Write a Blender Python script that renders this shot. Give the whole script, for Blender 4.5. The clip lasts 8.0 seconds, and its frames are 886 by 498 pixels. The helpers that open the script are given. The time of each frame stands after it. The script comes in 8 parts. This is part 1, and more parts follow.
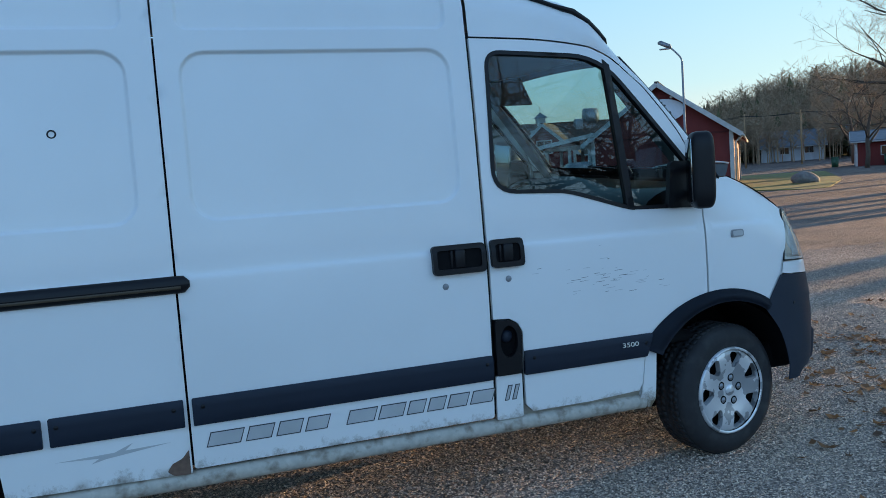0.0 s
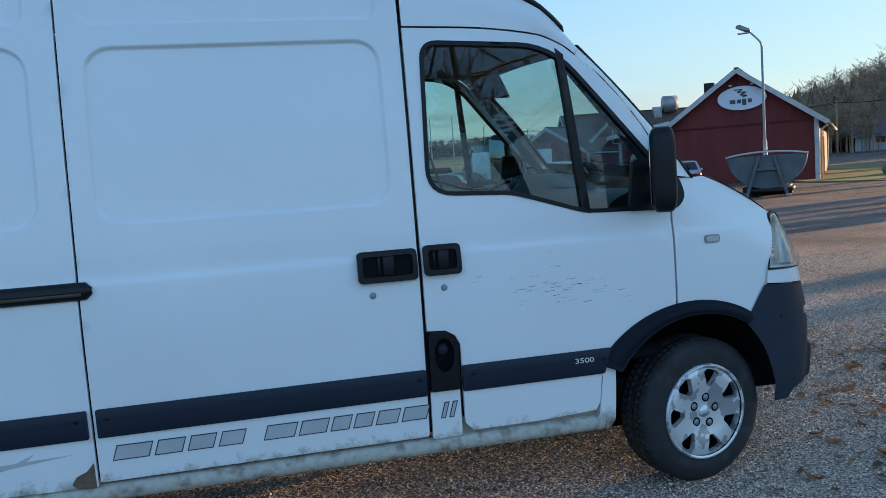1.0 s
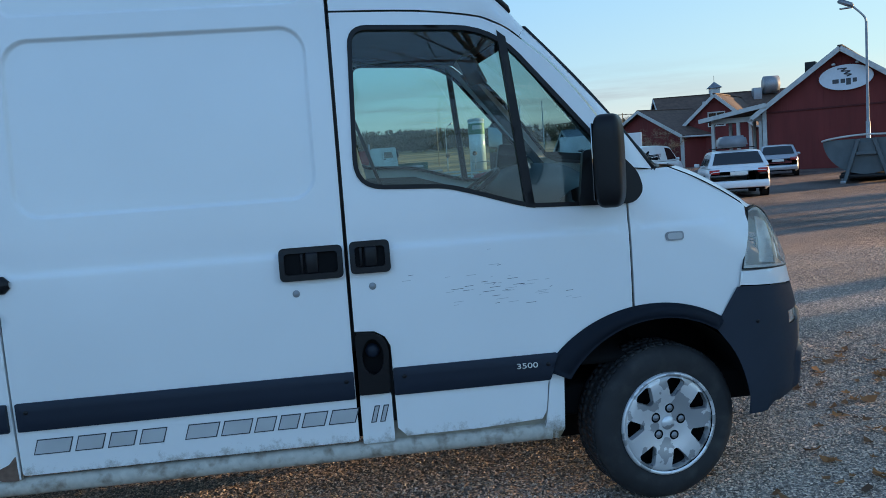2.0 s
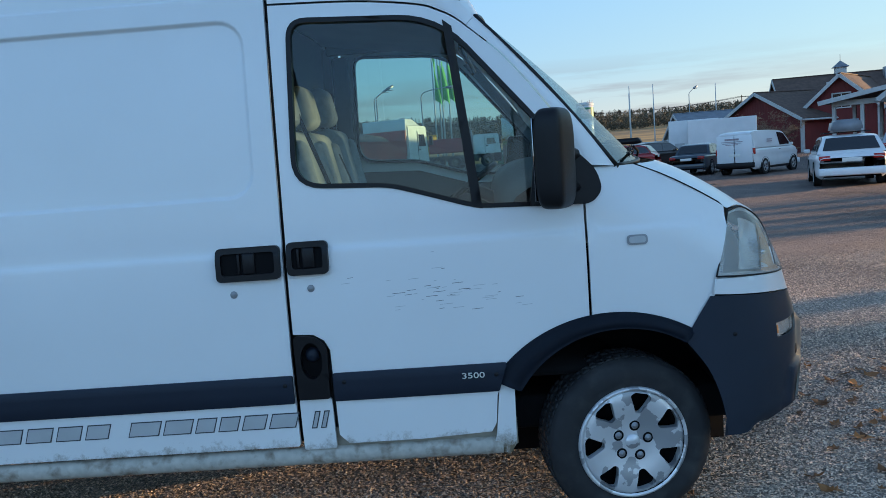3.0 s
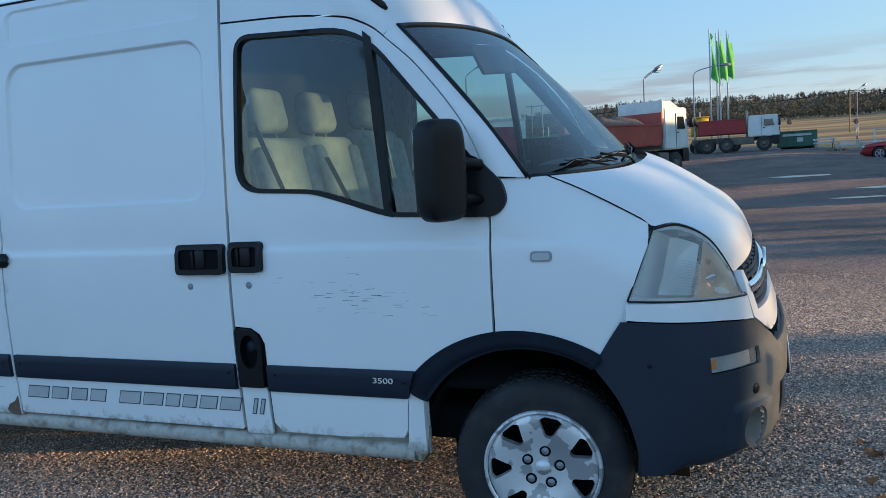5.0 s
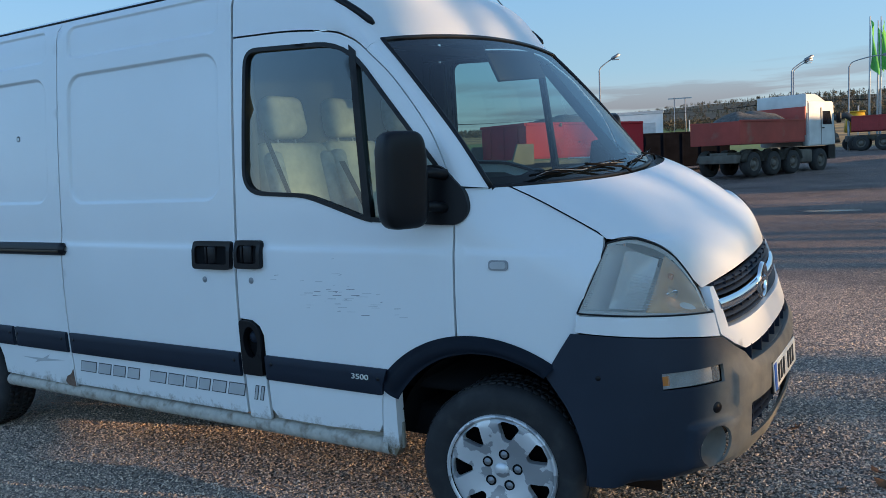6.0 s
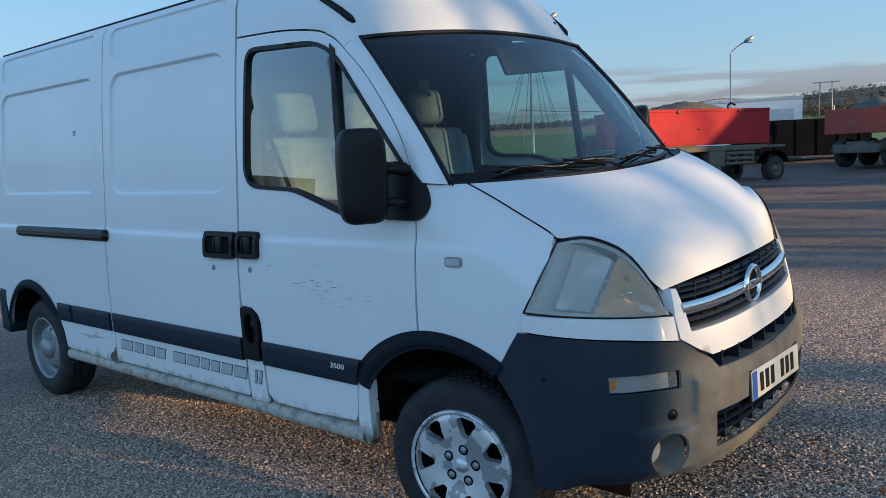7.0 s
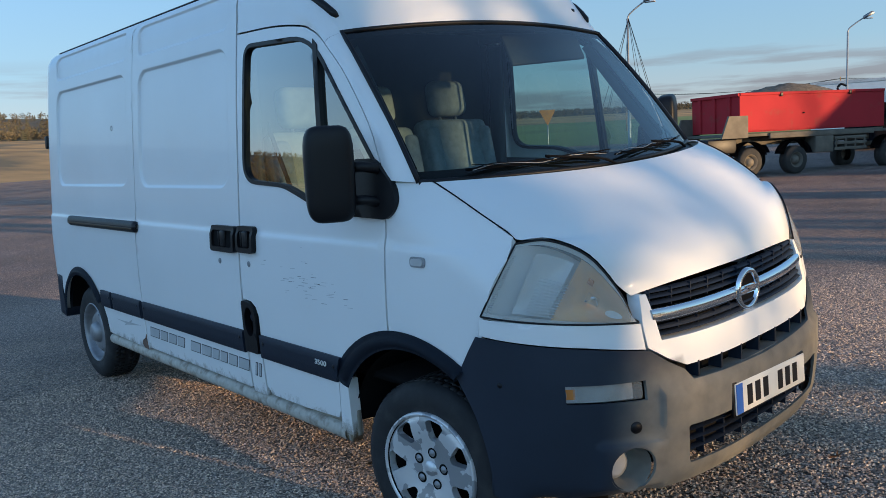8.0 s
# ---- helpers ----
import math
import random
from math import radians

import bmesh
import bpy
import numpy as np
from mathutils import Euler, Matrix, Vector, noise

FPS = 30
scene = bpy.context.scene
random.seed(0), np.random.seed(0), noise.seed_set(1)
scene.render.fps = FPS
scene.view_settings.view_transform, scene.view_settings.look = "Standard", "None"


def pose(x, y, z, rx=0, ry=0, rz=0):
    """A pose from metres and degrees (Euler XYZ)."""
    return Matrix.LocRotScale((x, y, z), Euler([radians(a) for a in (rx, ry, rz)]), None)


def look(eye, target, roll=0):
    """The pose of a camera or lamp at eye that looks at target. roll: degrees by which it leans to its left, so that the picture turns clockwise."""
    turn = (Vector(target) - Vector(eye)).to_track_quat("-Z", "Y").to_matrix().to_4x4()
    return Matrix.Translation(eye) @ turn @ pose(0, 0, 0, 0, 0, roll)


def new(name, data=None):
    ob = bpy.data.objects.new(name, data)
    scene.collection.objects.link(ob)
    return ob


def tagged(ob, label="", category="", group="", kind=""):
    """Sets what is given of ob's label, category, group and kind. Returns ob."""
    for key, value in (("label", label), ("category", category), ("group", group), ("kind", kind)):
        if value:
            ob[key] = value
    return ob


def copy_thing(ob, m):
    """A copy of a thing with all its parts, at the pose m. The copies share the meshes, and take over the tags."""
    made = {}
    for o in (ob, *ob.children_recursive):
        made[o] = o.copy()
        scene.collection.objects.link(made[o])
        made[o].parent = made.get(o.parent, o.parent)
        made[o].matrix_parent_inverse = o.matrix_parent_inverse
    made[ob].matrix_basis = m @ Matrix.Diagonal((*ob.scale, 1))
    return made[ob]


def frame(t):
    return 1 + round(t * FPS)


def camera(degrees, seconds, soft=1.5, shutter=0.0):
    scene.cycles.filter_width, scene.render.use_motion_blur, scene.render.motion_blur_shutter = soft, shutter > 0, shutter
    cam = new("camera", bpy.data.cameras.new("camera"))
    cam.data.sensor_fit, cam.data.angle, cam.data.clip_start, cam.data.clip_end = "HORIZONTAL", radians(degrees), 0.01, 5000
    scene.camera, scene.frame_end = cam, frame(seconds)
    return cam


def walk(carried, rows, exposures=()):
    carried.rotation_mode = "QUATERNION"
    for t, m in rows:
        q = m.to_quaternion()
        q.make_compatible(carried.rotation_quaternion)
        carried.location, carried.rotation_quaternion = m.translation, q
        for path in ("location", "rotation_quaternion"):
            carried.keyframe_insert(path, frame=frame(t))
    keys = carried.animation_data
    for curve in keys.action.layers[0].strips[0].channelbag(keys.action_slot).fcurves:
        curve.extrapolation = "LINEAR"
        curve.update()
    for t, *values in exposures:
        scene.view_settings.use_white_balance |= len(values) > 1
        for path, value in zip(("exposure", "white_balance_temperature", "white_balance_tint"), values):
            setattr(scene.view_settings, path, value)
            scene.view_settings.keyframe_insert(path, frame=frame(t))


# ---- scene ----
# The van's front axle is at x = 0, its middle line at y = 0, the ground at z = 0; the van points along +x.
cam = camera(58.2, 8.0, soft=0.7)
METRES = 5.196
BASE = pose(-2.566, -4.212, 1.467, -2.31, 0, 0) @ pose(0, 0, 0, 0, 0, -18.35)
ROWS = [
    (0.0, 0.0, 0.0, 0.0, -0.2, -2.47, 4.66),
    (0.5, 0.0583, 0.0242, -0.0027, 2.54, -2.61, 4.46),
    (1.0, 0.1191, 0.0538, 0.0018, 5.55, -2.77, 4.43),
    (1.5, 0.1822, 0.0797, -0.0009, 8.83, -3.03, 4.39),
    (3.0, 0.3512, 0.1731, 0.0009, 20.32, -3.79, 4.14),
    (3.5, 0.4136, 0.2068, 0.0041, 24.88, -3.89, 4.02),
    (4.0, 0.4681, 0.245, 0.0031, 29.85, -3.92, 3.81),
    (4.5, 0.526, 0.2759, 0.0032, 35.06, -3.94, 3.38),
    (6.0, 0.682, 0.3739, 0.0128, 50.02, -4.17, 1.57),
    (6.5, 0.7295, 0.4215, 0.0143, 54.75, -4.46, 1.25),
    (7.0, 0.7556, 0.4684, 0.0163, 59.18, -4.84, 1.15),
    (7.5, 0.7687, 0.5234, 0.0213, 63.19, -5.29, 1.15),
    (8.0, 0.7866, 0.5596, 0.0234, 66.52, -5.76, 1.2),
]
walk(cam, [(t, BASE @ pose(METRES * x, METRES * y, METRES * z, 90 + pitch, roll, yaw)) for t, x, y, z, yaw, pitch, roll in ROWS],
     exposures=[(0.0, 1.26), (4.0, 1.27), (6.0, 1.12), (8.0, 1.09)])

# ---------------------------------------------------------------- light
SUN_TURN, SUN_HEIGHT = 16.0, 5.6          # degrees from +x towards +y, and above the horizon
world = bpy.data.worlds.new("sky")
scene.world = world
world.use_nodes = True
wn = world.node_tree.nodes
sky = wn.new("ShaderNodeTexSky")
sky.sky_type = "NISHITA"
sky.sun_disc = False
sky.sun_elevation = radians(SUN_HEIGHT + 4)
sky.sun_rotation = radians(90 - SUN_TURN)
sky.altitude, sky.air_density, sky.dust_density, sky.ozone_density = 50, 1.0, 0.1, 3.0
# thin streaks of cloud low in the sky
wl = world.node_tree.links
geo = wn.new("ShaderNodeNewGeometry")
sep = wn.new("ShaderNodeSeparateXYZ")
wl.new(geo.outputs["Position"], sep.inputs[0])
stretch = wn.new("ShaderNodeMapping")
stretch.inputs["Location"].default_value = (0.3, 0.1, 0.37)
stretch.inputs["Scale"].default_value = (2.4, 2.4, 30.0)
wl.new(geo.outputs["Position"], stretch.inputs["Vector"])
streak = wn.new("ShaderNodeTexNoise")
streak.inputs["Scale"].default_value, streak.inputs["Detail"].default_value = 1.25, 7.0
streak.inputs["Roughness"].default_value = 0.58
wl.new(stretch.outputs["Vector"], streak.inputs["Vector"])
cut = wn.new("ShaderNodeMapRange")
cut.inputs["From Min"].default_value, cut.inputs["From Max"].default_value = 0.47, 0.57
wl.new(streak.outputs["Fac"], cut.inputs["Value"])
band = wn.new("ShaderNodeValToRGB")
band.color_ramp.elements[0].position, band.color_ramp.elements[0].color = 0.055, (0.85, 0.85, 0.85, 1)
band.color_ramp.elements[1].position, band.color_ramp.elements[1].color = 0.120, (0, 0, 0, 1)
wl.new(sep.outputs["Z"], band.inputs["Fac"])
both = wn.new("ShaderNodeMath")
both.operation = "MULTIPLY"
wl.new(cut.outputs["Result"], both.inputs[0])
wl.new(band.outputs["Color"], both.inputs[1])
cloud = wn.new("ShaderNodeMix")
cloud.data_type = "RGBA"
haze = wn.new("ShaderNodeMix")           # thin high haze evens the clear sky
haze.data_type = "RGBA"
haze.inputs["Factor"].default_value = 0.93
wl.new(sky.outputs["Color"], haze.inputs["A"])
pale = wn.new("ShaderNodeValToRGB")
pale.color_ramp.elements[0].position, pale.color_ramp.elements[0].color = 0.0, (3.2, 3.15, 3.05, 1)
pale.color_ramp.elements[1].position, pale.color_ramp.elements[1].color = 0.10, (2.0, 3.2, 4.15, 1)
for z, c in ((0.28, (1.25, 2.8, 4.85)), (0.45, (1.10, 2.25, 4.0)), (0.7, (0.60, 1.15, 2.15)), (1.0, (0.40, 0.80, 1.55))):
    pale.color_ramp.elements.new(z).color = (*c, 1)
wl.new(sep.outputs["Z"], pale.inputs["Fac"])
toward = wn.new("ShaderNodeVectorMath")           # the haze is brighter towards the south
toward.operation = "DOT_PRODUCT"
toward.inputs[1].default_value = (math.cos(radians(-55)), math.sin(radians(-55)), 0)
wl.new(geo.outputs["Position"], toward.inputs[0])
lean = wn.new("ShaderNodeMapRange")
lean.inputs["From Min"].default_value, lean.inputs["From Max"].default_value = -1.0, 1.0
lean.inputs["To Min"].default_value, lean.inputs["To Max"].default_value = 0.57, 1.37
wl.new(toward.outputs["Value"], lean.inputs["Value"])
glow = wn.new("ShaderNodeVectorMath")
glow.operation = "SCALE"
wl.new(pale.outputs["Color"], glow.inputs[0])
wl.new(lean.outputs["Result"], glow.inputs["Scale"])
sunny = wn.new("ShaderNodeVectorMath")           # and warmer round the low sun
sunny.operation = "DOT_PRODUCT"
sunny.inputs[1].default_value = (math.cos(radians(SUN_TURN)), math.sin(radians(SUN_TURN)), 0)
wl.new(geo.outputs["Position"], sunny.inputs[0])
near_sun = wn.new("ShaderNodeMapRange")
near_sun.inputs["From Min"].default_value, near_sun.inputs["From Max"].default_value = 0.25, 1.0
wl.new(sunny.outputs["Value"], near_sun.inputs["Value"])
warm = wn.new("ShaderNodeMix")
warm.data_type = "RGBA"
wl.new(near_sun.outputs["Result"], warm.inputs["Factor"])
warm.inputs["A"].default_value, warm.inputs["B"].default_value = (1, 1, 1, 1), (1.12, 0.92, 0.66, 1)
tinted = wn.new("ShaderNodeVectorMath")
tinted.operation = "MULTIPLY"
wl.new(glow.outputs["Vector"], tinted.inputs[0])
wl.new(warm.outputs["Result"], tinted.inputs[1])
wl.new(tinted.outputs["Vector"], haze.inputs["B"])
wl.new(haze.outputs["Result"], cloud.inputs["A"])
grey = wn.new("ShaderNodeVectorMath")
grey.operation = "SCALE"
grey.inputs[0].default_value = (1.62, 1.68, 1.90)
wl.new(lean.outputs["Result"], grey.inputs["Scale"])
wl.new(grey.outputs["Vector"], cloud.inputs["B"])
bank = wn.new("ShaderNodeMapRange")           # the cloud bank lies over the northern fields only
bank.inputs["From Min"].default_value, bank.inputs["From Max"].default_value = -0.35, -0.75
wl.new(toward.outputs["Value"], bank.inputs["Value"])
there = wn.new("ShaderNodeMath")
there.operation = "MULTIPLY"
wl.new(both.outputs[0], there.inputs[0])
wl.new(bank.outputs["Result"], there.inputs[1])
wl.new(there.outputs[0], cloud.inputs["Factor"])
wl.new(cloud.outputs["Result"], wn["Background"].inputs["Color"])
wn["Background"].inputs["Strength"].default_value = 0.14

sun = new("sun", bpy.data.lights.new("sun", "SUN"))
sun.data.energy, sun.data.angle, sun.data.color = 3.95, radians(0.53), (1.0, 0.66, 0.35)
sun_way = Vector((math.cos(radians(SUN_TURN)) * math.cos(radians(SUN_HEIGHT)), math.sin(radians(SUN_TURN)) * math.cos(radians(SUN_HEIGHT)), math.sin(radians(SUN_HEIGHT))))
sun.matrix_world = look(sun_way * 60, (0, 0, 0))

# ---------------------------------------------------------------- materials
def surface(name, colour, rough=0.5, metal=0.0, vary=0.12, scale=6.0, grain=0.0, grain_scale=180.0, coat=0.0, other=None, other_cut=(0.55, 0.7), other_scale=3.0, spread=0.0, stretch=(1, 1, 1), spec=0.45):
    """A painted, plastic, stone or metal surface: broad variation, fine grain relief, and patches of a second colour."""
    m = bpy.data.materials.new(name)
    m.use_nodes = True
    n, l = m.node_tree.nodes, m.node_tree.links
    b = n["Principled BSDF"]
    b.inputs["Roughness"].default_value, b.inputs["Metallic"].default_value = rough, metal
    b.inputs["Coat Weight"].default_value, b.inputs["Specular IOR Level"].default_value = coat, spec
    co = n.new("ShaderNodeTexCoord")
    mp = n.new("ShaderNodeMapping")
    mp.inputs["Scale"].default_value = stretch
    l.new(co.outputs["Object"], mp.inputs["Vector"])
    t = n.new("ShaderNodeTexNoise")
    t.inputs["Scale"].default_value, t.inputs["Detail"].default_value = scale, 6
    l.new(mp.outputs["Vector"], t.inputs["Vector"])
    ramp = n.new("ShaderNodeMapRange")
    ramp.inputs["From Min"].default_value, ramp.inputs["From Max"].default_value = 0.3, 0.7
    ramp.inputs["To Min"].default_value, ramp.inputs["To Max"].default_value = 1 - vary, 1 + vary
    l.new(t.outputs["Fac"], ramp.inputs["Value"])
    fac = ramp.outputs["Result"]
    if spread:
        info = n.new("ShaderNodeObjectInfo")
        sr = n.new("ShaderNodeMapRange")
        sr.inputs["To Min"].default_value, sr.inputs["To Max"].default_value = 1 - spread, 1 + spread
        l.new(info.outputs["Random"], sr.inputs["Value"])
        mu = n.new("ShaderNodeMath")
        mu.operation = "MULTIPLY"
        l.new(fac, mu.inputs[0])
        l.new(sr.outputs["Result"], mu.inputs[1])
        fac = mu.outputs[0]
    mul = n.new("ShaderNodeVectorMath")
    mul.operation = "SCALE"
    mul.inputs[0].default_value = colour
    l.new(fac, mul.inputs["Scale"])
    colour_out = mul.outputs["Vector"]
    if other:
        t2 = n.new("ShaderNodeTexNoise")
        t2.inputs["Scale"].default_value, t2.inputs["Detail"].default_value = other_scale, 8
        l.new(mp.outputs["Vector"], t2.inputs["Vector"])
        c2 = n.new("ShaderNodeMapRange")
        c2.inputs["From Min"].default_value, c2.inputs["From Max"].default_value = other_cut
        l.new(t2.outputs["Fac"], c2.inputs["Value"])
        mx = n.new("ShaderNodeMix")
        mx.data_type = "RGBA"
        l.new(c2.outputs["Result"], mx.inputs["Factor"])
        l.new(colour_out, mx.inputs["A"])
        mx.inputs["B"].default_value = (*other, 1)
        colour_out = mx.outputs["Result"]
    l.new(colour_out, b.inputs["Base Color"])
    if grain:
        t3 = n.new("ShaderNodeTexNoise")
        t3.inputs["Scale"].default_value, t3.inputs["Detail"].default_value = grain_scale, 3
        l.new(mp.outputs["Vector"], t3.inputs["Vector"])
        bump = n.new("ShaderNodeBump")
        bump.inputs["Strength"].default_value, bump.inputs["Distance"].default_value = grain, 0.01
        l.new(t3.outputs["Fac"], bump.inputs["Height"])
        l.new(bump.outputs["Normal"], b.inputs["Normal"])
    return m


def glass(name, tint, gloss=1.0, rough=0.0, milky=0.0):
    """A thin sheet of glass: tinted clear view, mirror-like gloss that grows with the angle."""
    m = bpy.data.materials.new(name)
    m.use_nodes = True
    n, l = m.node_tree.nodes, m.node_tree.links
    n.remove(n["Principled BSDF"])
    clear, shine, mix, rim, power, gain = (n.new(k) for k in ("ShaderNodeBsdfTransparent", "ShaderNodeBsdfGlossy", "ShaderNodeMixShader", "ShaderNodeLayerWeight", "ShaderNodeMath", "ShaderNodeMath"))
    clear.inputs["Color"].default_value = (*tint, 1)
    shine.inputs["Roughness"].default_value = rough
    rim.inputs["Blend"].default_value = 0.5
    power.operation, gain.operation, gain.use_clamp = "POWER", "MULTIPLY_ADD", True
    power.inputs[1].default_value = 2.25
    l.new(rim.outputs["Facing"], power.inputs[0])
    l.new(power.outputs[0], gain.inputs[0])
    gain.inputs[1].default_value, gain.inputs[2].default_value = 0.9 * gloss, 0.023 * gloss
    l.new(gain.outputs[0], mix.inputs["Fac"])
    l.new(clear.outputs[0], mix.inputs[1])
    l.new(shine.outputs[0], mix.inputs[2])
    last = mix
    if milky:
        dull, last = n.new("ShaderNodeBsdfDiffuse"), n.new("ShaderNodeMixShader")
        dull.inputs["Color"].default_value = (0.75, 0.74, 0.70, 1)
        last.inputs["Fac"].default_value = milky
        l.new(mix.outputs[0], last.inputs[1])
        l.new(dull.outputs[0], last.inputs[2])
    l.new(last.outputs[0], n["Material Output"].inputs["Surface"])
    return m


def van_paint():
    """White van paint with faint waviness, road dirt sprayed up from the sill, and small scuffs."""
    m = surface("van_white_paint", (0.79, 0.80, 0.805), 0.36, vary=0.03, scale=1.4, coat=0.22)
    n, l = m.node_tree.nodes, m.node_tree.links
    b = n["Principled BSDF"]
    old = b.inputs["Base Color"].links[0].from_socket
    co = n.new("ShaderNodeTexCoord")
    sp = n.new("ShaderNodeSeparateXYZ")
    l.new(co.outputs["Object"], sp.inputs[0])
    height = n.new("ShaderNodeMapRange")
    height.inputs["From Min"].default_value, height.inputs["From Max"].default_value = 0.33, 0.52
    height.inputs["To Min"].default_value, height.inputs["To Max"].default_value = 0.66, 0.0
    l.new(sp.outputs["Z"], height.inputs["Value"])
    mp = n.new("ShaderNodeMapping")
    mp.inputs["Scale"].default_value = (1.0, 1.0, 0.85)
    l.new(co.outputs["Object"], mp.inputs["Vector"])
    t = n.new("ShaderNodeTexNoise")
    t.inputs["Scale"].default_value, t.inputs["Detail"].default_value = 17, 12
    t.inputs["Roughness"].default_value = 0.78
    l.new(mp.outputs["Vector"], t.inputs["Vector"])
    add = n.new("ShaderNodeMath")
    l.new(t.outputs["Fac"], add.inputs[0])
    l.new(height.outputs["Result"], add.inputs[1])
    cut = n.new("ShaderNodeMapRange")
    cut.inputs["From Min"].default_value, cut.inputs["From Max"].default_value = 0.84, 1.12
    l.new(add.outputs[0], cut.inputs["Value"])
    mx = n.new("ShaderNodeMix")
    mx.data_type = "RGBA"
    l.new(cut.outputs["Result"], mx.inputs["Factor"])
    l.new(old, mx.inputs["A"])
    mx.inputs["B"].default_value = (0.185, 0.140, 0.088, 1)
    l.new(mx.outputs["Result"], b.inputs["Base Color"])
    r = n.new("ShaderNodeMapRange")
    r.inputs["To Min"].default_value, r.inputs["To Max"].default_value = 0.34, 0.85
    l.new(cut.outputs["Result"], r.inputs["Value"])
    l.new(r.outputs["Result"], b.inputs["Roughness"])
    return m


PAINT = van_paint()
TRIM = surface("grey_plastic_trim", (0.012, 0.019, 0.034), 0.58, vary=0.10, scale=3, grain=0.10, grain_scale=500, spec=0.3)


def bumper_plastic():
    """Dark moulded plastic; a pale dusty tone paints in sunlight, strongest low in the middle."""
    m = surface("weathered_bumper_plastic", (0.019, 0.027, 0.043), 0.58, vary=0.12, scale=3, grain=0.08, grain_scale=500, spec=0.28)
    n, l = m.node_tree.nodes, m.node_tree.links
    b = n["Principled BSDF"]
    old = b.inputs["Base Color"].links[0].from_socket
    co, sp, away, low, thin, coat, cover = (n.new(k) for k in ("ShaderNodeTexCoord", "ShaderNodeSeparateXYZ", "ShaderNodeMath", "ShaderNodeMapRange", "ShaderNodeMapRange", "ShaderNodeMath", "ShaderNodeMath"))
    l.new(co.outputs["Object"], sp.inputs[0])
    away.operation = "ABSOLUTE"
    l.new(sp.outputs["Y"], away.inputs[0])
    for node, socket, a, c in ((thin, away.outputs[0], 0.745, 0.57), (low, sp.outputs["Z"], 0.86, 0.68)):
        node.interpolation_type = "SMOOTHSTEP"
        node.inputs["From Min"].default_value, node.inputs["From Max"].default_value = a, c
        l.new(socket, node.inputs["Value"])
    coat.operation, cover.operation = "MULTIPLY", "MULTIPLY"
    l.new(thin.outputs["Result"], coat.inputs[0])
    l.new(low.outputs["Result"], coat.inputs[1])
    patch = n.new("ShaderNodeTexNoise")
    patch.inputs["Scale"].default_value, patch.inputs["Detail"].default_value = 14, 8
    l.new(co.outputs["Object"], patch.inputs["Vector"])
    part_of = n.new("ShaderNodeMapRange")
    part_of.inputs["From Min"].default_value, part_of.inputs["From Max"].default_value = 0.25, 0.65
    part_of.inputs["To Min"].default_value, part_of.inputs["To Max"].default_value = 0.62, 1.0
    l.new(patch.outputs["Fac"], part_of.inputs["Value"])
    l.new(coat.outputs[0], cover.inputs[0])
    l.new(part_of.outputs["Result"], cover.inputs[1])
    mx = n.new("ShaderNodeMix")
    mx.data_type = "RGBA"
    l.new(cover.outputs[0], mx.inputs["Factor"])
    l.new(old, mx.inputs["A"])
    # sunlight on the bumper's front is put into this pale colour
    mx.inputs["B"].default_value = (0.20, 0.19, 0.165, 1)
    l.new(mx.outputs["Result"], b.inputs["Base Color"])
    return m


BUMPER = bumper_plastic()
BLACK = surface("black_plastic", (0.006, 0.006, 0.008), 0.45, vary=0.15, grain=0.06, grain_scale=400, spec=0.3)
DARK = surface("dark_cavity", (0.006, 0.006, 0.007), 0.9, spec=0.15)
RUBBER = surface("tyre_rubber", (0.017, 0.018, 0.021), 0.75, vary=0.2, scale=14, grain=0.12, grain_scale=300, other=(0.05, 0.05, 0.05), other_cut=(0.5, 0.8), other_scale=9)
CHROME = surface("chrome", (0.75, 0.77, 0.8), 0.12, 1.0, vary=0.04)
SILVER = surface("peeling_silver_paint", (0.70, 0.71, 0.73), 0.36, 0.45, vary=0.05, other=(0.36, 0.37, 0.39), other_cut=(0.515, 0.53), other_scale=11)
STEEL = surface("dull_steel", (0.30, 0.31, 0.33), 0.5, 0.6, vary=0.15, scale=20)
PANE = glass("window_glass", (0.58, 0.75, 0.73), 2.0)
SCREEN = glass("windscreen_glass", (0.60, 0.74, 0.76), 0.6)
LENS = glass("lamp_lens", (0.95, 0.95, 0.93), 0.6, 0.08, 0.24)
SEAT = surface("beige_seat_fabric", (0.43, 0.425, 0.385), 0.9, vary=0.1, scale=20, grain=0.15, grain_scale=600)
SEAT_BLUE = surface("grey_blue_seat_fabric", (0.30, 0.33, 0.36), 0.9, vary=0.15, scale=30, grain=0.15, grain_scale=600)
CABIN = surface("grey_cabin_plastic", (0.055, 0.06, 0.065), 0.6, vary=0.1, grain=0.06, grain_scale=400)
RUST = surface("bare_rusty_metal", (0.16, 0.10, 0.075), 0.85, vary=0.3, scale=30)
# the warm sun glow in the headlight bowl is mixed into its colour
BOWL = surface("bright_reflector", (0.64, 0.43, 0.27), 0.32, 0.10, vary=0.12, scale=12, other=(0.80, 0.47, 0.22), other_cut=(0.46, 0.62), other_scale=8)
DECAL = surface("grey_decal", (0.47, 0.48, 0.49), 0.5, vary=0.08)
DECAL_EDGE = surface("dark_decal_outline", (0.055, 0.06, 0.07), 0.5)
AMBER = surface("amber_lens", (0.55, 0.20, 0.05), 0.25, vary=0.1)
REFLECTOR = surface("lamp_reflector", (0.78, 0.79, 0.79), 0.45, 0.05, vary=0.08)
LENS_RIB = surface("moulded_lens_rib", (0.60, 0.61, 0.61), 0.25, 0.1, vary=0.05)
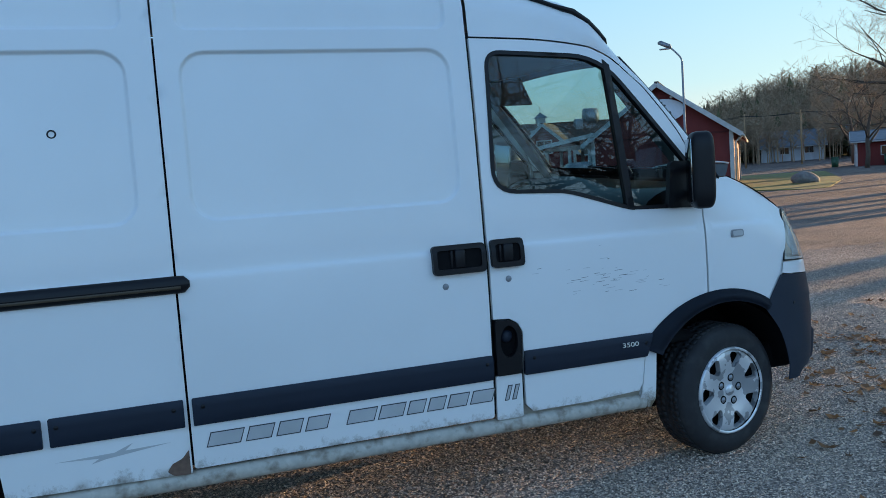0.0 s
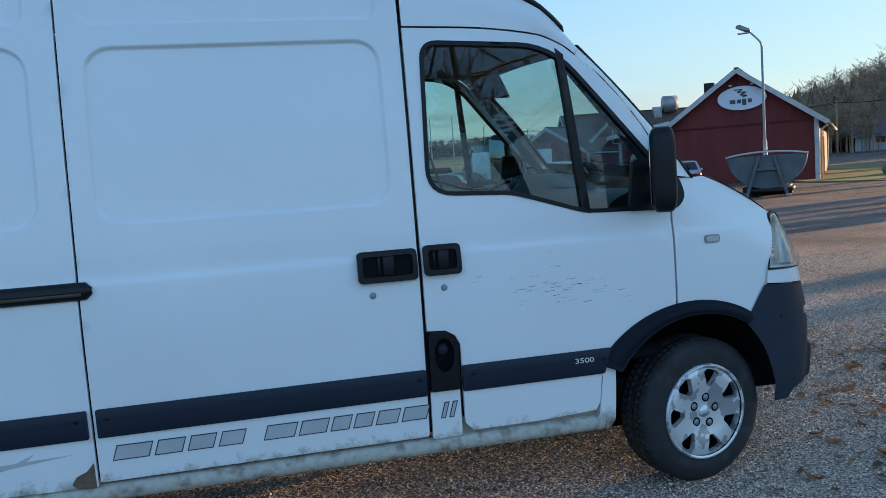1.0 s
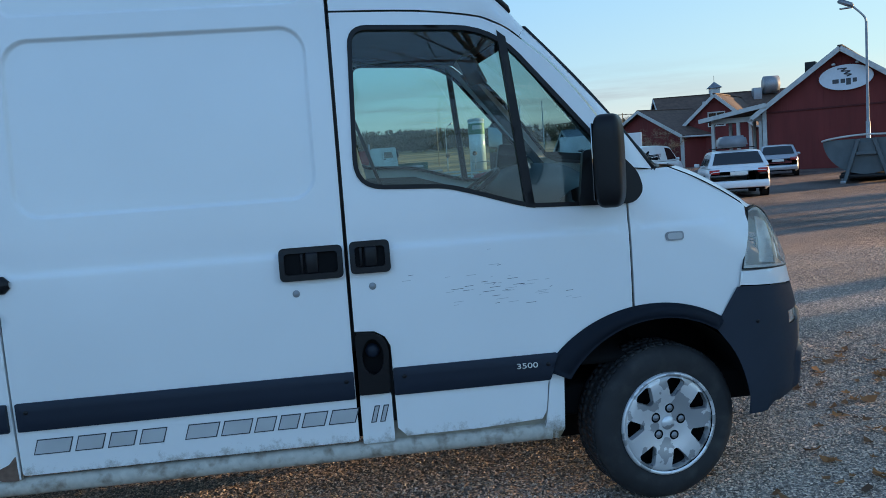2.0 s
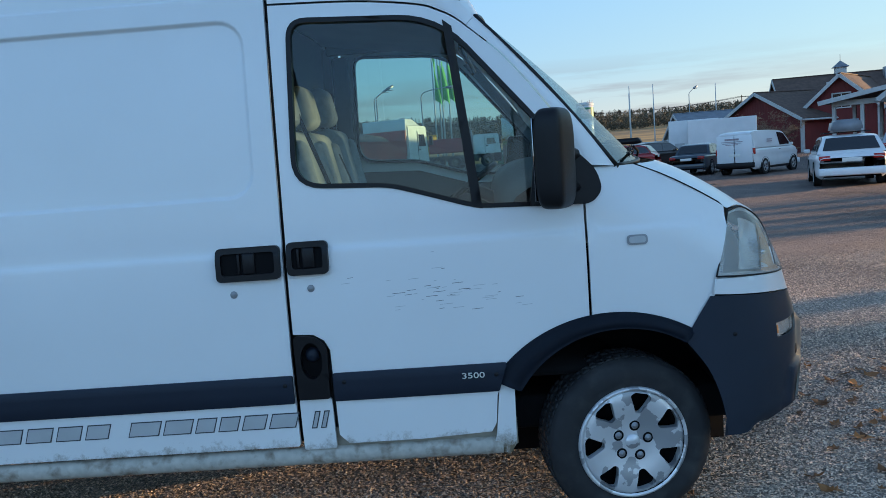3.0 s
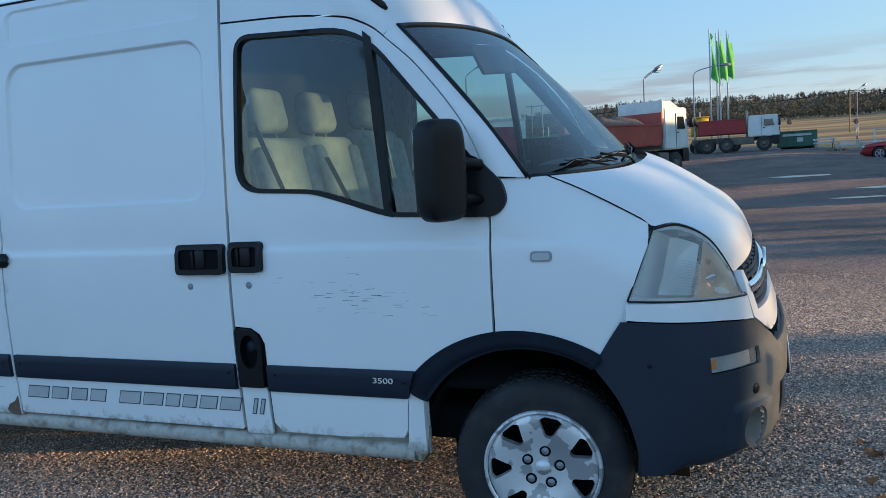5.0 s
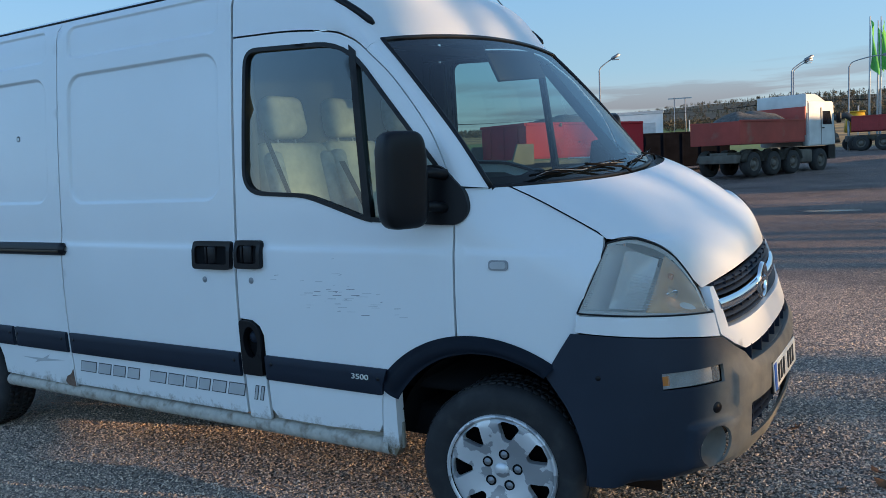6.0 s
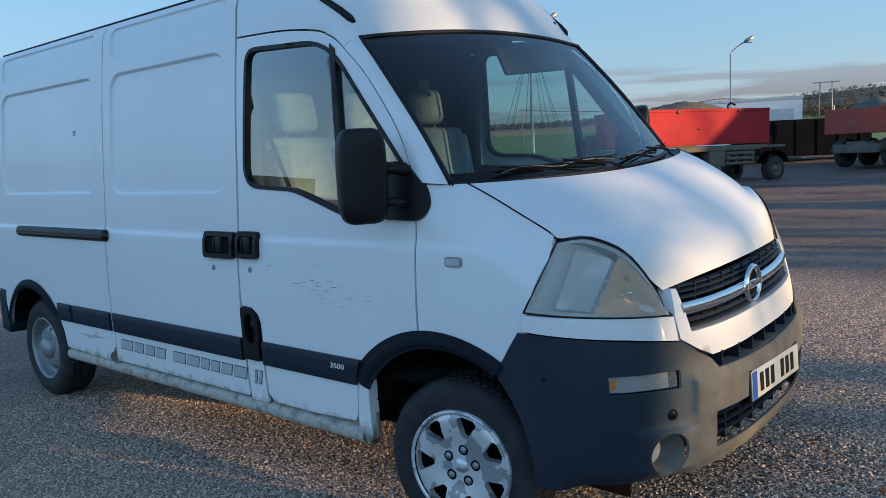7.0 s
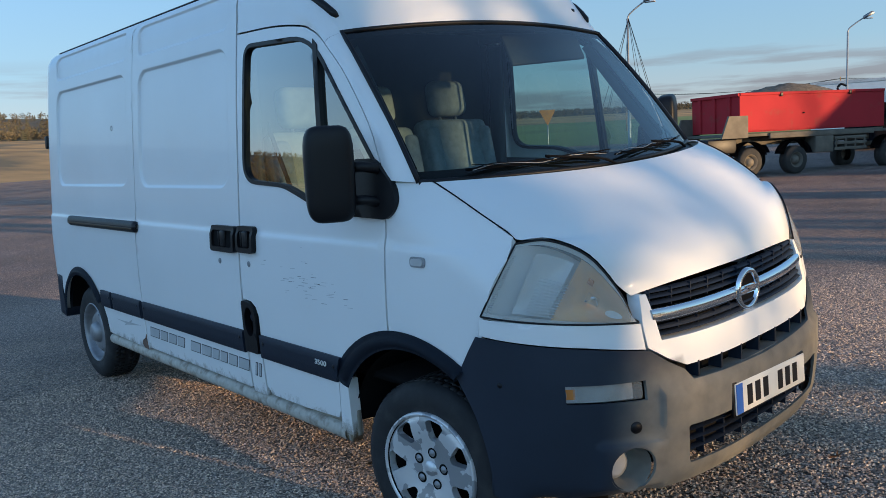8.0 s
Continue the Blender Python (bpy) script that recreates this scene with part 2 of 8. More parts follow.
LENS_EDGE = surface("clouded_lens_edge", (0.46, 0.46, 0.45), 0.4, vary=0.12)
PLATE = surface("white_plate", (0.72, 0.72, 0.68), 0.4, vary=0.04)
BLUE = surface("blue_plate_band", (0.03, 0.13, 0.5), 0.4)
MIRROR = surface("mirror_glass", (0.30, 0.32, 0.34), 0.04, 1.0, vary=0.02)
CLEARGREY = surface("grey_lens", (0.45, 0.46, 0.47), 0.3)

# ---------------------------------------------------------------- mesh tools
from mathutils import geometry


def part(name, bm, material, parent=None, label="", smooth=True):
    """Links a bmesh as one mesh object under a thing or a part."""
    me = bpy.data.meshes.new(name)
    for f in bm.faces:
        f.smooth = smooth
    bm.to_mesh(me)
    bm.free()
    me.materials.append(material)
    ob = new(name, me)
    ob.parent = parent
    if label:
        ob["label"] = label
    return ob


def same_part(ob, m, parent=None):
    """Another piece on the same mesh, at the pose m in its parent."""
    o = new(ob.name.split(".")[0], ob.data)
    o.parent = parent or ob.parent
    o.matrix_basis = m
    if "label" in ob:
        o["label"] = ob["label"]
    return o


def thing(name, label, category, m=None, group="", kind=""):
    ob = new(name)
    ob.empty_display_size = 0.2
    if m:
        ob.matrix_basis = m
    return tagged(ob, label, category, group, kind)


def box(size, at=(0, 0, 0), bevel=0.0, segments=2, turn=None, bm=None):
    bm = bm or bmesh.new()
    made = bmesh.ops.create_cube(bm, size=1.0)["verts"]
    m = Matrix.Translation(at) @ (turn.to_4x4() if turn else Matrix()) @ Matrix.Diagonal((*size, 1))
    bmesh.ops.transform(bm, matrix=m, verts=made)
    if bevel:
        edges = list({e for v in made for e in v.link_edges})
        bmesh.ops.bevel(bm, geom=edges, offset=bevel, segments=segments, affect="EDGES", profile=0.5)
    return bm


def taper_box(x0, x1, y0, y1, z0, z1, top=(1, 1), shift=(0, 0), bevel=0.0, bm=None):
    """A box between bounds whose top is scaled and shifted."""
    bm = bm or bmesh.new()
    cx, cy = (x0 + x1) / 2, (y0 + y1) / 2
    made = bmesh.ops.create_cube(bm, size=1.0)["verts"]
    for v in made:
        up = v.co.z > 0
        kx, ky = top if up else (1, 1)
        sx, sy = shift if up else (0, 0)
        v.co = Vector((cx + v.co.x * (x1 - x0) * kx + sx, cy + v.co.y * (y1 - y0) * ky + sy, z1 if up else z0))
    if bevel:
        bmesh.ops.bevel(bm, geom=list({e for v in made for e in v.link_edges}), offset=bevel, segments=2, affect="EDGES")
    return bm


def rod(a, b, r, r2=None, n=10, bm=None):
    """A round bar from a to b."""
    bm = bm or bmesh.new()
    a, b = Vector(a), Vector(b)
    d = b - a
    m = Matrix.Translation((a + b) / 2) @ d.to_track_quat("Z", "Y").to_matrix().to_4x4()
    bmesh.ops.create_cone(bm, cap_ends=True, segments=n, radius1=r, radius2=r if r2 is None else r2, depth=d.length, matrix=m)
    return bm


def tube(points, r, n=8, bm=None):
    """A bent round bar along points."""
    bm = bm or bmesh.new()
    pts = [Vector(p) for p in points]
    rings = []
    for i, p in enumerate(pts):
        d = (pts[min(i + 1, len(pts) - 1)] - pts[max(i - 1, 0)]).normalized()
        q = d.to_track_quat("Z", "Y")
        rr = r[i] if isinstance(r, (list, tuple)) else r
        rings.append([bm.verts.new(p + q @ Vector((rr * math.cos(2 * math.pi * k / n), rr * math.sin(2 * math.pi * k / n), 0))) for k in range(n)])
    for a, b in zip(rings, rings[1:]):
        for k in range(n):
            bm.faces.new((a[k], a[(k + 1) % n], b[(k + 1) % n], b[k]))
    bm.faces.new(rings[0][::-1])
    bm.faces.new(rings[-1])
    return bm


def lathe(profile, n=48, axis="y", bm=None):
    """Turns (radius, height) pairs round an axis."""
    bm = bm or bmesh.new()
    rings = []
    for r, h in profile:
        ring = []
        for k in range(n):
            a = 2 * math.pi * k / n
            c, s = r * math.cos(a), r * math.sin(a)
            ring.append(bm.verts.new((c, h, s) if axis == "y" else (c, s, h)))
        rings.append(ring)
    for a, b in zip(rings, rings[1:]):
        for k in range(n):
            bm.faces.new((a[k], a[(k + 1) % n], b[(k + 1) % n], b[k]))
    bmesh.ops.recalc_face_normals(bm, faces=bm.faces)
    return bm


def sheet(fn, nu, nv, thick=0.0, bm=None):
    """A grid of fn(u, v) with u and v from 0 to 1."""
    bm = bm or bmesh.new()
    rows = [[bm.verts.new(fn(i / nu, j / nv)) for j in range(nv + 1)] for i in range(nu + 1)]
    faces = []
    for i in range(nu):
        for j in range(nv):
            faces.append(bm.faces.new((rows[i][j], rows[i + 1][j], rows[i + 1][j + 1], rows[i][j + 1])))
    if thick:
        bmesh.ops.solidify(bm, geom=faces, thickness=thick)
    return bm


def resample(poly, step):
    out = []
    for a, b in zip(poly, list(poly[1:]) + [poly[0]]):
        k = max(1, round(math.dist(a, b) / step))
        out += [(a[0] + (b[0] - a[0]) * i / k, a[1] + (b[1] - a[1]) * i / k) for i in range(k)]
    return out


def within(poly, x, y):
    hit = False
    for (x0, y0), (x1, y1) in zip(poly, poly[1:] + poly[:1]):
        if (y0 > y) != (y1 > y) and x < (x1 - x0) * (y - y0) / (y1 - y0) + x0:
            hit = not hit
    return hit


def rounded(points, r, n=6):
    """A closed outline with its corners rounded: r is one radius or one for each corner."""
    out = []
    k = len(points)
    for i, p in enumerate(points):
        rr = r[i] if isinstance(r, (list, tuple)) else r
        p, a, b = Vector(p), Vector(points[i - 1]), Vector(points[(i + 1) % k])
        if rr <= 0:
            out.append(tuple(p))
            continue
        u, v = (a - p), (b - p)
        c = min(rr, u.length * 0.48, v.length * 0.48)
        s, e = p + u.normalized() * c, p + v.normalized() * c
        for j in range(n + 1):
            t = j / n
            out.append(tuple(s * (1 - t) ** 2 + p * 2 * t * (1 - t) + e * t ** 2))
    return out


def smooth_line(points, n=6):
    """A soft open curve through the points."""
    pts = [Vector(p) for p in points]
    pts = [2 * pts[0] - pts[1]] + pts + [2 * pts[-1] - pts[-2]]
    out = []
    for i in range(1, len(pts) - 2):
        a, b, c, d = pts[i - 1:i + 3]
        for j in range(n):
            t = j / n
            out.append(0.5 * ((2 * b) + (c - a) * t + (2 * a - 5 * b + 4 * c - d) * t * t + (3 * b - a - 3 * c + d) * t ** 3))
    out.append(pts[-2])
    return [tuple(p) for p in out]


def panel(outline, fn, holes=(), step=0.07, rim=0.0, inward=(0, 1, 0), creases=(), fine=0.03):
    """A sheet-metal panel: an outline with holes in two coordinates, laid on the surface fn, with its edge turned in by rim."""
    inward = Vector(inward)
    loops = [resample(list(p), step) for p in (outline, *holes)]
    verts, edges = [], []
    for lp in loops:
        k = len(verts)
        verts += lp
        edges += [(k + i, k + (i + 1) % len(lp)) for i in range(len(lp))]
    for lp in creases:
        lp = resample(list(lp), fine)
        k = len(verts)
        verts += lp
        edges += [(k + i, k + (i + 1) % len(lp)) for i in range(len(lp))]
    near = np.array(verts)
    x0, y0 = near.min(0)
    x1, y1 = near.max(0)
    for i in range(int((x1 - x0) / step) + 1):
        for j in range(int((y1 - y0) / step) + 1):
            p = (x0 + (i + 0.5 * (j % 2)) * step, y0 + j * step)
            if within(loops[0], *p) and not any(within(h, *p) for h in loops[1:]) and np.abs(near - p).sum(1).min() > step * 0.45:
                verts.append(p)
    co, _, tris = geometry.delaunay_2d_cdt([Vector(v) for v in verts], edges, [], 0, 1e-6)[:3]
    bm = bmesh.new()
    made = [bm.verts.new(fn(*c)) for c in co]
    for t in tris:
        cx, cy = sum(co[i].x for i in t) / 3, sum(co[i].y for i in t) / 3
        if within(loops[0], cx, cy) and not any(within(h, cx, cy) for h in loops[1:]):
            bm.faces.new([made[i] for i in t])
    for v in [v for v in bm.verts if not v.link_faces]:
        bm.verts.remove(v)
    bm.normal_update()
    total = sum((f.normal * f.calc_area() for f in bm.faces), Vector())
    if total.dot(inward) > 0:
        bmesh.ops.reverse_faces(bm, faces=bm.faces)
    if rim:
        edge = [e for e in bm.edges if e.is_boundary]
        back = {}
        for e in edge:
            for v in e.verts:
                if v not in back:
                    back[v] = bm.verts.new(v.co + inward * rim)
        for e in edge:
            e.smooth = False
            a, b = e.link_loops[0].vert, e.link_loops[0].link_loop_next.vert
            bm.faces.new((b, a, back[a], back[b]))
    return bm


def mirrored(bm):
    """The same mesh on the other side of y = 0."""
    for v in bm.verts:
        v.co.y = -v.co.y
    bmesh.ops.reverse_faces(bm, faces=bm.faces)
    return bm


def word(name, text, size, m, material, parent, depth=0.0015):
    """Raised letters in the built-in font."""
    cu = bpy.data.curves.new(name, "FONT")
    cu.body, cu.size, cu.extrude, cu.align_x, cu.align_y = text, size, depth, "CENTER", "CENTER"
    tmp = bpy.data.objects.new("lettering", cu)
    scene.collection.objects.link(tmp)
    me = bpy.data.meshes.new_from_object(tmp.evaluated_get(bpy.context.evaluated_depsgraph_get()))
    bpy.data.objects.remove(tmp)
    me.materials.clear()
    me.materials.append(material)
    ob = new(name, me)
    ob.parent = parent
    ob.matrix_basis = m
    return ob


def ease(t):
    t = min(max(t, 0.0), 1.0)
    return t * t * (3 - 2 * t)


def table(t, xs, ys):
    """Smooth interpolation in a short table."""
    if t <= xs[0]:
        return ys[0]
    for i in range(len(xs) - 1):
        if t <= xs[i + 1]:
            k = (t - xs[i]) / (xs[i + 1] - xs[i])
            m0 = (ys[i + 1] - ys[i - 1]) / (xs[i + 1] - xs[i - 1]) if i else (ys[1] - ys[0]) / (xs[1] - xs[0])
            m1 = (ys[i + 2] - ys[i]) / (xs[i + 2] - xs[i]) if i + 2 < len(xs) else (ys[-1] - ys[-2]) / (xs[-1] - xs[-2])
            h = xs[i + 1] - xs[i]
            return (2 * k ** 3 - 3 * k ** 2 + 1) * ys[i] + (k ** 3 - 2 * k ** 2 + k) * h * m0 + (3 * k ** 2 - 2 * k ** 3) * ys[i + 1] + (k ** 3 - k ** 2) * h * m1
    return ys[-1]

# ---------------------------------------------------------------- the van
van = thing("van", "white high-roof panel van with grey trim and dirty sills", "van", Matrix.Translation((0, 0.026, 0)) @ Matrix.Diagonal((1, 1.028, 1, 1)))
REAR, REAR_AXLE = -4.40, -3.70
SIDE_Z = (0.26, 0.38, 0.55, 0.75, 0.95, 1.08, 1.145, 1.166, 1.180, 1.21, 1.28, 1.40, 1.75, 2.05, 2.25)
SIDE_Y = (0.905, 0.926, 0.938, 0.946, 0.949, 0.946, 0.9425, 0.9405, 0.9335, 0.931, 0.928, 0.921, 0.899, 0.872, 0.850)
# stamped panels: x from, to, z from, to
STAMPS = ((-2.502, -1.368, 1.384, 2.062), (-4.06, -2.694, 1.390, 2.070), (-2.502, -1.368, 2.146, 2.32), (-4.06, -2.694, 2.150, 2.32))


def roof_top(x):
    return table(x, (-4.4, -1.7, -1.35, -1.0, -0.8, -0.66, -0.45, -0.36), (2.486, 2.486, 2.474, 2.435, 2.395, 2.350, 2.14, 2.07))


def roof_drop(x):
    """How far the gutter lies below the roof's crown."""
    return 0.115 + 0.045 * ease((x + 1.15) / 0.45)


def stamp(x, z):
    deep = 0.0
    for x0, x1, z0, z1 in STAMPS:
        r = 0.10 if z1 - z0 > 0.3 else 0.05
        dx, dz = max(x0 + r - x, x - x1 + r, 0), max(z0 + r - z, z - z1 + r, 0)
        inner = min(x - x0, x1 - x, z - z0, z1 - z)
        d = r - math.hypot(dx, dz) if dx or dz else inner
        deep = max(deep, 0.014 * ease(d / 0.011))
    return deep


def stamp_lines(x0, x1):
    """The folds of the stamped panels between two x."""
    out = []
    for a, b, c, d in STAMPS:
        if x0 < a and b < x1:
            r = 0.10 if d - c > 0.3 else 0.05
            for k in (-0.005, 0.0, 0.0055, 0.011, 0.017):
                out.append(rounded_box(a + k, b - k, c + k, d - k, r - k))
    return out


def folds(x0, x1, z0=1.164, z1=1.182):
    """The two edges of a pressed line along the side."""
    return [[(x0 + k, z0 - d), (x1 - k, z0 - d), (x1 - k, z1 + d), (x0 + k, z1 + d)] for k, d in ((0.0, 0.045), (0.01, 0.022), (0.02, 0.010), (0.03, 0.0), (0.04, -0.006))]


def rounded_box(x0, x1, z0, z1, r, n=6):
    out = []
    for cx, cz, a in ((x1 - r, z0 + r, -90), (x1 - r, z1 - r, 0), (x0 + r, z1 - r, 90), (x0 + r, z0 + r, 180)):
        out += [(cx + r * math.cos(radians(a + 90 * i / n)), cz + r * math.sin(radians(a + 90 * i / n))) for i in range(n + 1)]
    return out


def half_width(x, z):
    top = roof_top(x)
    zc = top - 0.26
    if z <= zc:
        y = table(z, SIDE_Z, SIDE_Y)
    else:
        y = table(zc, SIDE_Z, SIDE_Y) * max(0.0, 1 - ((z - zc) / 0.26) ** 2.6) ** 0.385
    y -= stamp(x, z)
    if x > -0.15:
        y -= 0.16 * (x + 0.1) ** 2 if x > -0.1 else 0
        seam = 1.442 - 0.36 * x - 0.35 * x * x
        y -= (0.049 + 0.05 * x * x) * ease((x + 0.15) / 0.15) * ease((z - seam + 0.25) / 0.25) ** 1.5
    if x < REAR + 0.16:
        y -= 0.14 * ((REAR + 0.16 - x) / 0.16) ** 2.5
    return y


def side(x, z):
    return Vector((x, -half_width(x, z), z))


def both_sides(name, build, material, parent, label="", far=True):
    a = part(name, build(), material, parent, label)
    if far:
        part(name, mirrored(build()), material, parent, label)
    return a


def arc(cx, cz, r, a0, a1, n=14):
    return [(cx + r * math.cos(radians(a0 + (a1 - a0) * i / n)), cz + r * math.sin(radians(a0 + (a1 - a0) * i / n))) for i in range(n + 1)]


DOOR_FRAME = smooth_line([(-0.131, 1.28), (-0.138, 1.42), (-0.205, 1.588), (-0.268, 1.688), (-0.345, 1.787), (-0.413, 1.866), (-0.492, 1.938), (-0.565, 2.000), (-0.63, 2.035), (-0.71, 2.062), (-0.94, 2.091), (-1.268, 2.104)], 4)
WINDOW = rounded([(-1.203, 2.052), (-0.625, 2.022), (-0.165, 1.47), (-0.165, 1.272), (-0.535, 1.285), (-0.74, 1.352), (-0.86, 1.388), (-1.225, 1.408)], [0.08, 0.16, 0.03, 0.01, 0.06, 0.05, 0.05, 0.12])


def inset(poly, d):
    """The outline moved inwards by d."""
    out = []
    k = len(poly)
    area = sum(poly[i - 1][0] * poly[i][1] - poly[i][0] * poly[i - 1][1] for i in range(k))
    s = 1 if area > 0 else -1
    for i in range(k):
        a, b, c = Vector(poly[i - 1]), Vector(poly[i]), Vector(poly[(i + 1) % k])
        t = (c - a).normalized()
        out.append(tuple(b + s * d * Vector((-t.y, t.x))))
    return out


# --- body panels along the sides
door_outline = [(-1.268, 0.85)] + DOOR_FRAME[::-1] + [(-0.133, 0.83)] + arc(-0.047, 0.275, 0.556, 99, 140, 8) + [(-0.50, 0.56), (-0.510, 0.45), (-0.53, 0.415), (-0.80, 0.402), (-1.09, 0.402), (-1.125, 0.44), (-1.13, 0.78), (-1.15, 0.82), (-1.19, 0.845)]


def front_door():
    return panel(door_outline, side, [WINDOW], 0.06, 0.02, creases=folds(-1.255, -0.145))


def slide_door():
    return panel(rounded([(-2.581, 0.40), (-1.283, 0.40), (-1.283, 2.36), (-2.585, 2.36)], 0.015), side, (), 0.05, 0.02, creases=stamp_lines(-2.6, -1.28) + folds(-2.572, -1.292))


def rear_quarter():
    rear = arc(REAR_AXLE, 0.34, 0.46, 20, 165, 18)
    return panel([(-2.590, 0.385), (-2.593, 2.36), (REAR + 0.02, 2.36), (REAR + 0.01, 0.70), (-4.16, 0.62)] + rear[::-1] + [(-3.26, 0.40)], side, (), 0.05, 0.02, creases=stamp_lines(REAR, -2.6) + folds(REAR + 0.05, -2.605))


def wing():
    edge = arc(-0.047, 0.275, 0.556, 97.5, 56, 8)
    seam = [(x, 1.438 - 0.36 * x - 0.35 * x * x) for x in (0.072, 0.12, 0.2, 0.3, 0.42)]
    return panel([(-0.122, 0.82), (-0.122, 1.408), (0.02, 1.408)] + seam + [(0.42, 1.15), (0.385, 1.05), (0.358, 0.965), (0.350, 0.895)] + edge[::-1], side, (), 0.05, 0.02, creases=folds(-0.11, 0.33))


def pillar_low():
    return panel(rounded([(-1.268, 0.385), (-1.14, 0.385), (-1.142, 0.59), (-1.268, 0.59)], 0.01), side, (), 0.06, 0.015)


def arch_end():
    return panel([(-0.512, 0.40), (-0.490, 0.60), (-0.432, 0.60), (-0.437, 0.36), (-0.462, 0.318), (-0.53, 0.345)], side, (), 0.05, 0.05)


def sill():
    def fn(u, v):
        x = -3.27 + 2.78 * u
        a = radians(-110 + 200 * v)
        z = 0.352 + 0.036 * math.sin(a)
        return Vector((x, -(0.898 + 0.034 * math.cos(a)), z))
    return sheet(fn, 40, 8)


front_side = both_sides("front_door", front_door, PAINT, van, "white front door with scratches and dirt along its bottom edge")
slide = both_sides("sliding_door", slide_door, PAINT, van, "white sliding door with a stamped panel")
both_sides("rear_quarter_panel", rear_quarter, PAINT, van)
wing_right = both_sides("front_wing", wing, PAINT, van)
both_sides("pillar_foot", pillar_low, PAINT, van)
both_sides("arch_end", arch_end, PAINT, van)
both_sides("sill", sill, surface("dirty_sill_paint", (0.46, 0.43, 0.38), 0.7, vary=0.15, scale=30, other=(0.20, 0.16, 0.12), other_cut=(0.5, 0.75), other_scale=22), van, "dirt-streaked white sill")


def roof_edge(k):
    """The lower edge of the raised roof's front part: back to front, down to the screen's corner, k from 0 to 1."""
    if k < 0.78:
        x = -1.268 + 0.608 * k / 0.78
        return Vector((x, -half_width(x, roof_top(x) - roof_drop(x)) - 0.001, roof_top(x) - roof_drop(x)))
    return roof_edge(0.7799).lerp(Vector((-0.487, -0.820, 2.014)), (k - 0.78) / 0.22)


def cab_side():
    frame_line = [p for p in DOOR_FRAME[::-1] if p[1] > 1.985] + [max((p for p in DOOR_FRAME if 1.40 < p[1] <= 1.985), key=lambda p: p[1])]
    seg = [0.0]
    for p, q in zip(frame_line, frame_line[1:]):
        seg.append(seg[-1] + math.dist(p, q))

    def low(k):
        d = k * seg[-1]
        i = max(j for j in range(len(seg) - 1) if seg[j] <= d + 1e-9)
        t = (d - seg[i]) / (seg[i + 1] - seg[i])
        x, z = (frame_line[i][j] + (frame_line[i + 1][j] - frame_line[i][j]) * t for j in (0, 1))
        return side(x + 0.006 * ease((x + 0.9) / 0.3), z + 0.008 * (1 - 0.8 * k ** 6))

    def fn(u, v):
        p = low(u).lerp(roof_edge(u), v)
        w = ease((u - 0.55) / 0.3)
        p.y = (1 - w) * -half_width(p.x, p.z) + w * (p.y - 0.016 * math.sin(math.pi * v))
        return p
    bm = sheet(fn, 36, 6)
    bm.normal_update()
    if sum(f.normal.y for f in bm.faces) > 0:
        bmesh.ops.reverse_faces(bm, faces=bm.faces)
    return bm


both_sides("cab_side_panel", cab_side, PAINT, van)
SCREEN_SIDE = smooth_line([(0.005, -0.877, 1.408), (-0.135, -0.868, 1.602), (-0.272, -0.854, 1.768), (-0.405, -0.838, 1.922), (-0.487, -0.820, 2.014)], 5)


def a_pillar():
    inner = [p for p in DOOR_FRAME if 1.40 < p[1] <= 1.985]

    def fn(u, v):
        k = u * (len(inner) - 1)
        i = min(int(k), len(inner) - 2)
        a = Vector(inner[i]).lerp(Vector(inner[i + 1]), k - i)
        a = side(a.x + 0.007, a.y)
        k = u * (len(SCREEN_SIDE) - 1)
        i = min(int(k), len(SCREEN_SIDE) - 2)
        b = Vector(SCREEN_SIDE[i]).lerp(Vector(SCREEN_SIDE[i + 1]), k - i)
        p = a.lerp(b, v)
        p.y -= 0.016 * math.sin(math.pi * v)
        return p
    bm = sheet(fn, 16, 5)
    bmesh.ops.reverse_faces(bm, faces=bm.faces)
    return bm


both_sides("a_pillar", a_pillar, PAINT, van)


def screen_top(y):
    k = (y / 0.82) ** 2
    return Vector((-0.435 - 0.052 * k, y, 2.092 - 0.078 * k))


def screen_base(y):
    k = abs(y / 0.88) ** 2.2
    return Vector((0.235 - 0.230 * k, y, 1.428 - 0.020 * k))


def roof():
    """The raised roof from gutter to gutter, its brow down to the windscreen."""
    xs = [REAR + 0.03 + (-0.66 - REAR - 0.03) * (i / 40) for i in range(41)]

    def section(x, v):
        top = roof_top(x) - (0.05 * ((REAR + 0.3 - x) / 0.3) ** 2 if x < REAR + 0.3 else 0)
        s = 1 - 2 * v
        g = half_width(x, roof_top(x) - roof_drop(x)) + 0.002
        zc, yc = top - 0.26, table(top - 0.26, SIDE_Z, SIDE_Y)
        y = g * (1 - (1 - abs(s)) ** 1.5) if abs(s) > 0 else 0.0
        y = min(y, g)
        z = zc + 0.26 * max(0.0, 1 - (y / yc) ** 2.6) ** 0.385
        return Vector((x, -math.copysign(y, s), z))

    def fn(u, v):
        k = u * 46
        if k <= 40:
            i = min(int(k), 39)
            return section(xs[i] + (xs[i + 1] - xs[i]) * (k - i), v)
        a = section(-0.66, v)
        t = (k - 40) / 6
        b = screen_top(0.82 * a.y / abs(section(-0.66, 0).y))
        p = a.lerp(b, t)
        p.z += 0.046 * math.sin(math.pi * t) * (1 - (abs(a.y) / 0.80) ** 6 if abs(a.y) < 0.80 else 0.0)
        return p
    return sheet(fn, 46, 48)


part("roof", roof(), PAINT, van, "white raised roof with a sloping brow")


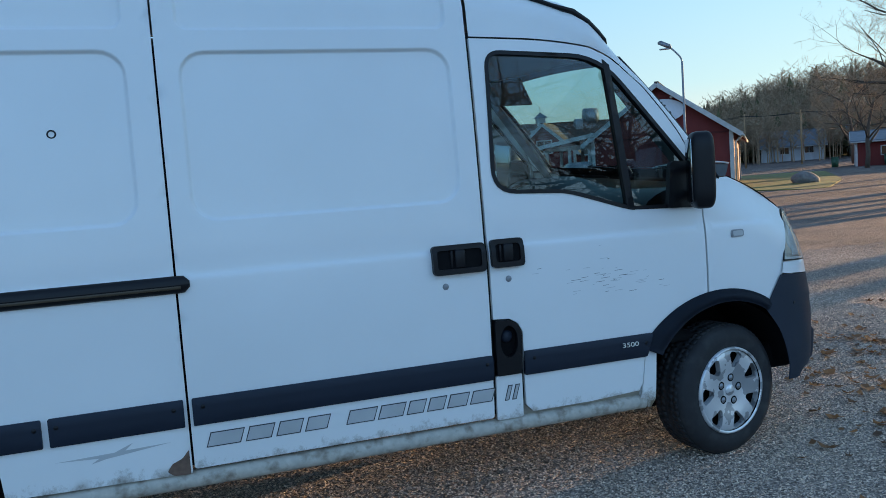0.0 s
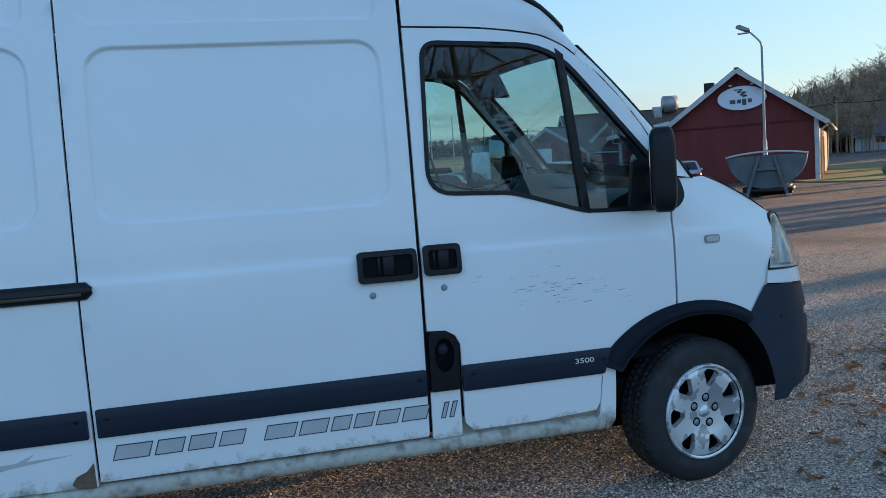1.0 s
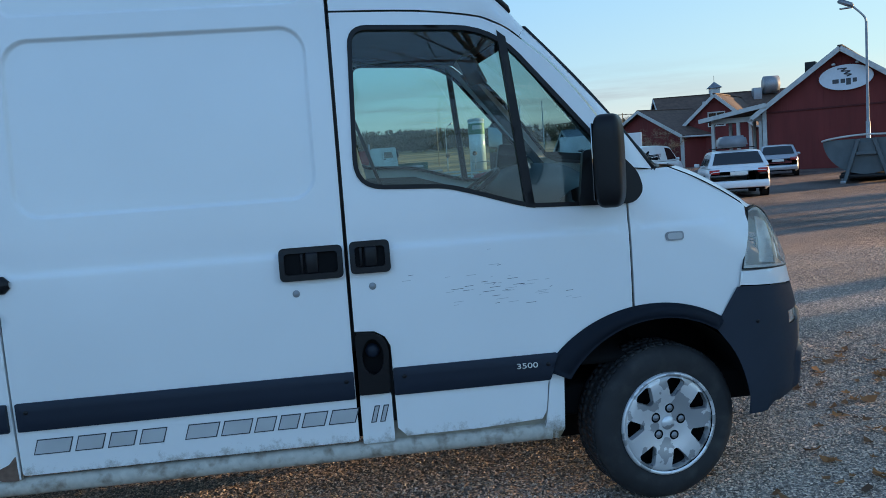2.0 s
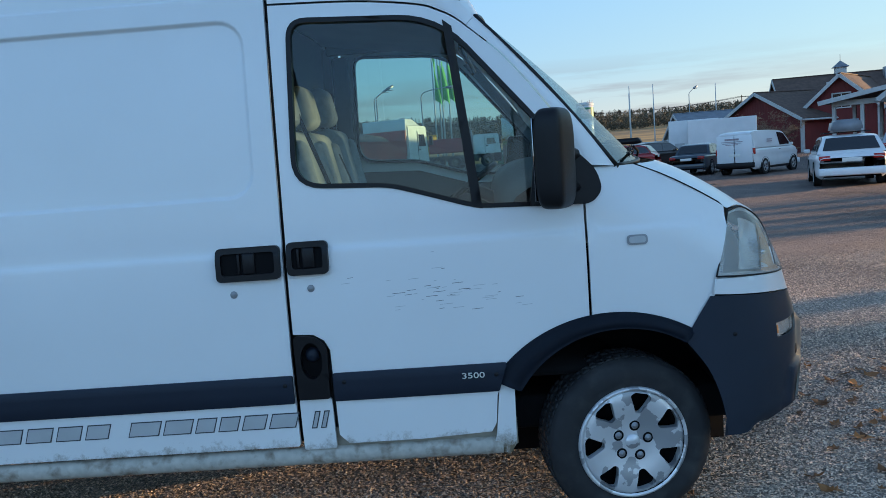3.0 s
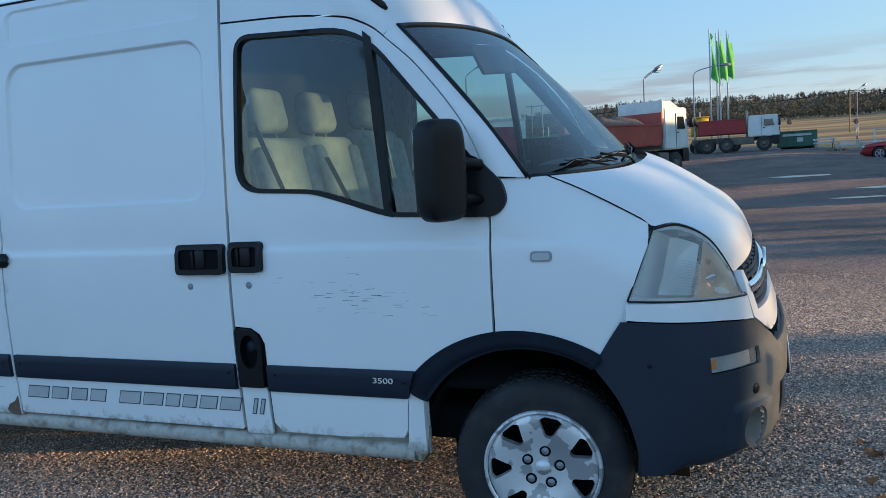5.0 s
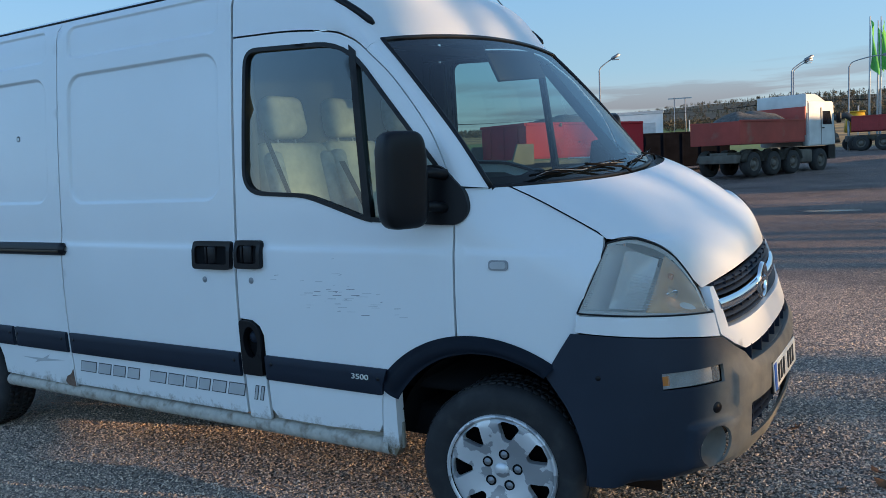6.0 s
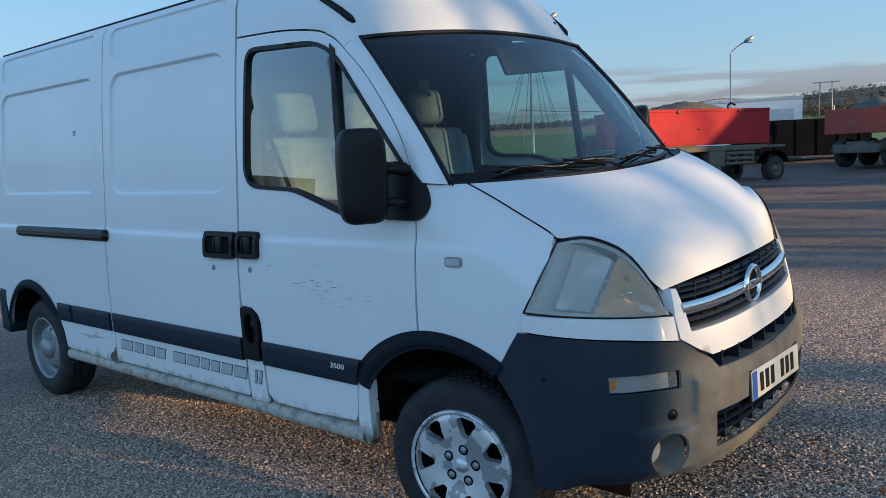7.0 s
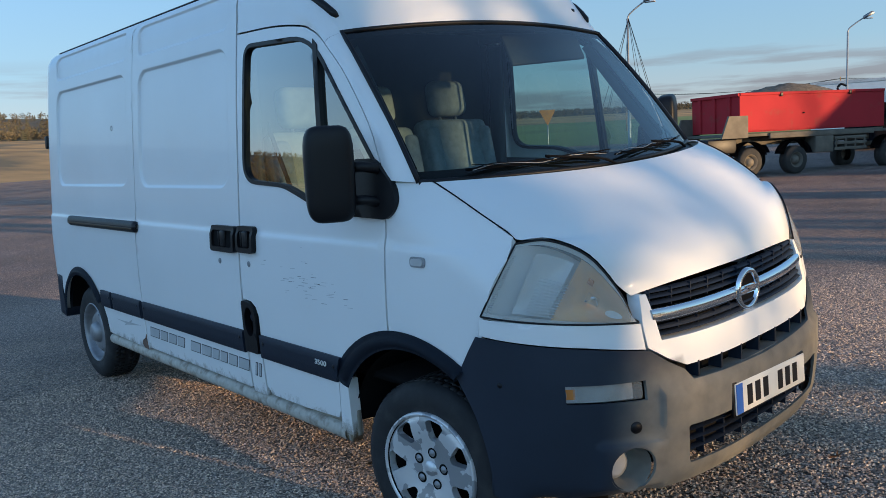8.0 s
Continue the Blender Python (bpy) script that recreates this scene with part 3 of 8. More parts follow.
def gutter():
    pts = [roof_edge(k / 16) + Vector((0, -0.003, 0.008)) for k in range(2, 12)] + [Vector(p) for p in ((-0.66, -0.840, 2.182), (-0.60, -0.821, 2.137), (-0.555, -0.806, 2.098), (-0.54, -0.800, 2.084))]
    return tube(pts, [0.004] + [0.010] * 7 + [0.013, 0.014, 0.016, 0.018, 0.018, 0.009], 8)


def rear_gutter():
    pts = [(x, -half_width(x, 2.372) - 0.001, 2.372) for x in [REAR + 0.2 + 2.45 * i / 12 for i in range(13)]]
    return tube(pts, 0.005, 6)


both_sides("brow_trim", gutter, BLACK, van, "black roof gutter trim")
both_sides("roof_channel", rear_gutter, BLACK, van)

# --- windscreen
def screen_fn(u, v):
    y = -0.873 + 1.746 * v
    a, b = screen_base(y), screen_top(y * 0.82 / 0.873)
    p = a.lerp(b, u)
    p.x += 0.012 * math.sin(math.pi * u)
    p.z += 0.010 * math.sin(math.pi * u)
    return p


windscreen = part("windscreen", sheet(screen_fn, 14, 24), SCREEN, van, "slightly misted windscreen")


def screen_edge():
    ring = [screen_fn(0, i / 24) for i in range(25)] + [screen_fn(i / 14, 1) for i in range(1, 15)] + [screen_fn(1, 1 - i / 24) for i in range(1, 25)] + [screen_fn(1 - i / 14, 0) for i in range(1, 15)]
    return tube(ring, 0.011, 6)


part("windscreen_seal", screen_edge(), BLACK, windscreen)


def screen_band(u, v):
    """Black printed border inside the glass."""
    p = screen_fn(u, v)
    return p - Vector((0.012, 0, 0.008))


for u0, u1, v0, v1 in ((0.0, 0.07, 0.0, 1.0), (0.955, 1.0, 0.0, 1.0), (0.085, 0.955, 0.0, 0.014), (0.085, 0.955, 0.986, 1.0)):
    part("screen_border", sheet(lambda u, v: screen_band(u0 + (u1 - u0) * u, v0 + (v1 - v0) * v), 10, 20), DARK, windscreen)

# --- nose: plan curve of the front, as depth and half-width
NOSE_W, NOSE_X0 = 0.93, 0.30
NOSE_Z = (0.20, 0.28, 0.36, 0.46, 0.58, 0.69, 0.75, 0.82, 0.88, 0.95, 1.04)
NOSE_D = (0.40, 0.485, 0.525, 0.545, 0.555, 0.555, 0.548, 0.528, 0.510, 0.490, 0.455)
nose_plan = []
for i in range(61):
    y = NOSE_W * math.sin(i / 60 * math.pi / 2)
    nose_plan.append((max(0.0, 1 - (y / NOSE_W) ** 3) ** 0.5, y))
nose_len = [0.0]
for (k0, y0), (k1, y1) in zip(nose_plan, nose_plan[1:]):
    nose_len.append(nose_len[-1] + math.hypot((k1 - k0) * 0.55, y1 - y0))


def u_of(y):
    """The length along the nose's plan curve at the offset y from the middle."""
    a = abs(y)
    for i in range(60):
        if a <= nose_plan[i + 1][1]:
            t = (a - nose_plan[i][1]) / (nose_plan[i + 1][1] - nose_plan[i][1])
            return math.copysign(nose_len[i] + t * (nose_len[i + 1] - nose_len[i]), y)
    return math.copysign(nose_len[-1], y)


def nose(u, z):
    a, depth = abs(u), table(z, NOSE_Z, NOSE_D)
    w = -0.012 + 0.012 * ease((z - 0.2) / 0.25)
    if a >= nose_len[-1]:
        return Vector((NOSE_X0 - (a - nose_len[-1]), math.copysign(NOSE_W + w, u), z))
    i = max(i for i in range(60) if nose_len[i] <= a)
    t = (a - nose_len[i]) / (nose_len[i + 1] - nose_len[i])
    k = nose_plan[i][0] + t * (nose_plan[i + 1][0] - nose_plan[i][0])
    y = nose_plan[i][1] + t * (nose_plan[i + 1][1] - nose_plan[i][1])
    return Vector((NOSE_X0 + depth * k, math.copysign(y + w, u), z))


UL = nose_len[-1]


def u_at_x(x):
    """The length along the plan curve at which its side reaches x, near the corner."""
    if x <= NOSE_X0:
        return UL + NOSE_X0 - x
    for i in range(60):
        if NOSE_X0 + 0.555 * nose_plan[i + 1][0] <= x:
            a, b = NOSE_X0 + 0.555 * nose_plan[i][0], NOSE_X0 + 0.555 * nose_plan[i + 1][0]
            return nose_len[i] + (a - x) / (a - b) * (nose_len[i + 1] - nose_len[i])


def mirror_outline(half):
    """An outline from its half at u <= 0, listed from bottom middle round to top middle."""
    return half + [(-u, z) for u, z in half[::-1] if abs(u) > 1e-6]


arch_cut = [(-u_at_x(x), z) for x, z in smooth_line([(0.384, 0.385), (0.382, 0.43), (0.357, 0.524), (0.318, 0.615), (0.262, 0.694), (0.236, 0.727)], 3)] + [(-u_at_x(0.264), 0.775), (-u_at_x(0.30), 0.833)]
bumper_half = [(0.0, 0.366), (-u_of(0.5), 0.366), (-u_of(0.8), 0.352), (-u_at_x(0.44), 0.336), (-u_at_x(0.382), 0.338)] + arch_cut + [(-u_at_x(0.341), 0.890), (-u_at_x(0.42), 0.886), (-u_of(0.75), 0.864), (-u_of(0.562), 0.842), (-u_of(0.503), 0.797), (-u_of(0.445), 0.764), (-u_of(0.42), 0.727), (0.0, 0.722)]
LOW_HOLE = rounded([(-u_of(0.45), 0.442), (u_of(0.45), 0.442), (u_of(0.465), 0.578), (-u_of(0.465), 0.578)], 0.012)


def fog_hole(s):
    return [(s * u_of(0.655) + 0.078 * math.cos(a), 0.462 + 0.075 * math.sin(a)) for a in [2 * math.pi * i / 24 for i in range(24)]]


def lamp_hole(s):
    return [(s * u_of(0.60), 0.688), (s * u_of(0.60), 0.752), (s * u_of(0.815), 0.748), (s * u_of(0.815), 0.688)]


def bumper_fn(u, z):
    """The bumper's middle stands proud between two upright folds; each fog lamp sits in a raised square boss."""
    a = abs(u)
    out = 0.022 * ease((u_of(0.566) - a) / 0.014) * ease((0.735 - z) / 0.02)
    boss = max(a - u_of(0.755), u_of(0.535) - a, z - 0.555, 0.385 - z)
    out = max(out, 0.020 * ease(-boss / 0.012))
    under = 0.05 * ease((0.40 - z) / 0.06) ** 2 * ease((u_of(0.90) - a) / 0.12)
    return nose(u, z) + Vector((out - under, math.copysign(under * 0.4, -u) if a > u_of(0.8) else 0.0, 0))


def bumper_folds():
    out = []
    for s in (-1, 1):
        for k in (0.0, 0.007, 0.014):
            a, b = s * (u_of(0.566) - k), s * (u_of(0.535) + k)
            out.append([(s * (u_of(0.755) - k), 0.385 + k), (s * (u_of(0.755) - k), 0.555 - k), (b, 0.555 - k), (b, 0.385 + k)])
            out.append([(a, 0.60), (a, 0.70), (a * 0.99, 0.70), (a * 0.99, 0.60)])
    return out


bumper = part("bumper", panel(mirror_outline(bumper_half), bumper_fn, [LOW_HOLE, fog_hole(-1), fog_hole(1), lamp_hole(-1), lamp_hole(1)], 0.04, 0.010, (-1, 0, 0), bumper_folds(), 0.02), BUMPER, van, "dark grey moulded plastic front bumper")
part("bumper_back", panel(mirror_outline([(0.0, 0.40), (-u_of(0.9), 0.40), (-u_of(0.9), 0.85), (-u_of(0.55), 0.85), (-u_of(0.55), 1.0), (0.0, 1.02)]), lambda u, z: nose(u, z) * 0.93 - Vector((0.02, 0, -0.05)), (), 0.12, 0, (-1, 0, 0)), DARK, van)
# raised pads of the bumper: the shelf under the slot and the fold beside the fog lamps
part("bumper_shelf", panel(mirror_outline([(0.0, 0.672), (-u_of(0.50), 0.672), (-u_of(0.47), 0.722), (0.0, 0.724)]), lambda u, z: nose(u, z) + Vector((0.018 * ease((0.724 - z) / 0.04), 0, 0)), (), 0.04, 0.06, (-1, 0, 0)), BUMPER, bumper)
for s in (-1, 1):
    part("fog_recess", lathe([(0.078, 0.0), (0.066, -0.02), (0.06, -0.075), (0.0, -0.08)], 28), BUMPER, bumper).matrix_basis = Matrix.Translation(nose(s * u_of(0.655), 0.462) + Vector((0.004, 0, 0))) @ pose(0, 0, 0, 0, 0, -90 + s * 22)
    fog = part("fog_lamp", lathe([(0.0, 0.012), (0.03, 0.01), (0.05, 0.0), (0.052, -0.03)], 24), CLEARGREY, bumper, "round clear fog lamp")
    fog.matrix_basis = Matrix.Translation(nose(s * u_of(0.655), 0.462) + Vector((-0.055, 0, 0))) @ pose(0, 0, 0, 0, 0, -90 + s * 12)
    part("towing_cap", lathe([(0.0, 0.002), (0.02, 0.002), (0.022, -0.01)], 18), BLACK, bumper).matrix_basis = Matrix.Translation(nose(s * u_of(0.64), 0.60)) @ pose(0, 0, 0, 0, 0, -90 + s * 35)
    part("sensor_dot", lathe([(0.0, 0.001), (0.009, 0.001), (0.010, -0.006)], 12), BLACK, bumper).matrix_basis = Matrix.Translation(nose(s * u_at_x(0.421), 0.735)) @ pose(0, 0, 0, 0, 0, s * 75 - 90)
    lampu = (u_of(0.605), u_of(0.81))

    def lamp_fn(u, v, s=s, d=0.0):
        return nose(s * (lampu[0] + (lampu[1] - lampu[0]) * u), 0.692 + 0.056 * v) - Vector((0.012 + d, -s * d, 0))
    ind = part("indicator_back", sheet(lambda u, v: lamp_fn(u, v, d=0.022), 8, 2), STEEL, bumper)
    part("indicator_lens", sheet(lambda u, v: lamp_fn(u, v), 10, 3), LENS, ind, "clear indicator lens")
    part("indicator_bulb", sheet(lambda u, v: lamp_fn(0.78 + 0.14 * u, 0.2 + 0.6 * v, d=0.018), 4, 2), AMBER, ind)

# slot with fins, grille surround, grille
GRILLE = [(-u_of(0.475), 0.872), (u_of(0.475), 0.872), (u_of(0.49), 1.01), (u_of(0.40), 1.035), (0.0, 1.05), (-u_of(0.40), 1.035), (-u_of(0.49), 1.01)]
NOSE_TOP = [(-u_of(0.53), 1.02), (-u_of(0.40), 1.042)]
surround = part("nose_surround", panel(mirror_outline([(0.0, 0.778), (-u_of(0.43), 0.775), (-u_of(0.495), 0.805), (-u_of(0.566), 0.852), (-u_of(0.566), 0.93), (-u_of(0.548), 1.02), (-u_of(0.522), 1.02), (-u_of(0.508), 0.868), (0.0, 0.868)]), nose, (), 0.04, 0.05, (-1, 0, 0)), PAINT, van, "white nose panel below the grille")
for z, lift in ((0.885, 0), (0.905, 0), (0.985, 0), (1.006, 0), (1.024, 0)):
    w = 0.505 if z < 0.95 else 0.515

    def slat(u, v, z=z, w=w):
        a = 2 * math.pi * v
        p = nose((2 * u - 1) * u_of(w), z)
        return p + Vector((-0.02 + 0.014 * math.cos(a), 0, 0.004 * math.sin(a) - 0.004 * math.cos(a)))
    part("grille_slat", sheet(slat, 24, 8), TRIM, surround)
for i in range(-5, 6):
    for z0, z1 in ((0.874, 0.918), (0.968, 1.03)):
        p = nose(u_of(i * 0.1), z0) if i else nose(0.0, z0)
        part("grille_post", box((0.012, 0.004, z1 - z0), (p.x - 0.032, p.y, (z0 + z1) / 2)), TRIM, surround, smooth=False)


def chrome_bar(u, v):
    a = math.pi * (v - 0.5) * 1.1
    p = nose((2 * u - 1) * u_of(0.525), 0.945)
    return p + Vector((-0.016 + 0.020 * math.cos(a), 0, 0.026 * math.sin(a)))


part("grille_bar", sheet(chrome_bar, 30, 8), CHROME, surround, "satin chrome grille bar")
ring = lathe([(0.058, 0.0), (0.062, 0.012), (0.068, 0.016), (0.078, 0.012), (0.081, 0.0)], 40)
emblem = part("emblem_ring", ring, CHROME, surround, "chrome ring emblem")
emblem.matrix_basis = pose(0.788, 0.012, 0.947, 0, 0, -90)
part("emblem_back", lathe([(0.0, 0.002), (0.06, 0.002)], 24), DARK, emblem)
bolt = bmesh.new()
for pts in (((-0.062, 0.012), (0.020, 0.012), (0.0, -0.004), (-0.062, 0.006)), ((0.062, -0.012), (-0.020, -0.012), (0.0, 0.004), (0.062, -0.006))):
    f = bolt.faces.new([bolt.verts.new((x, 0.010, z)) for x, z in pts])
    ext = bmesh.ops.extrude_face_region(bolt, geom=[f])
    bmesh.ops.translate(bolt, vec=(0, -0.008, 0), verts=[g for g in ext["geom"] if isinstance(g, bmesh.types.BMVert)])
part("emblem_bar", bolt, CHROME, emblem, smooth=False)
for i in range(-3, 4):
    p = nose(u_of(i * 0.125) if i else 0.0, 0.75)
    part("slot_fin", box((0.05, 0.007, 0.055), (p.x - 0.03, p.y, 0.752)), TRIM, bumper, smooth=False)
for z in (0.476, 0.511, 0.546):
    def low_slat(u, v, z=z):
        a = 2 * math.pi * v
        return nose((2 * u - 1) * u_of(0.45), z) + Vector((-0.022 + 0.02 * math.cos(a), 0, 0.0045 * math.sin(a)))
    part("lower_slat", sheet(low_slat, 24, 8), TRIM, bumper)
for i in (-3, -2, -1, 0, 1, 2, 3):
    p = nose(u_of(i * 0.115) if i else 0.0, 0.5)
    part("lower_post", box((0.03, 0.005, 0.135), (p.x - 0.028, p.y, 0.510)), TRIM, bumper, smooth=False)
# number plate, its characters as plain bars
plate = part("number_plate", box((0.006, 0.52, 0.112), bevel=0.003), PLATE, van, "white number plate in a dark holder")
plate.matrix_basis = pose(0.880, 0.022, 0.60, 0, -3, 0)
part("plate_holder", box((0.012, 0.535, 0.126), (-0.009, 0, 0), 0.003), BLACK, plate)
part("plate_band", box((0.002, 0.042, 0.106), (0.0042, -0.236, 0)), BLUE, plate, smooth=False)
for y in (-0.165, -0.108, -0.050, 0.06, 0.118, 0.176):
    part("plate_bar", box((0.002, 0.034, 0.072), (0.0042, y, 0)), BLACK, plate, smooth=False)

# --- headlights
HL_TOP = smooth_line([(0.434, -0.830, 1.203), (0.474, -0.794, 1.213), (0.515, -0.757, 1.213), (0.572, -0.703, 1.186), (0.612, -0.668, 1.152), (0.642, -0.641, 1.108), (0.668, -0.616, 1.058), (0.690, -0.595, 1.008), (0.708, -0.580, 0.945)], 4)


def headlight_fn(u, v, d=0.0):
    k = u * (len(HL_TOP) - 1)
    i = min(int(k), len(HL_TOP) - 2)
    t = Vector(HL_TOP[i]).lerp(Vector(HL_TOP[i + 1]), k - i)
    uu = -u_at_x(0.362) + (u_at_x(0.362) - u_of(0.578)) * u
    b = nose(uu, 0.962 - 0.026 * u)
    p = b.lerp(t, v)
    n = Vector((0.45 + 0.3 * u, -0.75 + 0.35 * u, 0.35)).normalized()
    return p + n * (0.014 * math.sin(math.pi * v) ** 0.8 * math.sin(math.pi * min(1, max(0, 0.06 + 0.88 * u))) ** 0.6 - d)


for flip in (False, True):
    def hl(bm):
        return mirrored(bm) if flip else bm
    lamp = part("headlight", hl(sheet(lambda u, v: headlight_fn(u, v, 0.125 * math.sin(math.pi * min(1, max(0, 0.05 + 0.9 * u)))), 18, 10)), REFLECTOR, van, "large teardrop headlight with a clear scratched lens")
    part("headlight_lens", hl(sheet(headlight_fn, 20, 12)), LENS, lamp)
    edge = [headlight_fn(i / 24, 0) for i in range(25)] + [headlight_fn(1, i / 8) for i in range(1, 9)] + [headlight_fn(1 - i / 24, 1) for i in range(1, 25)] + [headlight_fn(0, 1 - i / 10) for i in range(1, 11)]
    part("headlight_seal", hl(tube(edge, 0.0035, 6)), BLACK, lamp)
    part("lens_border", hl(sheet(lambda u, v: headlight_fn(u, 0.055 * v, 0.003), 24, 2)), LENS_EDGE, lamp)
    part("lens_border", hl(sheet(lambda u, v: headlight_fn(u, 1 - (0.05 + 0.05 * u) * v, 0.003), 24, 2)), LENS_EDGE, lamp)
    part("lens_border", hl(sheet(lambda u, v: headlight_fn(0.022 * u, v, 0.003), 2, 12)), LENS_EDGE, lamp)
    part("lens_border", hl(sheet(lambda u, v: headlight_fn(1 - 0.05 * u, v, 0.003), 2, 12)), LENS_EDGE, lamp)
    part("reflector_bowl", hl(sheet(lambda u, v: headlight_fn(0.45 + 0.52 * u, 0.03 + 0.90 * v, 0.012 + 0.080 * (1 - (2 * u - 1) ** 2) ** 0.8 * (1 - (2 * v - 1) ** 2) ** 0.8), 18, 16)), BOWL, lamp, "bright curved reflector with amber sun glow in its colour")
    part("bulb_shade", hl(sheet(lambda u, v: headlight_fn(0.60 + 0.10 * u, 0.46 + 0.18 * v, 0.060 - 0.03 * math.sin(math.pi * u) * math.sin(math.pi * v)), 8, 8)), CHROME, lamp)
    part("bulb", hl(sheet(lambda u, v: headlight_fn(0.555 + 0.05 * u, 0.72 + 0.10 * v, 0.045 - 0.02 * math.sin(math.pi * u) * math.sin(math.pi * v)), 6, 6)), AMBER, lamp)
    part("indicator_bowl", hl(sheet(lambda u, v: headlight_fn(0.20 + 0.22 * u, 0.10 + 0.74 * v, 0.014 + 0.035 * (1 - (2 * u - 1) ** 2) * (1 - (2 * v - 1) ** 2)), 10, 12)), LENS_RIB, lamp)
    for i in range(13):
        part("lens_rib", hl(sheet(lambda u, v: headlight_fn(0.285 + 0.175 * u, 0.09 + 0.037 * i + 0.016 * v, 0.004 + 0.005 * v), 5, 1)), LENS_RIB, lamp)
    for i in range(26):
        part("edge_rib", hl(sheet(lambda u, v: headlight_fn(0.024 + 0.028 * u, 0.07 + 0.030 * i + 0.014 * v, 0.005 + 0.004 * v), 3, 1)), LENS_RIB, lamp)
    part("nose_corner", hl(panel([(-u_at_x(0.350), 0.896), (-u_at_x(0.362), 0.953), (-u_at_x(0.5), 0.950), (-u_of(0.70), 0.941), (-u_of(0.573), 0.930), (-u_of(0.575), 0.848), (-u_of(0.75), 0.870), (-u_at_x(0.42), 0.890)], nose, (), 0.04, 0.006, (-1, 0, 0))), PAINT, van)

# --- bonnet between the wings, headlights, grille and screen
BON_SIDE = smooth_line([(0.075, -0.862, 1.409), (0.19, -0.862, 1.357), (0.31, -0.850, 1.292), (0.428, -0.822, 1.221)], 4)[:-1] + [(x - 0.006, y + 0.010, z + 0.008) for x, y, z in HL_TOP if z > 1.045] + [(0.688, -0.560, 1.018)]


for y in (-1, 1):
    part("bonnet_seam", tube([(px, -y * py, pz + 0.004) for px, py, pz in BON_SIDE if px < 0.428], 0.0026, 6), DARK, van, "dark shut line along the bonnet")


def along(line, u):
    seg = [0.0]
    for a, b in zip(line, line[1:]):
        seg.append(seg[-1] + math.dist(a, b))
    d = u * seg[-1]
    for i in range(len(line) - 1):
        if d <= seg[i + 1] + 1e-9:
            return Vector(line[i]).lerp(Vector(line[i + 1]), (d - seg[i]) / (seg[i + 1] - seg[i]))
    return Vector(line[-1])


def bonnet_fn(u, v):
    """Sides follow the wings and headlights, the middle its own rounded profile."""
    a = along(BON_SIDE, u)
    s = 2 * v - 1
    t = math.sin(u * math.pi / 2) ** 0.9
    xc = 0.275 + 0.470 * t
    zc = table(xc, (0.275, 0.36, 0.46, 0.56, 0.65, 0.71, 0.745), (1.425, 1.388, 1.330, 1.264, 1.196, 1.132, 1.052))
    w = abs(s) ** 3.4
    return Vector((xc + (a.x - xc) * w, abs(a.y) * s, zc + (a.z - zc) * w))


bonnet = part("bonnet", sheet(bonnet_fn, 26, 30), PAINT, van, "white sloping bonnet")
part("scuttle", sheet(lambda u, v: screen_base(0.875 * (2 * v - 1)).lerp(screen_base(0.875 * (2 * v - 1)) + Vector((0.06, 0, -0.03)), u) + Vector((-0.005, 0, -0.006)), 3, 24), BLACK, van, "black plastic scuttle panel below the windscreen")

# --- windows of the doors
def window_frame():
    return panel(WINDOW, lambda x, z: side(x, z) + Vector((0, -0.004, 0)), [inset(WINDOW, 0.018)], 0.05, 0.03)


def window_bar():
    return panel([(-0.612, 2.000), (-0.578, 1.972), (-0.508, 1.283), (-0.546, 1.290)], lambda x, z: side(x, z) + Vector((0, -0.005, 0)), (), 0.05, 0.03)


def main_glass():
    return panel([(-1.190, 2.040), (-0.68, 2.018), (-0.60, 1.985), (-0.535, 1.296), (-0.74, 1.362), (-0.86, 1.398), (-1.16, 1.415), (-1.215, 1.46)], lambda x, z: side(x, z) + Vector((0, 0.012, 0)), (), 0.08)


def quarter_glass():
    return panel([(-0.60, 1.985), (-0.53, 1.295), (-0.18, 1.285), (-0.18, 1.47), (-0.55, 1.925)], lambda x, z: side(x, z) + Vector((0, 0.012, 0)), (), 0.08)


front_doors = [o for o in van.children if o.name.startswith("front_door")]
for k, door in enumerate(front_doors):
    flip = (lambda b: b) if k == 0 else mirrored
    part("window_frame", flip(window_frame()), BLACK, door, "black rubber window frame")
    part("window_bar", flip(window_bar()), BLACK, door)
    part("window_glass", flip(main_glass()), PANE, door, "clear side window glass")
    part("quarter_glass", flip(quarter_glass()), PANE, door)

# --- rubbing strips, arch trims, door furniture
def strip(x0, x1, slant=0.0):
    out = [(x0, 0.578), (x1 - slant, 0.578), (x1, 0.690), (x0, 0.690)]

    def fn(x, z):
        k = min(1.0, (z - 0.576) / 0.012, (0.692 - z) / 0.012, (x - x0 + 0.004) / 0.012, (x1 - x + 0.02) / 0.012)
        return side(x, z) - Vector((0, 0.004 + 0.014 * max(0.0, k) ** 0.5, 0))
    return panel(rounded(out, 0.008), fn, (), 0.025, 0.02)


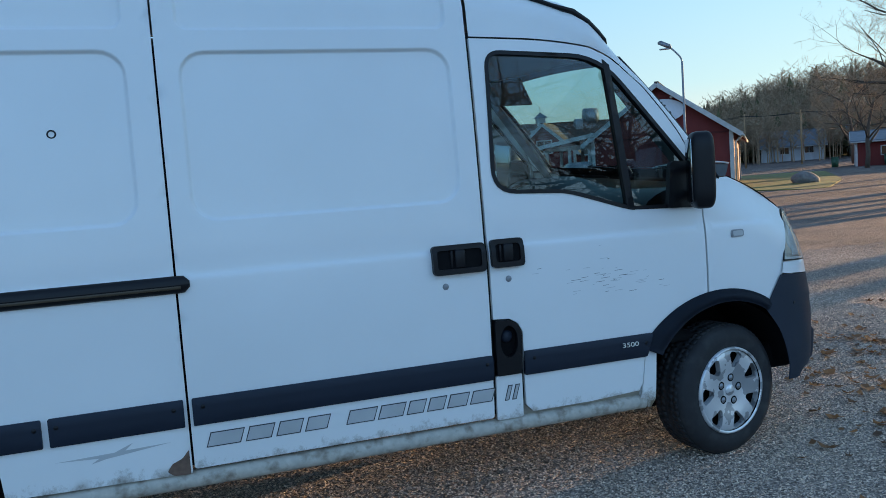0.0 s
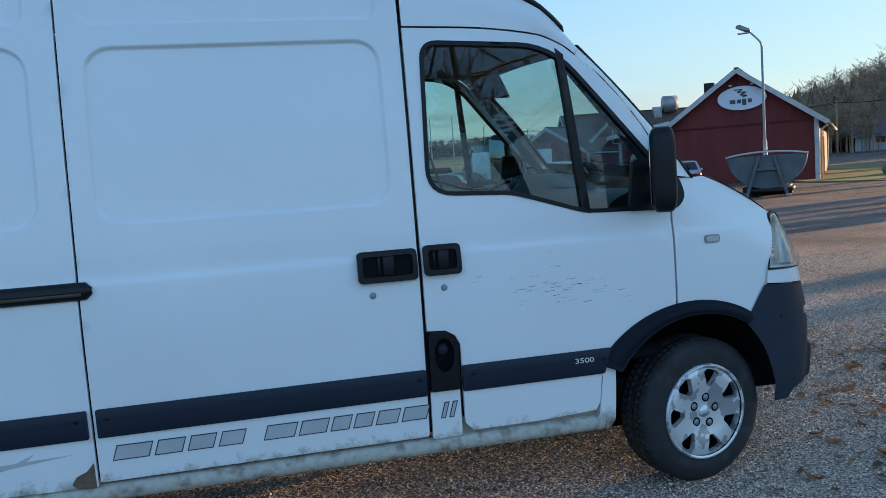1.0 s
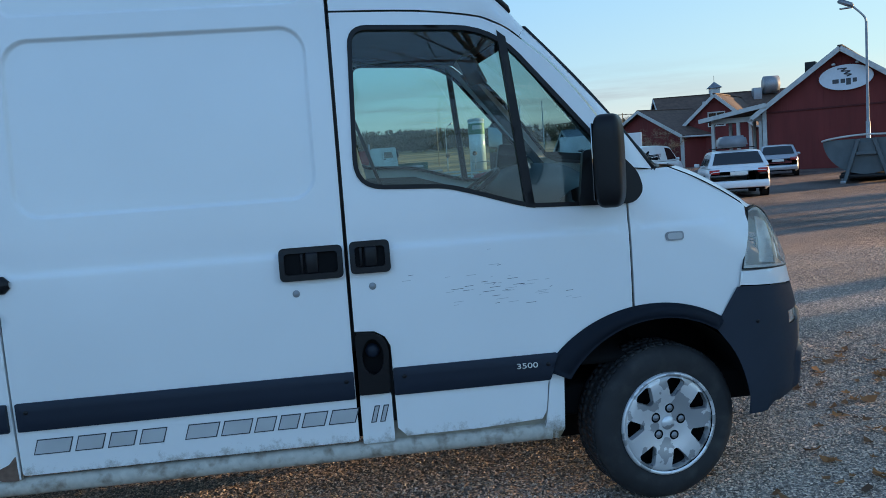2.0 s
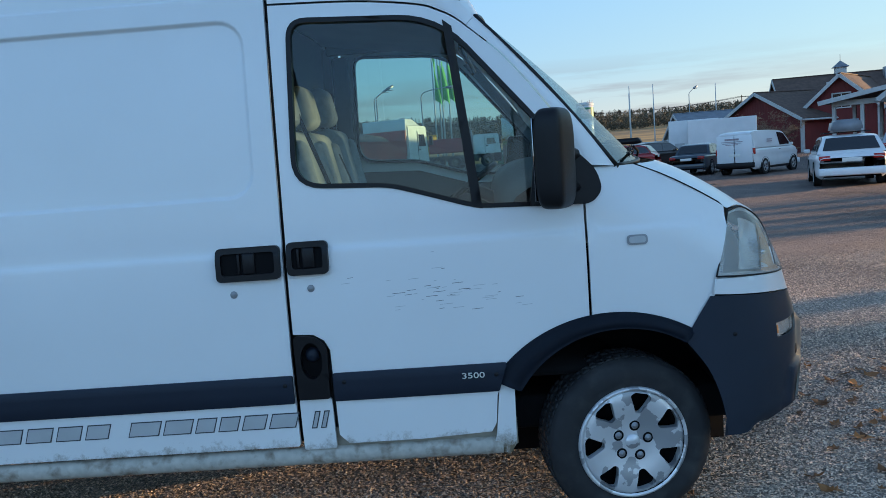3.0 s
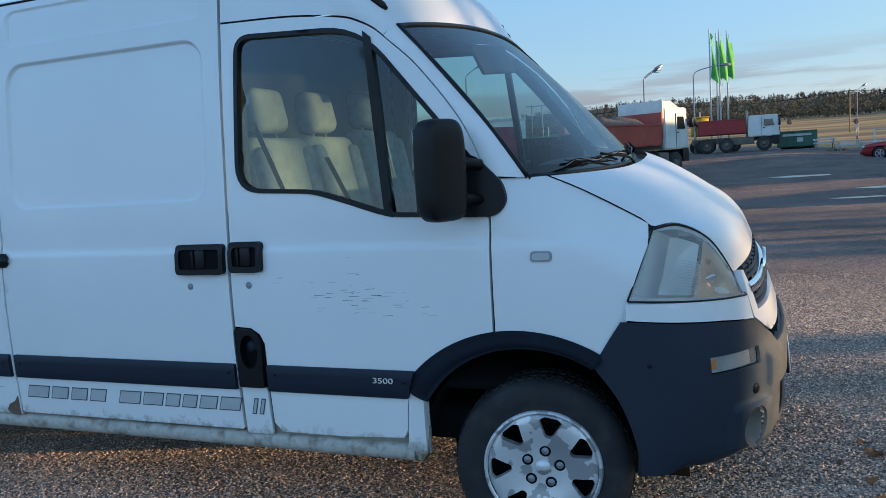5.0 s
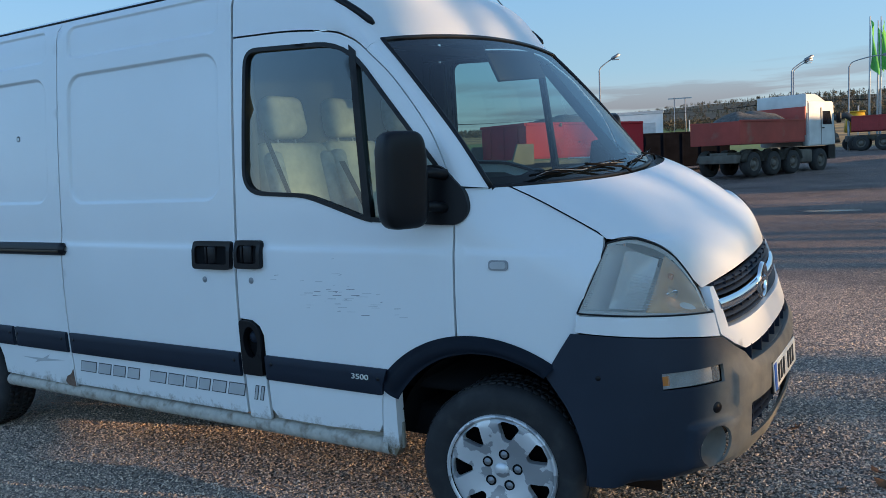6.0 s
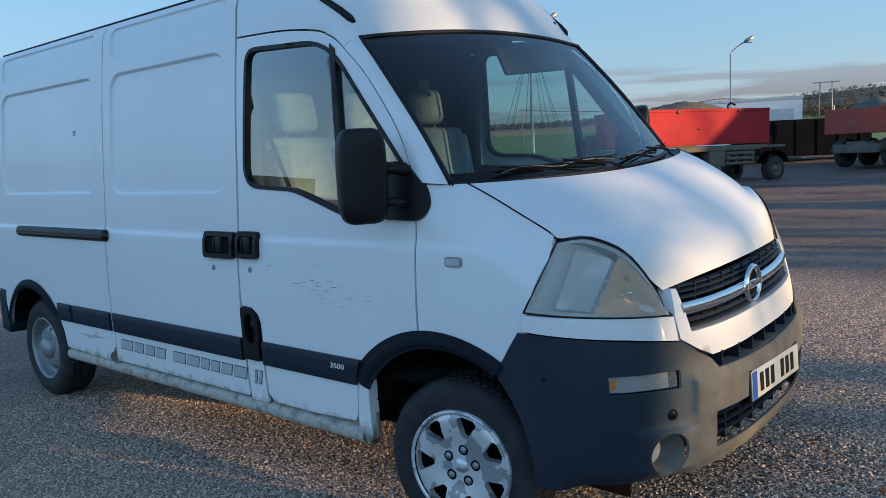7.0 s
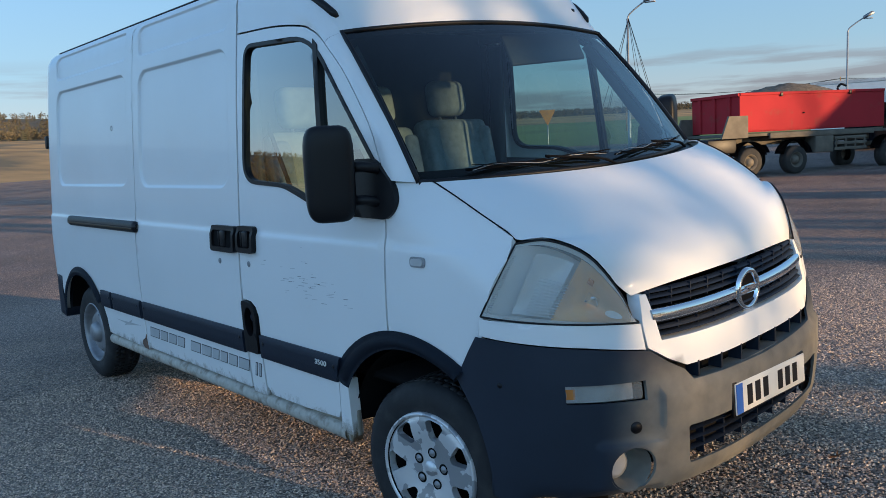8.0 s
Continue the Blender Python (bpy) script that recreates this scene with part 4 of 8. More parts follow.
rub = both_sides("rubbing_strip", lambda: strip(-2.570, -1.285), TRIM, slide, "dark grey rubbing strip")
door_strip = both_sides("rubbing_strip", lambda: strip(-1.128, -0.458, 0.034), TRIM, front_side, "dark grey rubbing strip")
both_sides("rubbing_strip", lambda: strip(-3.088, -2.602), TRIM, van)
both_sides("rubbing_strip", lambda: strip(-3.30, -3.112), TRIM, van)
for x in (-2.53, -1.315, -1.085, -0.50, -2.64, -3.06, -3.135):
    p = side(x, 0.655 if x < -0.6 else 0.648)
    part("strip_plug", lathe([(0.0, 0.002), (0.008, 0.002), (0.010, -0.004)], 12), BLACK, van).matrix_basis = Matrix.Translation(p + Vector((0, -0.0185, 0))) @ pose(0, 0, 0, 0, 0, 180)
word("load_number", "3500", 0.031, pose(-0.588, -0.9665, 0.650, 90, 0, 0) @ Matrix.Diagonal((1.45, 1, 1, 1)), PLATE, van)


def arch_trim(inner, outer):
    """A plastic arch lip between two arcs: centre x and z, radius, angles from and to."""
    def fn(u, v):
        ends = []
        for cx, cz, r, a0, a1 in (inner, outer):
            a = radians(a0 + (a1 - a0) * u)
            ends.append(Vector((cx + r * math.cos(a), 0, cz + r * math.sin(a))))
        p = ends[0].lerp(ends[1], v)
        x, z = p.x, p.z
        y = half_width(x, z) + 0.004 + 0.020 * math.sin(math.pi * min(1, v * 1.15 + 0.12)) ** 0.6
        return Vector((x, -y, z))
    bm = sheet(fn, 30, 6)
    bmesh.ops.solidify(bm, geom=bm.faces[:], thickness=0.012)
    bmesh.ops.recalc_face_normals(bm, faces=bm.faces)
    return bm


both_sides("arch_trim", lambda: arch_trim((-0.02, 0.34, 0.452, 149, 57), (-0.047, 0.275, 0.582, 143.5, 57)), TRIM, van, "dark grey wheel arch trim")
both_sides("arch_trim", lambda: arch_trim((REAR_AXLE, 0.34, 0.415, 165, 35), (REAR_AXLE, 0.34, 0.475, 165, 35)), TRIM, van, "dark grey wheel arch trim")


def liner(cx):
    bm = sheet(lambda u, v: Vector((cx - 0.02 + 0.448 * math.cos(radians(10 + 162 * u)), -0.895 + 0.42 * v, 0.34 + 0.448 * math.sin(radians(10 + 162 * u)))), 24, 3)
    box((1.0, 0.01, 0.75), (cx, -0.47, 0.55), bm=bm)
    return bm


both_sides("wheel_arch_liner", lambda: liner(0.0), DARK, van)
both_sides("wheel_arch_liner", lambda: liner(REAR_AXLE), DARK, van)


def handle(x0, x1, z0, z1, m, parent):
    """A sunk pull handle in a black frame."""
    cx, cz = (x0 + x1) / 2, (z0 + z1) / 2
    out = rounded([(x0, z0), (x1, z0), (x1, z1), (x0, z1)], 0.022)
    hole = rounded([(x0 + 0.02, z0 + 0.024), (x1 - 0.02, z0 + 0.024), (x1 - 0.02, z1 - 0.022), (x0 + 0.02, z1 - 0.022)], 0.015)
    fr = part("door_handle", panel(out, lambda x, z: side(x, z) - Vector((0, 0.024, 0)), [hole], 0.02, 0.03), m, parent, "black sunk door handle")
    part("handle_cup", panel(hole, lambda x, z: side(x, z) - Vector((0, 0.013, 0)), (), 0.04), DARK, fr)
    part("pull", box((0.050, 0.022, z1 - z0 - 0.045), (cx + 0.004, -half_width(cx, cz) - 0.012, cz), 0.008), BLACK, fr)
    part("pull_rib", box((0.012, 0.022, z1 - z0 - 0.05), (cx - 0.035, -half_width(cx, cz) - 0.010, cz), 0.005), BLACK, fr)


handle(-1.535, -1.290, 1.072, 1.200, BLACK, slide)
handle(-1.262, -1.105, 1.080, 1.206, BLACK, front_side)
for x, z in ((-1.480, 1.020), (-1.182, 1.025)):
    part("door_lock", lathe([(0.0, 0.004), (0.011, 0.004), (0.014, 0.002), (0.015, -0.004)], 18), STEEL, slide if x < -1.3 else front_side, "round key lock").matrix_basis = Matrix.Translation(side(x, z)) @ pose(0, 0, 0, 0, 0, 180)

# sliding rail
def rail_fn(u, v):
    a = 2 * math.pi * v
    x = -3.80 + 1.265 * u
    k = math.sin(math.pi * min(1, max(0, (1 - u) * 40 + 0.02, 0) if u > 0.5 else u * 40 + 0.02) / 2) ** 0.3
    return Vector((x, -(half_width(x, 1.146) + 0.006 + 0.024 * k * math.cos(a)), 1.146 + 0.035 * k * math.sin(a)))


rail = part("slide_rail", sheet(rail_fn, 60, 14), BLACK, van, "black sliding door rail with a grimy groove")
part("rail_groove", box((1.20, 0.004, 0.012), (-3.17, -half_width(-3, 1.14) - 0.030, 1.136), 0.001), surface("grimy_brown_groove", (0.05, 0.035, 0.02), 0.4), rail)

# fuel flap pod behind the front door
pod_out = rounded([(-1.266, 0.592), (-1.145, 0.592), (-1.140, 0.80), (-1.185, 0.842), (-1.266, 0.845)], [0.01, 0.01, 0.03, 0.05, 0.02])
pod = part("step_recess", panel(pod_out, lambda x, z: side(x, z) - Vector((0, 0.016, 0)), [[(-1.203 + 0.042 * math.cos(a), 0.745 + 0.072 * math.sin(a)) for a in [2 * math.pi * i / 24 for i in range(24)]]], 0.025, 0.03), BLACK, van, "black recessed fuel cap cover behind the front door")
part("recess_cup", panel([(-1.203 + 0.045 * math.cos(a), 0.745 + 0.075 * math.sin(a)) for a in [2 * math.pi * i / 24 for i in range(24)]], lambda x, z: side(x, z) + Vector((0, 0.02 - 0.0, 0)), (), 0.03), DARK, pod)
part("fuel_cap", lathe([(0.0, 0.012), (0.016, 0.010), (0.028, 0.0), (0.03, -0.02)], 20), TRIM, pod).matrix_basis = Matrix.Translation(side(-1.203, 0.765) + Vector((0, 0.012, 0))) @ pose(0, 0, 0, 0, 0, 180)

# side repeater
rep = part("side_repeater", panel(rounded([(0.022, 1.106), (0.100, 1.106), (0.100, 1.144), (0.022, 1.144)], 0.016), lambda x, z: side(x, z) - Vector((0, 0.005, 0)), (), 0.02, 0.012), STEEL, wing_right, "small clear side repeater lamp")
part("repeater_lens", panel(rounded([(0.030, 1.113), (0.092, 1.113), (0.092, 1.137), (0.030, 1.137)], 0.012), lambda x, z: side(x, z) - Vector((0, 0.009, 0)), (), 0.02, 0.006), CLEARGREY, rep)

# mark names as plain outlined bars, bolt mark and twin bars
def slab(points, lift, material, parent, name, thick=0.0012):
    return part(name, panel(points, lambda x, z: side(x, z) - Vector((0, lift, 0)), (), 0.05, thick), material, parent, smooth=False)


def lettering(x, w, parent, z0=0.480, z1=0.541):
    s = 0.020
    slab([(x, z0), (x + w, z0), (x + w + s, z1), (x + s, z1)], 0.0015, DECAL_EDGE, parent, "decal_bar")
    e = 0.0045
    slab([(x + e + 0.001, z0 + e), (x + w - e + 0.001, z0 + e), (x + w + s - e - 0.001, z1 - e), (x + s + e - 0.001, z1 - e)], 0.0027, DECAL, parent, "decal_fill")


x = -2.530
for w in (0.135, 0.105, 0.10, 0.095):
    lettering(x, w, slide)
    x += w + 0.018
x += 0.062
for w in (0.135, 0.125, 0.090, 0.090, 0.105, 0.120):
    lettering(x, w - 0.012, slide)
    x += w + 0.003
for x in (-1.232, -1.196):
    lettering(x, 0.022, van, 0.472, 0.542)
slab([(-3.08, 0.515), (-2.87, 0.520), (-2.80, 0.548), (-2.83, 0.522), (-2.66, 0.526), (-2.90, 0.500), (-2.955, 0.488), (-2.925, 0.506)], 0.0015, DECAL, van, "decal_bolt")
# bare metal where the paint has broken off at the sliding door's foot, ring mark, scratches
slab(rounded([(-2.597, 0.382), (-2.66, 0.385), (-2.685, 0.405), (-2.665, 0.435), (-2.625, 0.452), (-2.597, 0.485)], 0.008), 0.0015, RUST, van, "bare_patch")
part("ring_mark", lathe([(0.011, 0.0012), (0.016, 0.0012), (0.0175, 0.0)], 20), BLACK, van).matrix_basis = Matrix.Translation(side(-2.978, 1.755)) @ pose(0, 0, 0, 0, 0, 180)
rng = random.Random(4)
for i in range(46):
    x, z = -0.72 + rng.gauss(0, 0.17), 0.975 + rng.gauss(0, 0.045)
    w = rng.uniform(0.008, 0.05)
    slab([(x, z), (x + w, z + 0.002), (x + w, z + 0.0035), (x, z + 0.0015)], 0.0006, TRIM if rng.random() < 0.4 else DECAL, front_side, "scratch", 0.0003)

# --- door mirrors
MIRROR_AT, TURN = Vector((-0.243, -1.0817, 1.449)), Matrix.Rotation(radians(-26.6), 3, "Z")


def mirror(flip):
    f = mirrored if flip else (lambda b: b)
    base = part("mirror_base", f(panel(rounded([(-0.33, 1.278), (-0.10, 1.272), (-0.055, 1.32), (-0.075, 1.40), (-0.175, 1.50), (-0.30, 1.50)], [0.01, 0.04, 0.05, 0.06, 0.03, 0.02]), lambda x, z: Vector((x, -half_width(min(x, -0.15), z) - 0.018 + max(0, x + 0.15) * 0.12, z)), (), 0.04, 0.03)), BLACK, van, "black plastic mirror mount")
    bm = bmesh.new()

    def shell(u, v):
        a, b = 2 * math.pi * v, math.pi * (u - 0.5)
        n = 0.42
        ca, sa, cb, sb = math.cos(a), math.sin(a), math.cos(b), math.sin(b)
        p = lambda t: math.copysign(abs(t) ** n, t)
        q = TURN @ Vector((0.054 * p(cb) * p(ca), 0.090 * p(cb) * p(sa), 0.178 * p(sb)))
        return MIRROR_AT + q + Vector((0, 0, 0))
    sheet(shell, 20, 28, bm=bm)
    bmesh.ops.remove_doubles(bm, verts=bm.verts, dist=0.0005)
    body = part("mirror_housing", f(bm), BLACK, base, "large black door mirror housing")
    part("mirror_glass", f(box((0.004, 0.145, 0.29), MIRROR_AT + TURN @ Vector((-0.053, 0, 0)), 0.001, turn=TURN)), MIRROR, base)
    for z in (1.345, 1.470):
        part("mirror_arm", f(tube([(-0.15, -0.925, z - 0.01), (-0.19, -0.965, z), (-0.225, -1.03, z)], 0.021, 10)), BLACK, base)


mirror(False)
mirror(True)

# --- wheels
def tyre():
    bm = lathe([(0.215, -0.10), (0.245, -0.112), (0.29, -0.115), (0.325, -0.100), (0.341, -0.082), (0.344, -0.03), (0.345, 0.0), (0.344, 0.03), (0.341, 0.082), (0.325, 0.100), (0.30, 0.113), (0.275, 0.116), (0.245, 0.112), (0.222, 0.104), (0.213, 0.094), (0.205, 0.05)], 64)
    return bm


def tread():
    bm = bmesh.new()
    for k in range(60):
        a = 2 * math.pi * k / 60
        for h, w, sk in ((-0.060, 0.030, 0.1), (-0.028, 0.034, -0.05), (0.028, 0.034, 0.05), (0.060, 0.030, -0.1)):
            m = Matrix.Rotation(a + (0.03 if abs(h) < 0.05 else 0), 4, "Y")
            box((0.026, w, 0.005), m @ Vector((0, h, 0.344)), turn=Matrix.Rotation(a, 3, "Y") @ Matrix.Rotation(sk * 2, 3, "Z"), bm=bm)
    return bm


TYRE = TREAD = None


def wheel(cx, s, front):
    """s: -1 for the near side, whose outer face looks along -y."""
    global TYRE, TREAD
    w = new("wheel")
    w.parent = van
    w["label"] = "front wheel with a peeling silver seven-spoke trim" if front else "rear steel wheel with round vent holes"
    w.matrix_basis = pose(cx, s * (0.797 if front else 0.79), 0.334, 0, 0, (9 if front else 0) + (0 if s < 0 else 180)) @ pose(0, 0, 0, 0, 12 if front else 0, 0) @ Matrix.Diagonal((0.965, 1, 0.965, 1))
    if TYRE is None:
        t = part("tyre", tyre(), RUBBER, w, "worn black tyre")
        TYRE = t
        TREAD = part("tread", tread(), RUBBER, w)
        tagged(TREAD, kind="stuff")
    else:
        t = same_part(TYRE, Matrix(), w)
        tagged(same_part(TREAD, Matrix(), w), kind="stuff")
    part("rim", lathe([(0.222, -0.102), (0.219, -0.108), (0.212, -0.106), (0.205, -0.085), (0.195, -0.02), (0.0, -0.02)], 48), STEEL if not front else DARK, w)
    if front:
        holes = []
        for k in range(7):
            a = 2 * math.pi * k / 7 + math.pi / 2
            pts = [(0.116, -0.09), (0.186, -0.235), (0.195, -0.13), (0.196, 0.13), (0.186, 0.235), (0.116, 0.09)]
            holes.append(rounded([(r * math.cos(a + d), r * math.sin(a + d)) for r, d in pts], 0.008, 3))

        def dish(x, z):
            r = math.hypot(x, z)
            y = -0.098 - 0.016 * ease((r - 0.06) / 0.1) + 0.012 * ease((r - 0.185) / 0.03)
            return Vector((x, y, z))
        cover = part("wheel_trim", panel([(0.217 * math.cos(a), 0.217 * math.sin(a)) for a in [2 * math.pi * i / 56 for i in range(56)]], dish, holes, 0.02, 0.03), SILVER, w, "silver plastic wheel trim with peeling lacquer")
        cover.matrix_basis = Matrix.Diagonal((1.045, 1, 1.045, 1))
        trim_ring = part("trim_rim", lathe([(0.204, -0.114), (0.210, -0.120), (0.217, -0.118), (0.220, -0.104)], 56), SILVER, w)
        trim_ring.matrix_basis = Matrix.Diagonal((1.045, 1, 1.045, 1))
        nut = None
        for k in range(5):
            a = 2 * math.pi * k / 5 + 0.35
            m = pose(0.066 * math.cos(a), -0.099, 0.066 * math.sin(a), 0, 0, 180)
            if nut is None:
                nut = part("wheel_nut", lathe([(0.0, 0.007), (0.008, 0.007), (0.009, 0.002), (0.014, 0.002), (0.015, 0.0)], 14), STEEL, w)
                nut.matrix_basis = m
            else:
                same_part(nut, m)
            part("nut_hole", lathe([(0.0, 0.0012), (0.021, 0.0012), (0.0225, 0.0)], 16), DARK, w).matrix_basis = m
        part("centre_cap", lathe([(0.0, 0.008), (0.026, 0.007), (0.031, 0.0)], 24), SILVER, w).matrix_basis = pose(0, -0.099, 0, 0, 0, 180)
    else:
        def bowl(x, z):
            r = math.hypot(x, z)
            return Vector((x, -0.03 - 0.05 * ease((0.19 - r) / 0.06) + 0.03 * ease((0.075 - r) / 0.02) * 0 - 0.02 * ease((r - 0.18) / 0.03), z))
        holes = [[(0.152 * math.cos(b) + 0.019 * math.cos(a), 0.152 * math.sin(b) + 0.019 * math.sin(a)) for a in [2 * math.pi * i / 12 for i in range(12)]] for b in [2 * math.pi * k / 10 for k in range(10)]]
        part("steel_disc", panel([(0.207 * math.cos(a), 0.207 * math.sin(a)) for a in [2 * math.pi * i / 48 for i in range(48)]], bowl, holes, 0.025, 0.01), STEEL, w)
        part("hub_cap", lathe([(0.0, -0.125), (0.035, -0.123), (0.062, -0.115), (0.078, -0.095), (0.082, -0.075)], 28), STEEL, w)
    return w


for cx, front in ((0.0, True), (REAR_AXLE, False)):
    for s in (-1, 1):
        wheel(cx, s, front)

for s in (-1, 1):
    part("inner_sill", box((0.80, 0.02, 0.11), (-0.83, s * 0.893, 0.405), 0.005), surface("dirty_inner_sill", (0.30, 0.27, 0.22), 0.8, vary=0.2, scale=20), van)

# --- rear end, floor and inner shell
part("rear_bumper", panel([(REAR - 0.02, 0.44), (-4.14, 0.40), (-4.17, 0.60), (-4.14, 0.71), (REAR - 0.03, 0.735)], lambda x, z: Vector((x, -0.945 + 0.05 * max(0, (-4.25 - x) / 0.12) ** 2, z)), (), 0.05, 0.5), TRIM, van, "dark grey rear bumper corner")
part("rear_bumper", box((0.10, 1.80, 0.24), (REAR - 0.02, 0.02, 0.58), 0.03), TRIM, van)
part("rear_door", box((0.03, 1.46, 1.62), (REAR + 0.02, 0, 1.52), 0.012), PAINT, van)
for z in (0.88, 1.72):
    part("rear_hinge", box((0.06, 0.035, 0.10), (REAR - 0.03, -0.86, z), 0.01), BLACK, van)
part("tail_lamp", box((0.05, 0.10, 0.34), (REAR - 0.0, -0.85, 1.0), 0.015), surface("red_lamp", (0.35, 0.015, 0.01), 0.25), van)
part("underbody", box((5.0, 1.50, 0.14), (-1.95, 0, 0.43), 0.02), DARK, van)
part("cargo_lining", box((3.0, 0.01, 1.7), (-2.82, -0.80, 1.25)), DARK, van)
part("cargo_lining", box((3.0, 0.01, 1.7), (-2.82, 0.80, 1.25)), DARK, van)
part("door_lining", panel([(-1.27, 0.42), (-1.27, 1.36), (-0.85, 1.345), (-0.55, 1.25), (-0.14, 1.24), (-0.14, 0.9), (-0.5, 0.7), (-0.5, 0.42)], lambda x, z: Vector((x, -0.86, z)), (), 0.2, 0.01), CABIN, van)
part("door_lining", panel([(-1.27, 0.42), (-1.27, 1.36), (-0.85, 1.345), (-0.55, 1.25), (-0.14, 1.24), (-0.14, 0.9), (-0.5, 0.7), (-0.5, 0.42)], lambda x, z: Vector((x, 0.86, z)), (), 0.2, 0.01, (0, -1, 0)), CABIN, van)

# --- cab interior
part("bulkhead", box((0.02, 1.64, 1.72), (-1.38, 0, 1.27)), surface("grey_board", (0.045, 0.05, 0.055), 0.8), van)
part("cab_floor", box((1.35, 1.7, 0.03), (-0.70, 0, 0.62)), DARK, van)
part("headlining", sheet(lambda u, v: Vector((-1.36 + 0.78 * u, -0.73 + 1.46 * v, min(roof_top(-1.36 + 0.78 * u) - 0.12, 2.17 - 0.11 * u) - 0.05 * (2 * v - 1) ** 4)), 6, 12), surface("grey_headlining", (0.10, 0.105, 0.11), 0.95), van)
for s in (-1, 1):
    part("cant_rail_lining", box((0.44, 0.04, 0.09), (-1.12, s * 0.765, 2.105), 0.015), CABIN, van)
    part("b_pillar_lining", box((0.10, 0.05, 1.3), (-1.27, s * 0.822, 1.40), 0.02), CABIN, van)
    part("a_pillar_lining", sheet(lambda u, v: Vector((-0.08 - 0.46 * u + 0.05 * v, s * (0.80 - 0.055 * u), 1.37 + 0.60 * u + 0.02 * v - 0.02)), 4, 1), CABIN, van)
def dashboard(u, v):
    a = math.pi * u
    y = -0.84 + 1.68 * v
    bulge = 0.05 * math.exp(-((y - 0.42) / 0.25) ** 2)
    return Vector((-0.16 + 0.30 * math.cos(a) * (1 if u < 0.5 else 0.9), y, 1.13 + (0.25 + bulge) * math.sin(a) ** 0.6))
part("dashboard", sheet(dashboard, 14, 16), CABIN, van, "dark grey dashboard")
part("steering_wheel", lathe([(0.185 + 0.015 * math.cos(a), 0.015 * math.sin(a)) for a in [2 * math.pi * i / 10 for i in range(11)]], 36), BLACK, van).matrix_basis = pose(-0.56, 0.42, 1.30, 0, 0, -90) @ pose(0, 0, 0, -55, 0, 0)
part("steering_column", rod((-0.56, 0.42, 1.30), (-0.30, 0.42, 1.15), 0.035), BLACK, van)
part("sun_visor", box((0.02, 0.55, 0.17), (-0.52, 0.42, 1.97), 0.008, turn=Matrix.Rotation(radians(-25), 3, "Y")), CABIN, van)


def seat(y, wide, m):
    s = new("cab_seat")
    s.parent = van
    s["label"] = "beige and grey fabric cab seat"
    s.matrix_basis = pose(-1.05, y, 0.075)
    part("seat_cushion", box((0.50, wide, 0.18), (0.05, 0, 0.94), 0.05, 3), m, s)
    tilt = Matrix.Rotation(radians(-12), 3, "Y")
    part("backrest", box((0.14, wide, 0.62), (-0.20, 0, 1.27), 0.05, 3, tilt), m, s)
    part("side_bolster", box((0.17, 0.09, 0.56), (-0.18, -wide / 2 + 0.05, 1.25), 0.035, 3, tilt), SEAT_BLUE, s)
    part("side_bolster", box((0.17, 0.09, 0.56), (-0.18, wide / 2 - 0.05, 1.25), 0.035, 3, tilt), SEAT_BLUE, s)
    part("headrest", box((0.12, 0.25, 0.21), (-0.285, 0, 1.70), 0.05, 4, tilt), m, s)
    for d in (-0.06, 0.06):
        part("headrest_post", rod((-0.255, d, 1.52), (-0.28, d, 1.62), 0.008), STEEL, s)


seat(-0.52, 0.46, SEAT)
seat(-0.07, 0.44, SEAT)
seat(0.46, 0.50, SEAT_BLUE)
part("seat_belt", sheet(lambda u, v: Vector((-1.20 + 0.25 * u, -0.79 + 0.10 * u + 0.01 * v, 1.66 - 0.75 * u + 0.045 * v)), 10, 1, 0.003), BLACK, van)
part("seat_belt", sheet(lambda u, v: Vector((-1.13 + 0.16 * u, -0.36 + 0.15 * u + 0.045 * v, 1.55 - 0.5 * u)), 8, 1, 0.003), BLACK, van)

# --- wipers, antenna
for y0, y1 in ((-0.05, -0.72), (0.62, -0.02)):
    pivot = screen_base(y0) + Vector((0.03, 0, 0.0))
    tip = screen_fn(0.030, 0.5 + y1 / 1.746) + Vector((0.02, 0, 0.015))
    mid = screen_fn(0.06, 0.5 + (y0 + y1) / 2 / 1.746) + Vector((0.02, 0, 0.02))
    wiper = part("wiper_arm", tube(smooth_line([pivot, pivot.lerp(mid, 0.3) + Vector((0.01, 0, 0.015)), mid], 5), 0.0055, 6), DARK, van, "black windscreen wiper")
    a, b = tip, screen_fn(0.05, 0.5 + (y0 - 0.02) / 1.746) + Vector((0.02, 0, 0.012))
    part("wiper_blade", tube([a.lerp(b, i / 6) for i in range(7)], 0.005, 6), DARK, wiper)
    rng = random.Random(int(100 * y0) + 7)
    for k in range(4):
        pts = [a.lerp(b, i / 6) + Vector((0.008 + rng.uniform(0, 0.012), rng.uniform(-0.02, 0.02), rng.uniform(-0.004, 0.018))) for i in range(7)]
        part("loose_wire", tube(smooth_line(pts, 3), 0.0018, 4), DARK if k else STEEL, wiper)
ant_foot = screen_top(0.68) + Vector((-0.10, 0, 0.108))
antenna = part("antenna_foot", box((0.07, 0.035, 0.035), ant_foot, 0.012), BLACK, van)
part("antenna_rod", rod(ant_foot, ant_foot + Vector((-0.36, 0.0, 0.42)), 0.0035, 0.002, 6), BLACK, antenna)

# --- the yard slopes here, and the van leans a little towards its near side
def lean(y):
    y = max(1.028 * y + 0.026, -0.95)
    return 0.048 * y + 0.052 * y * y


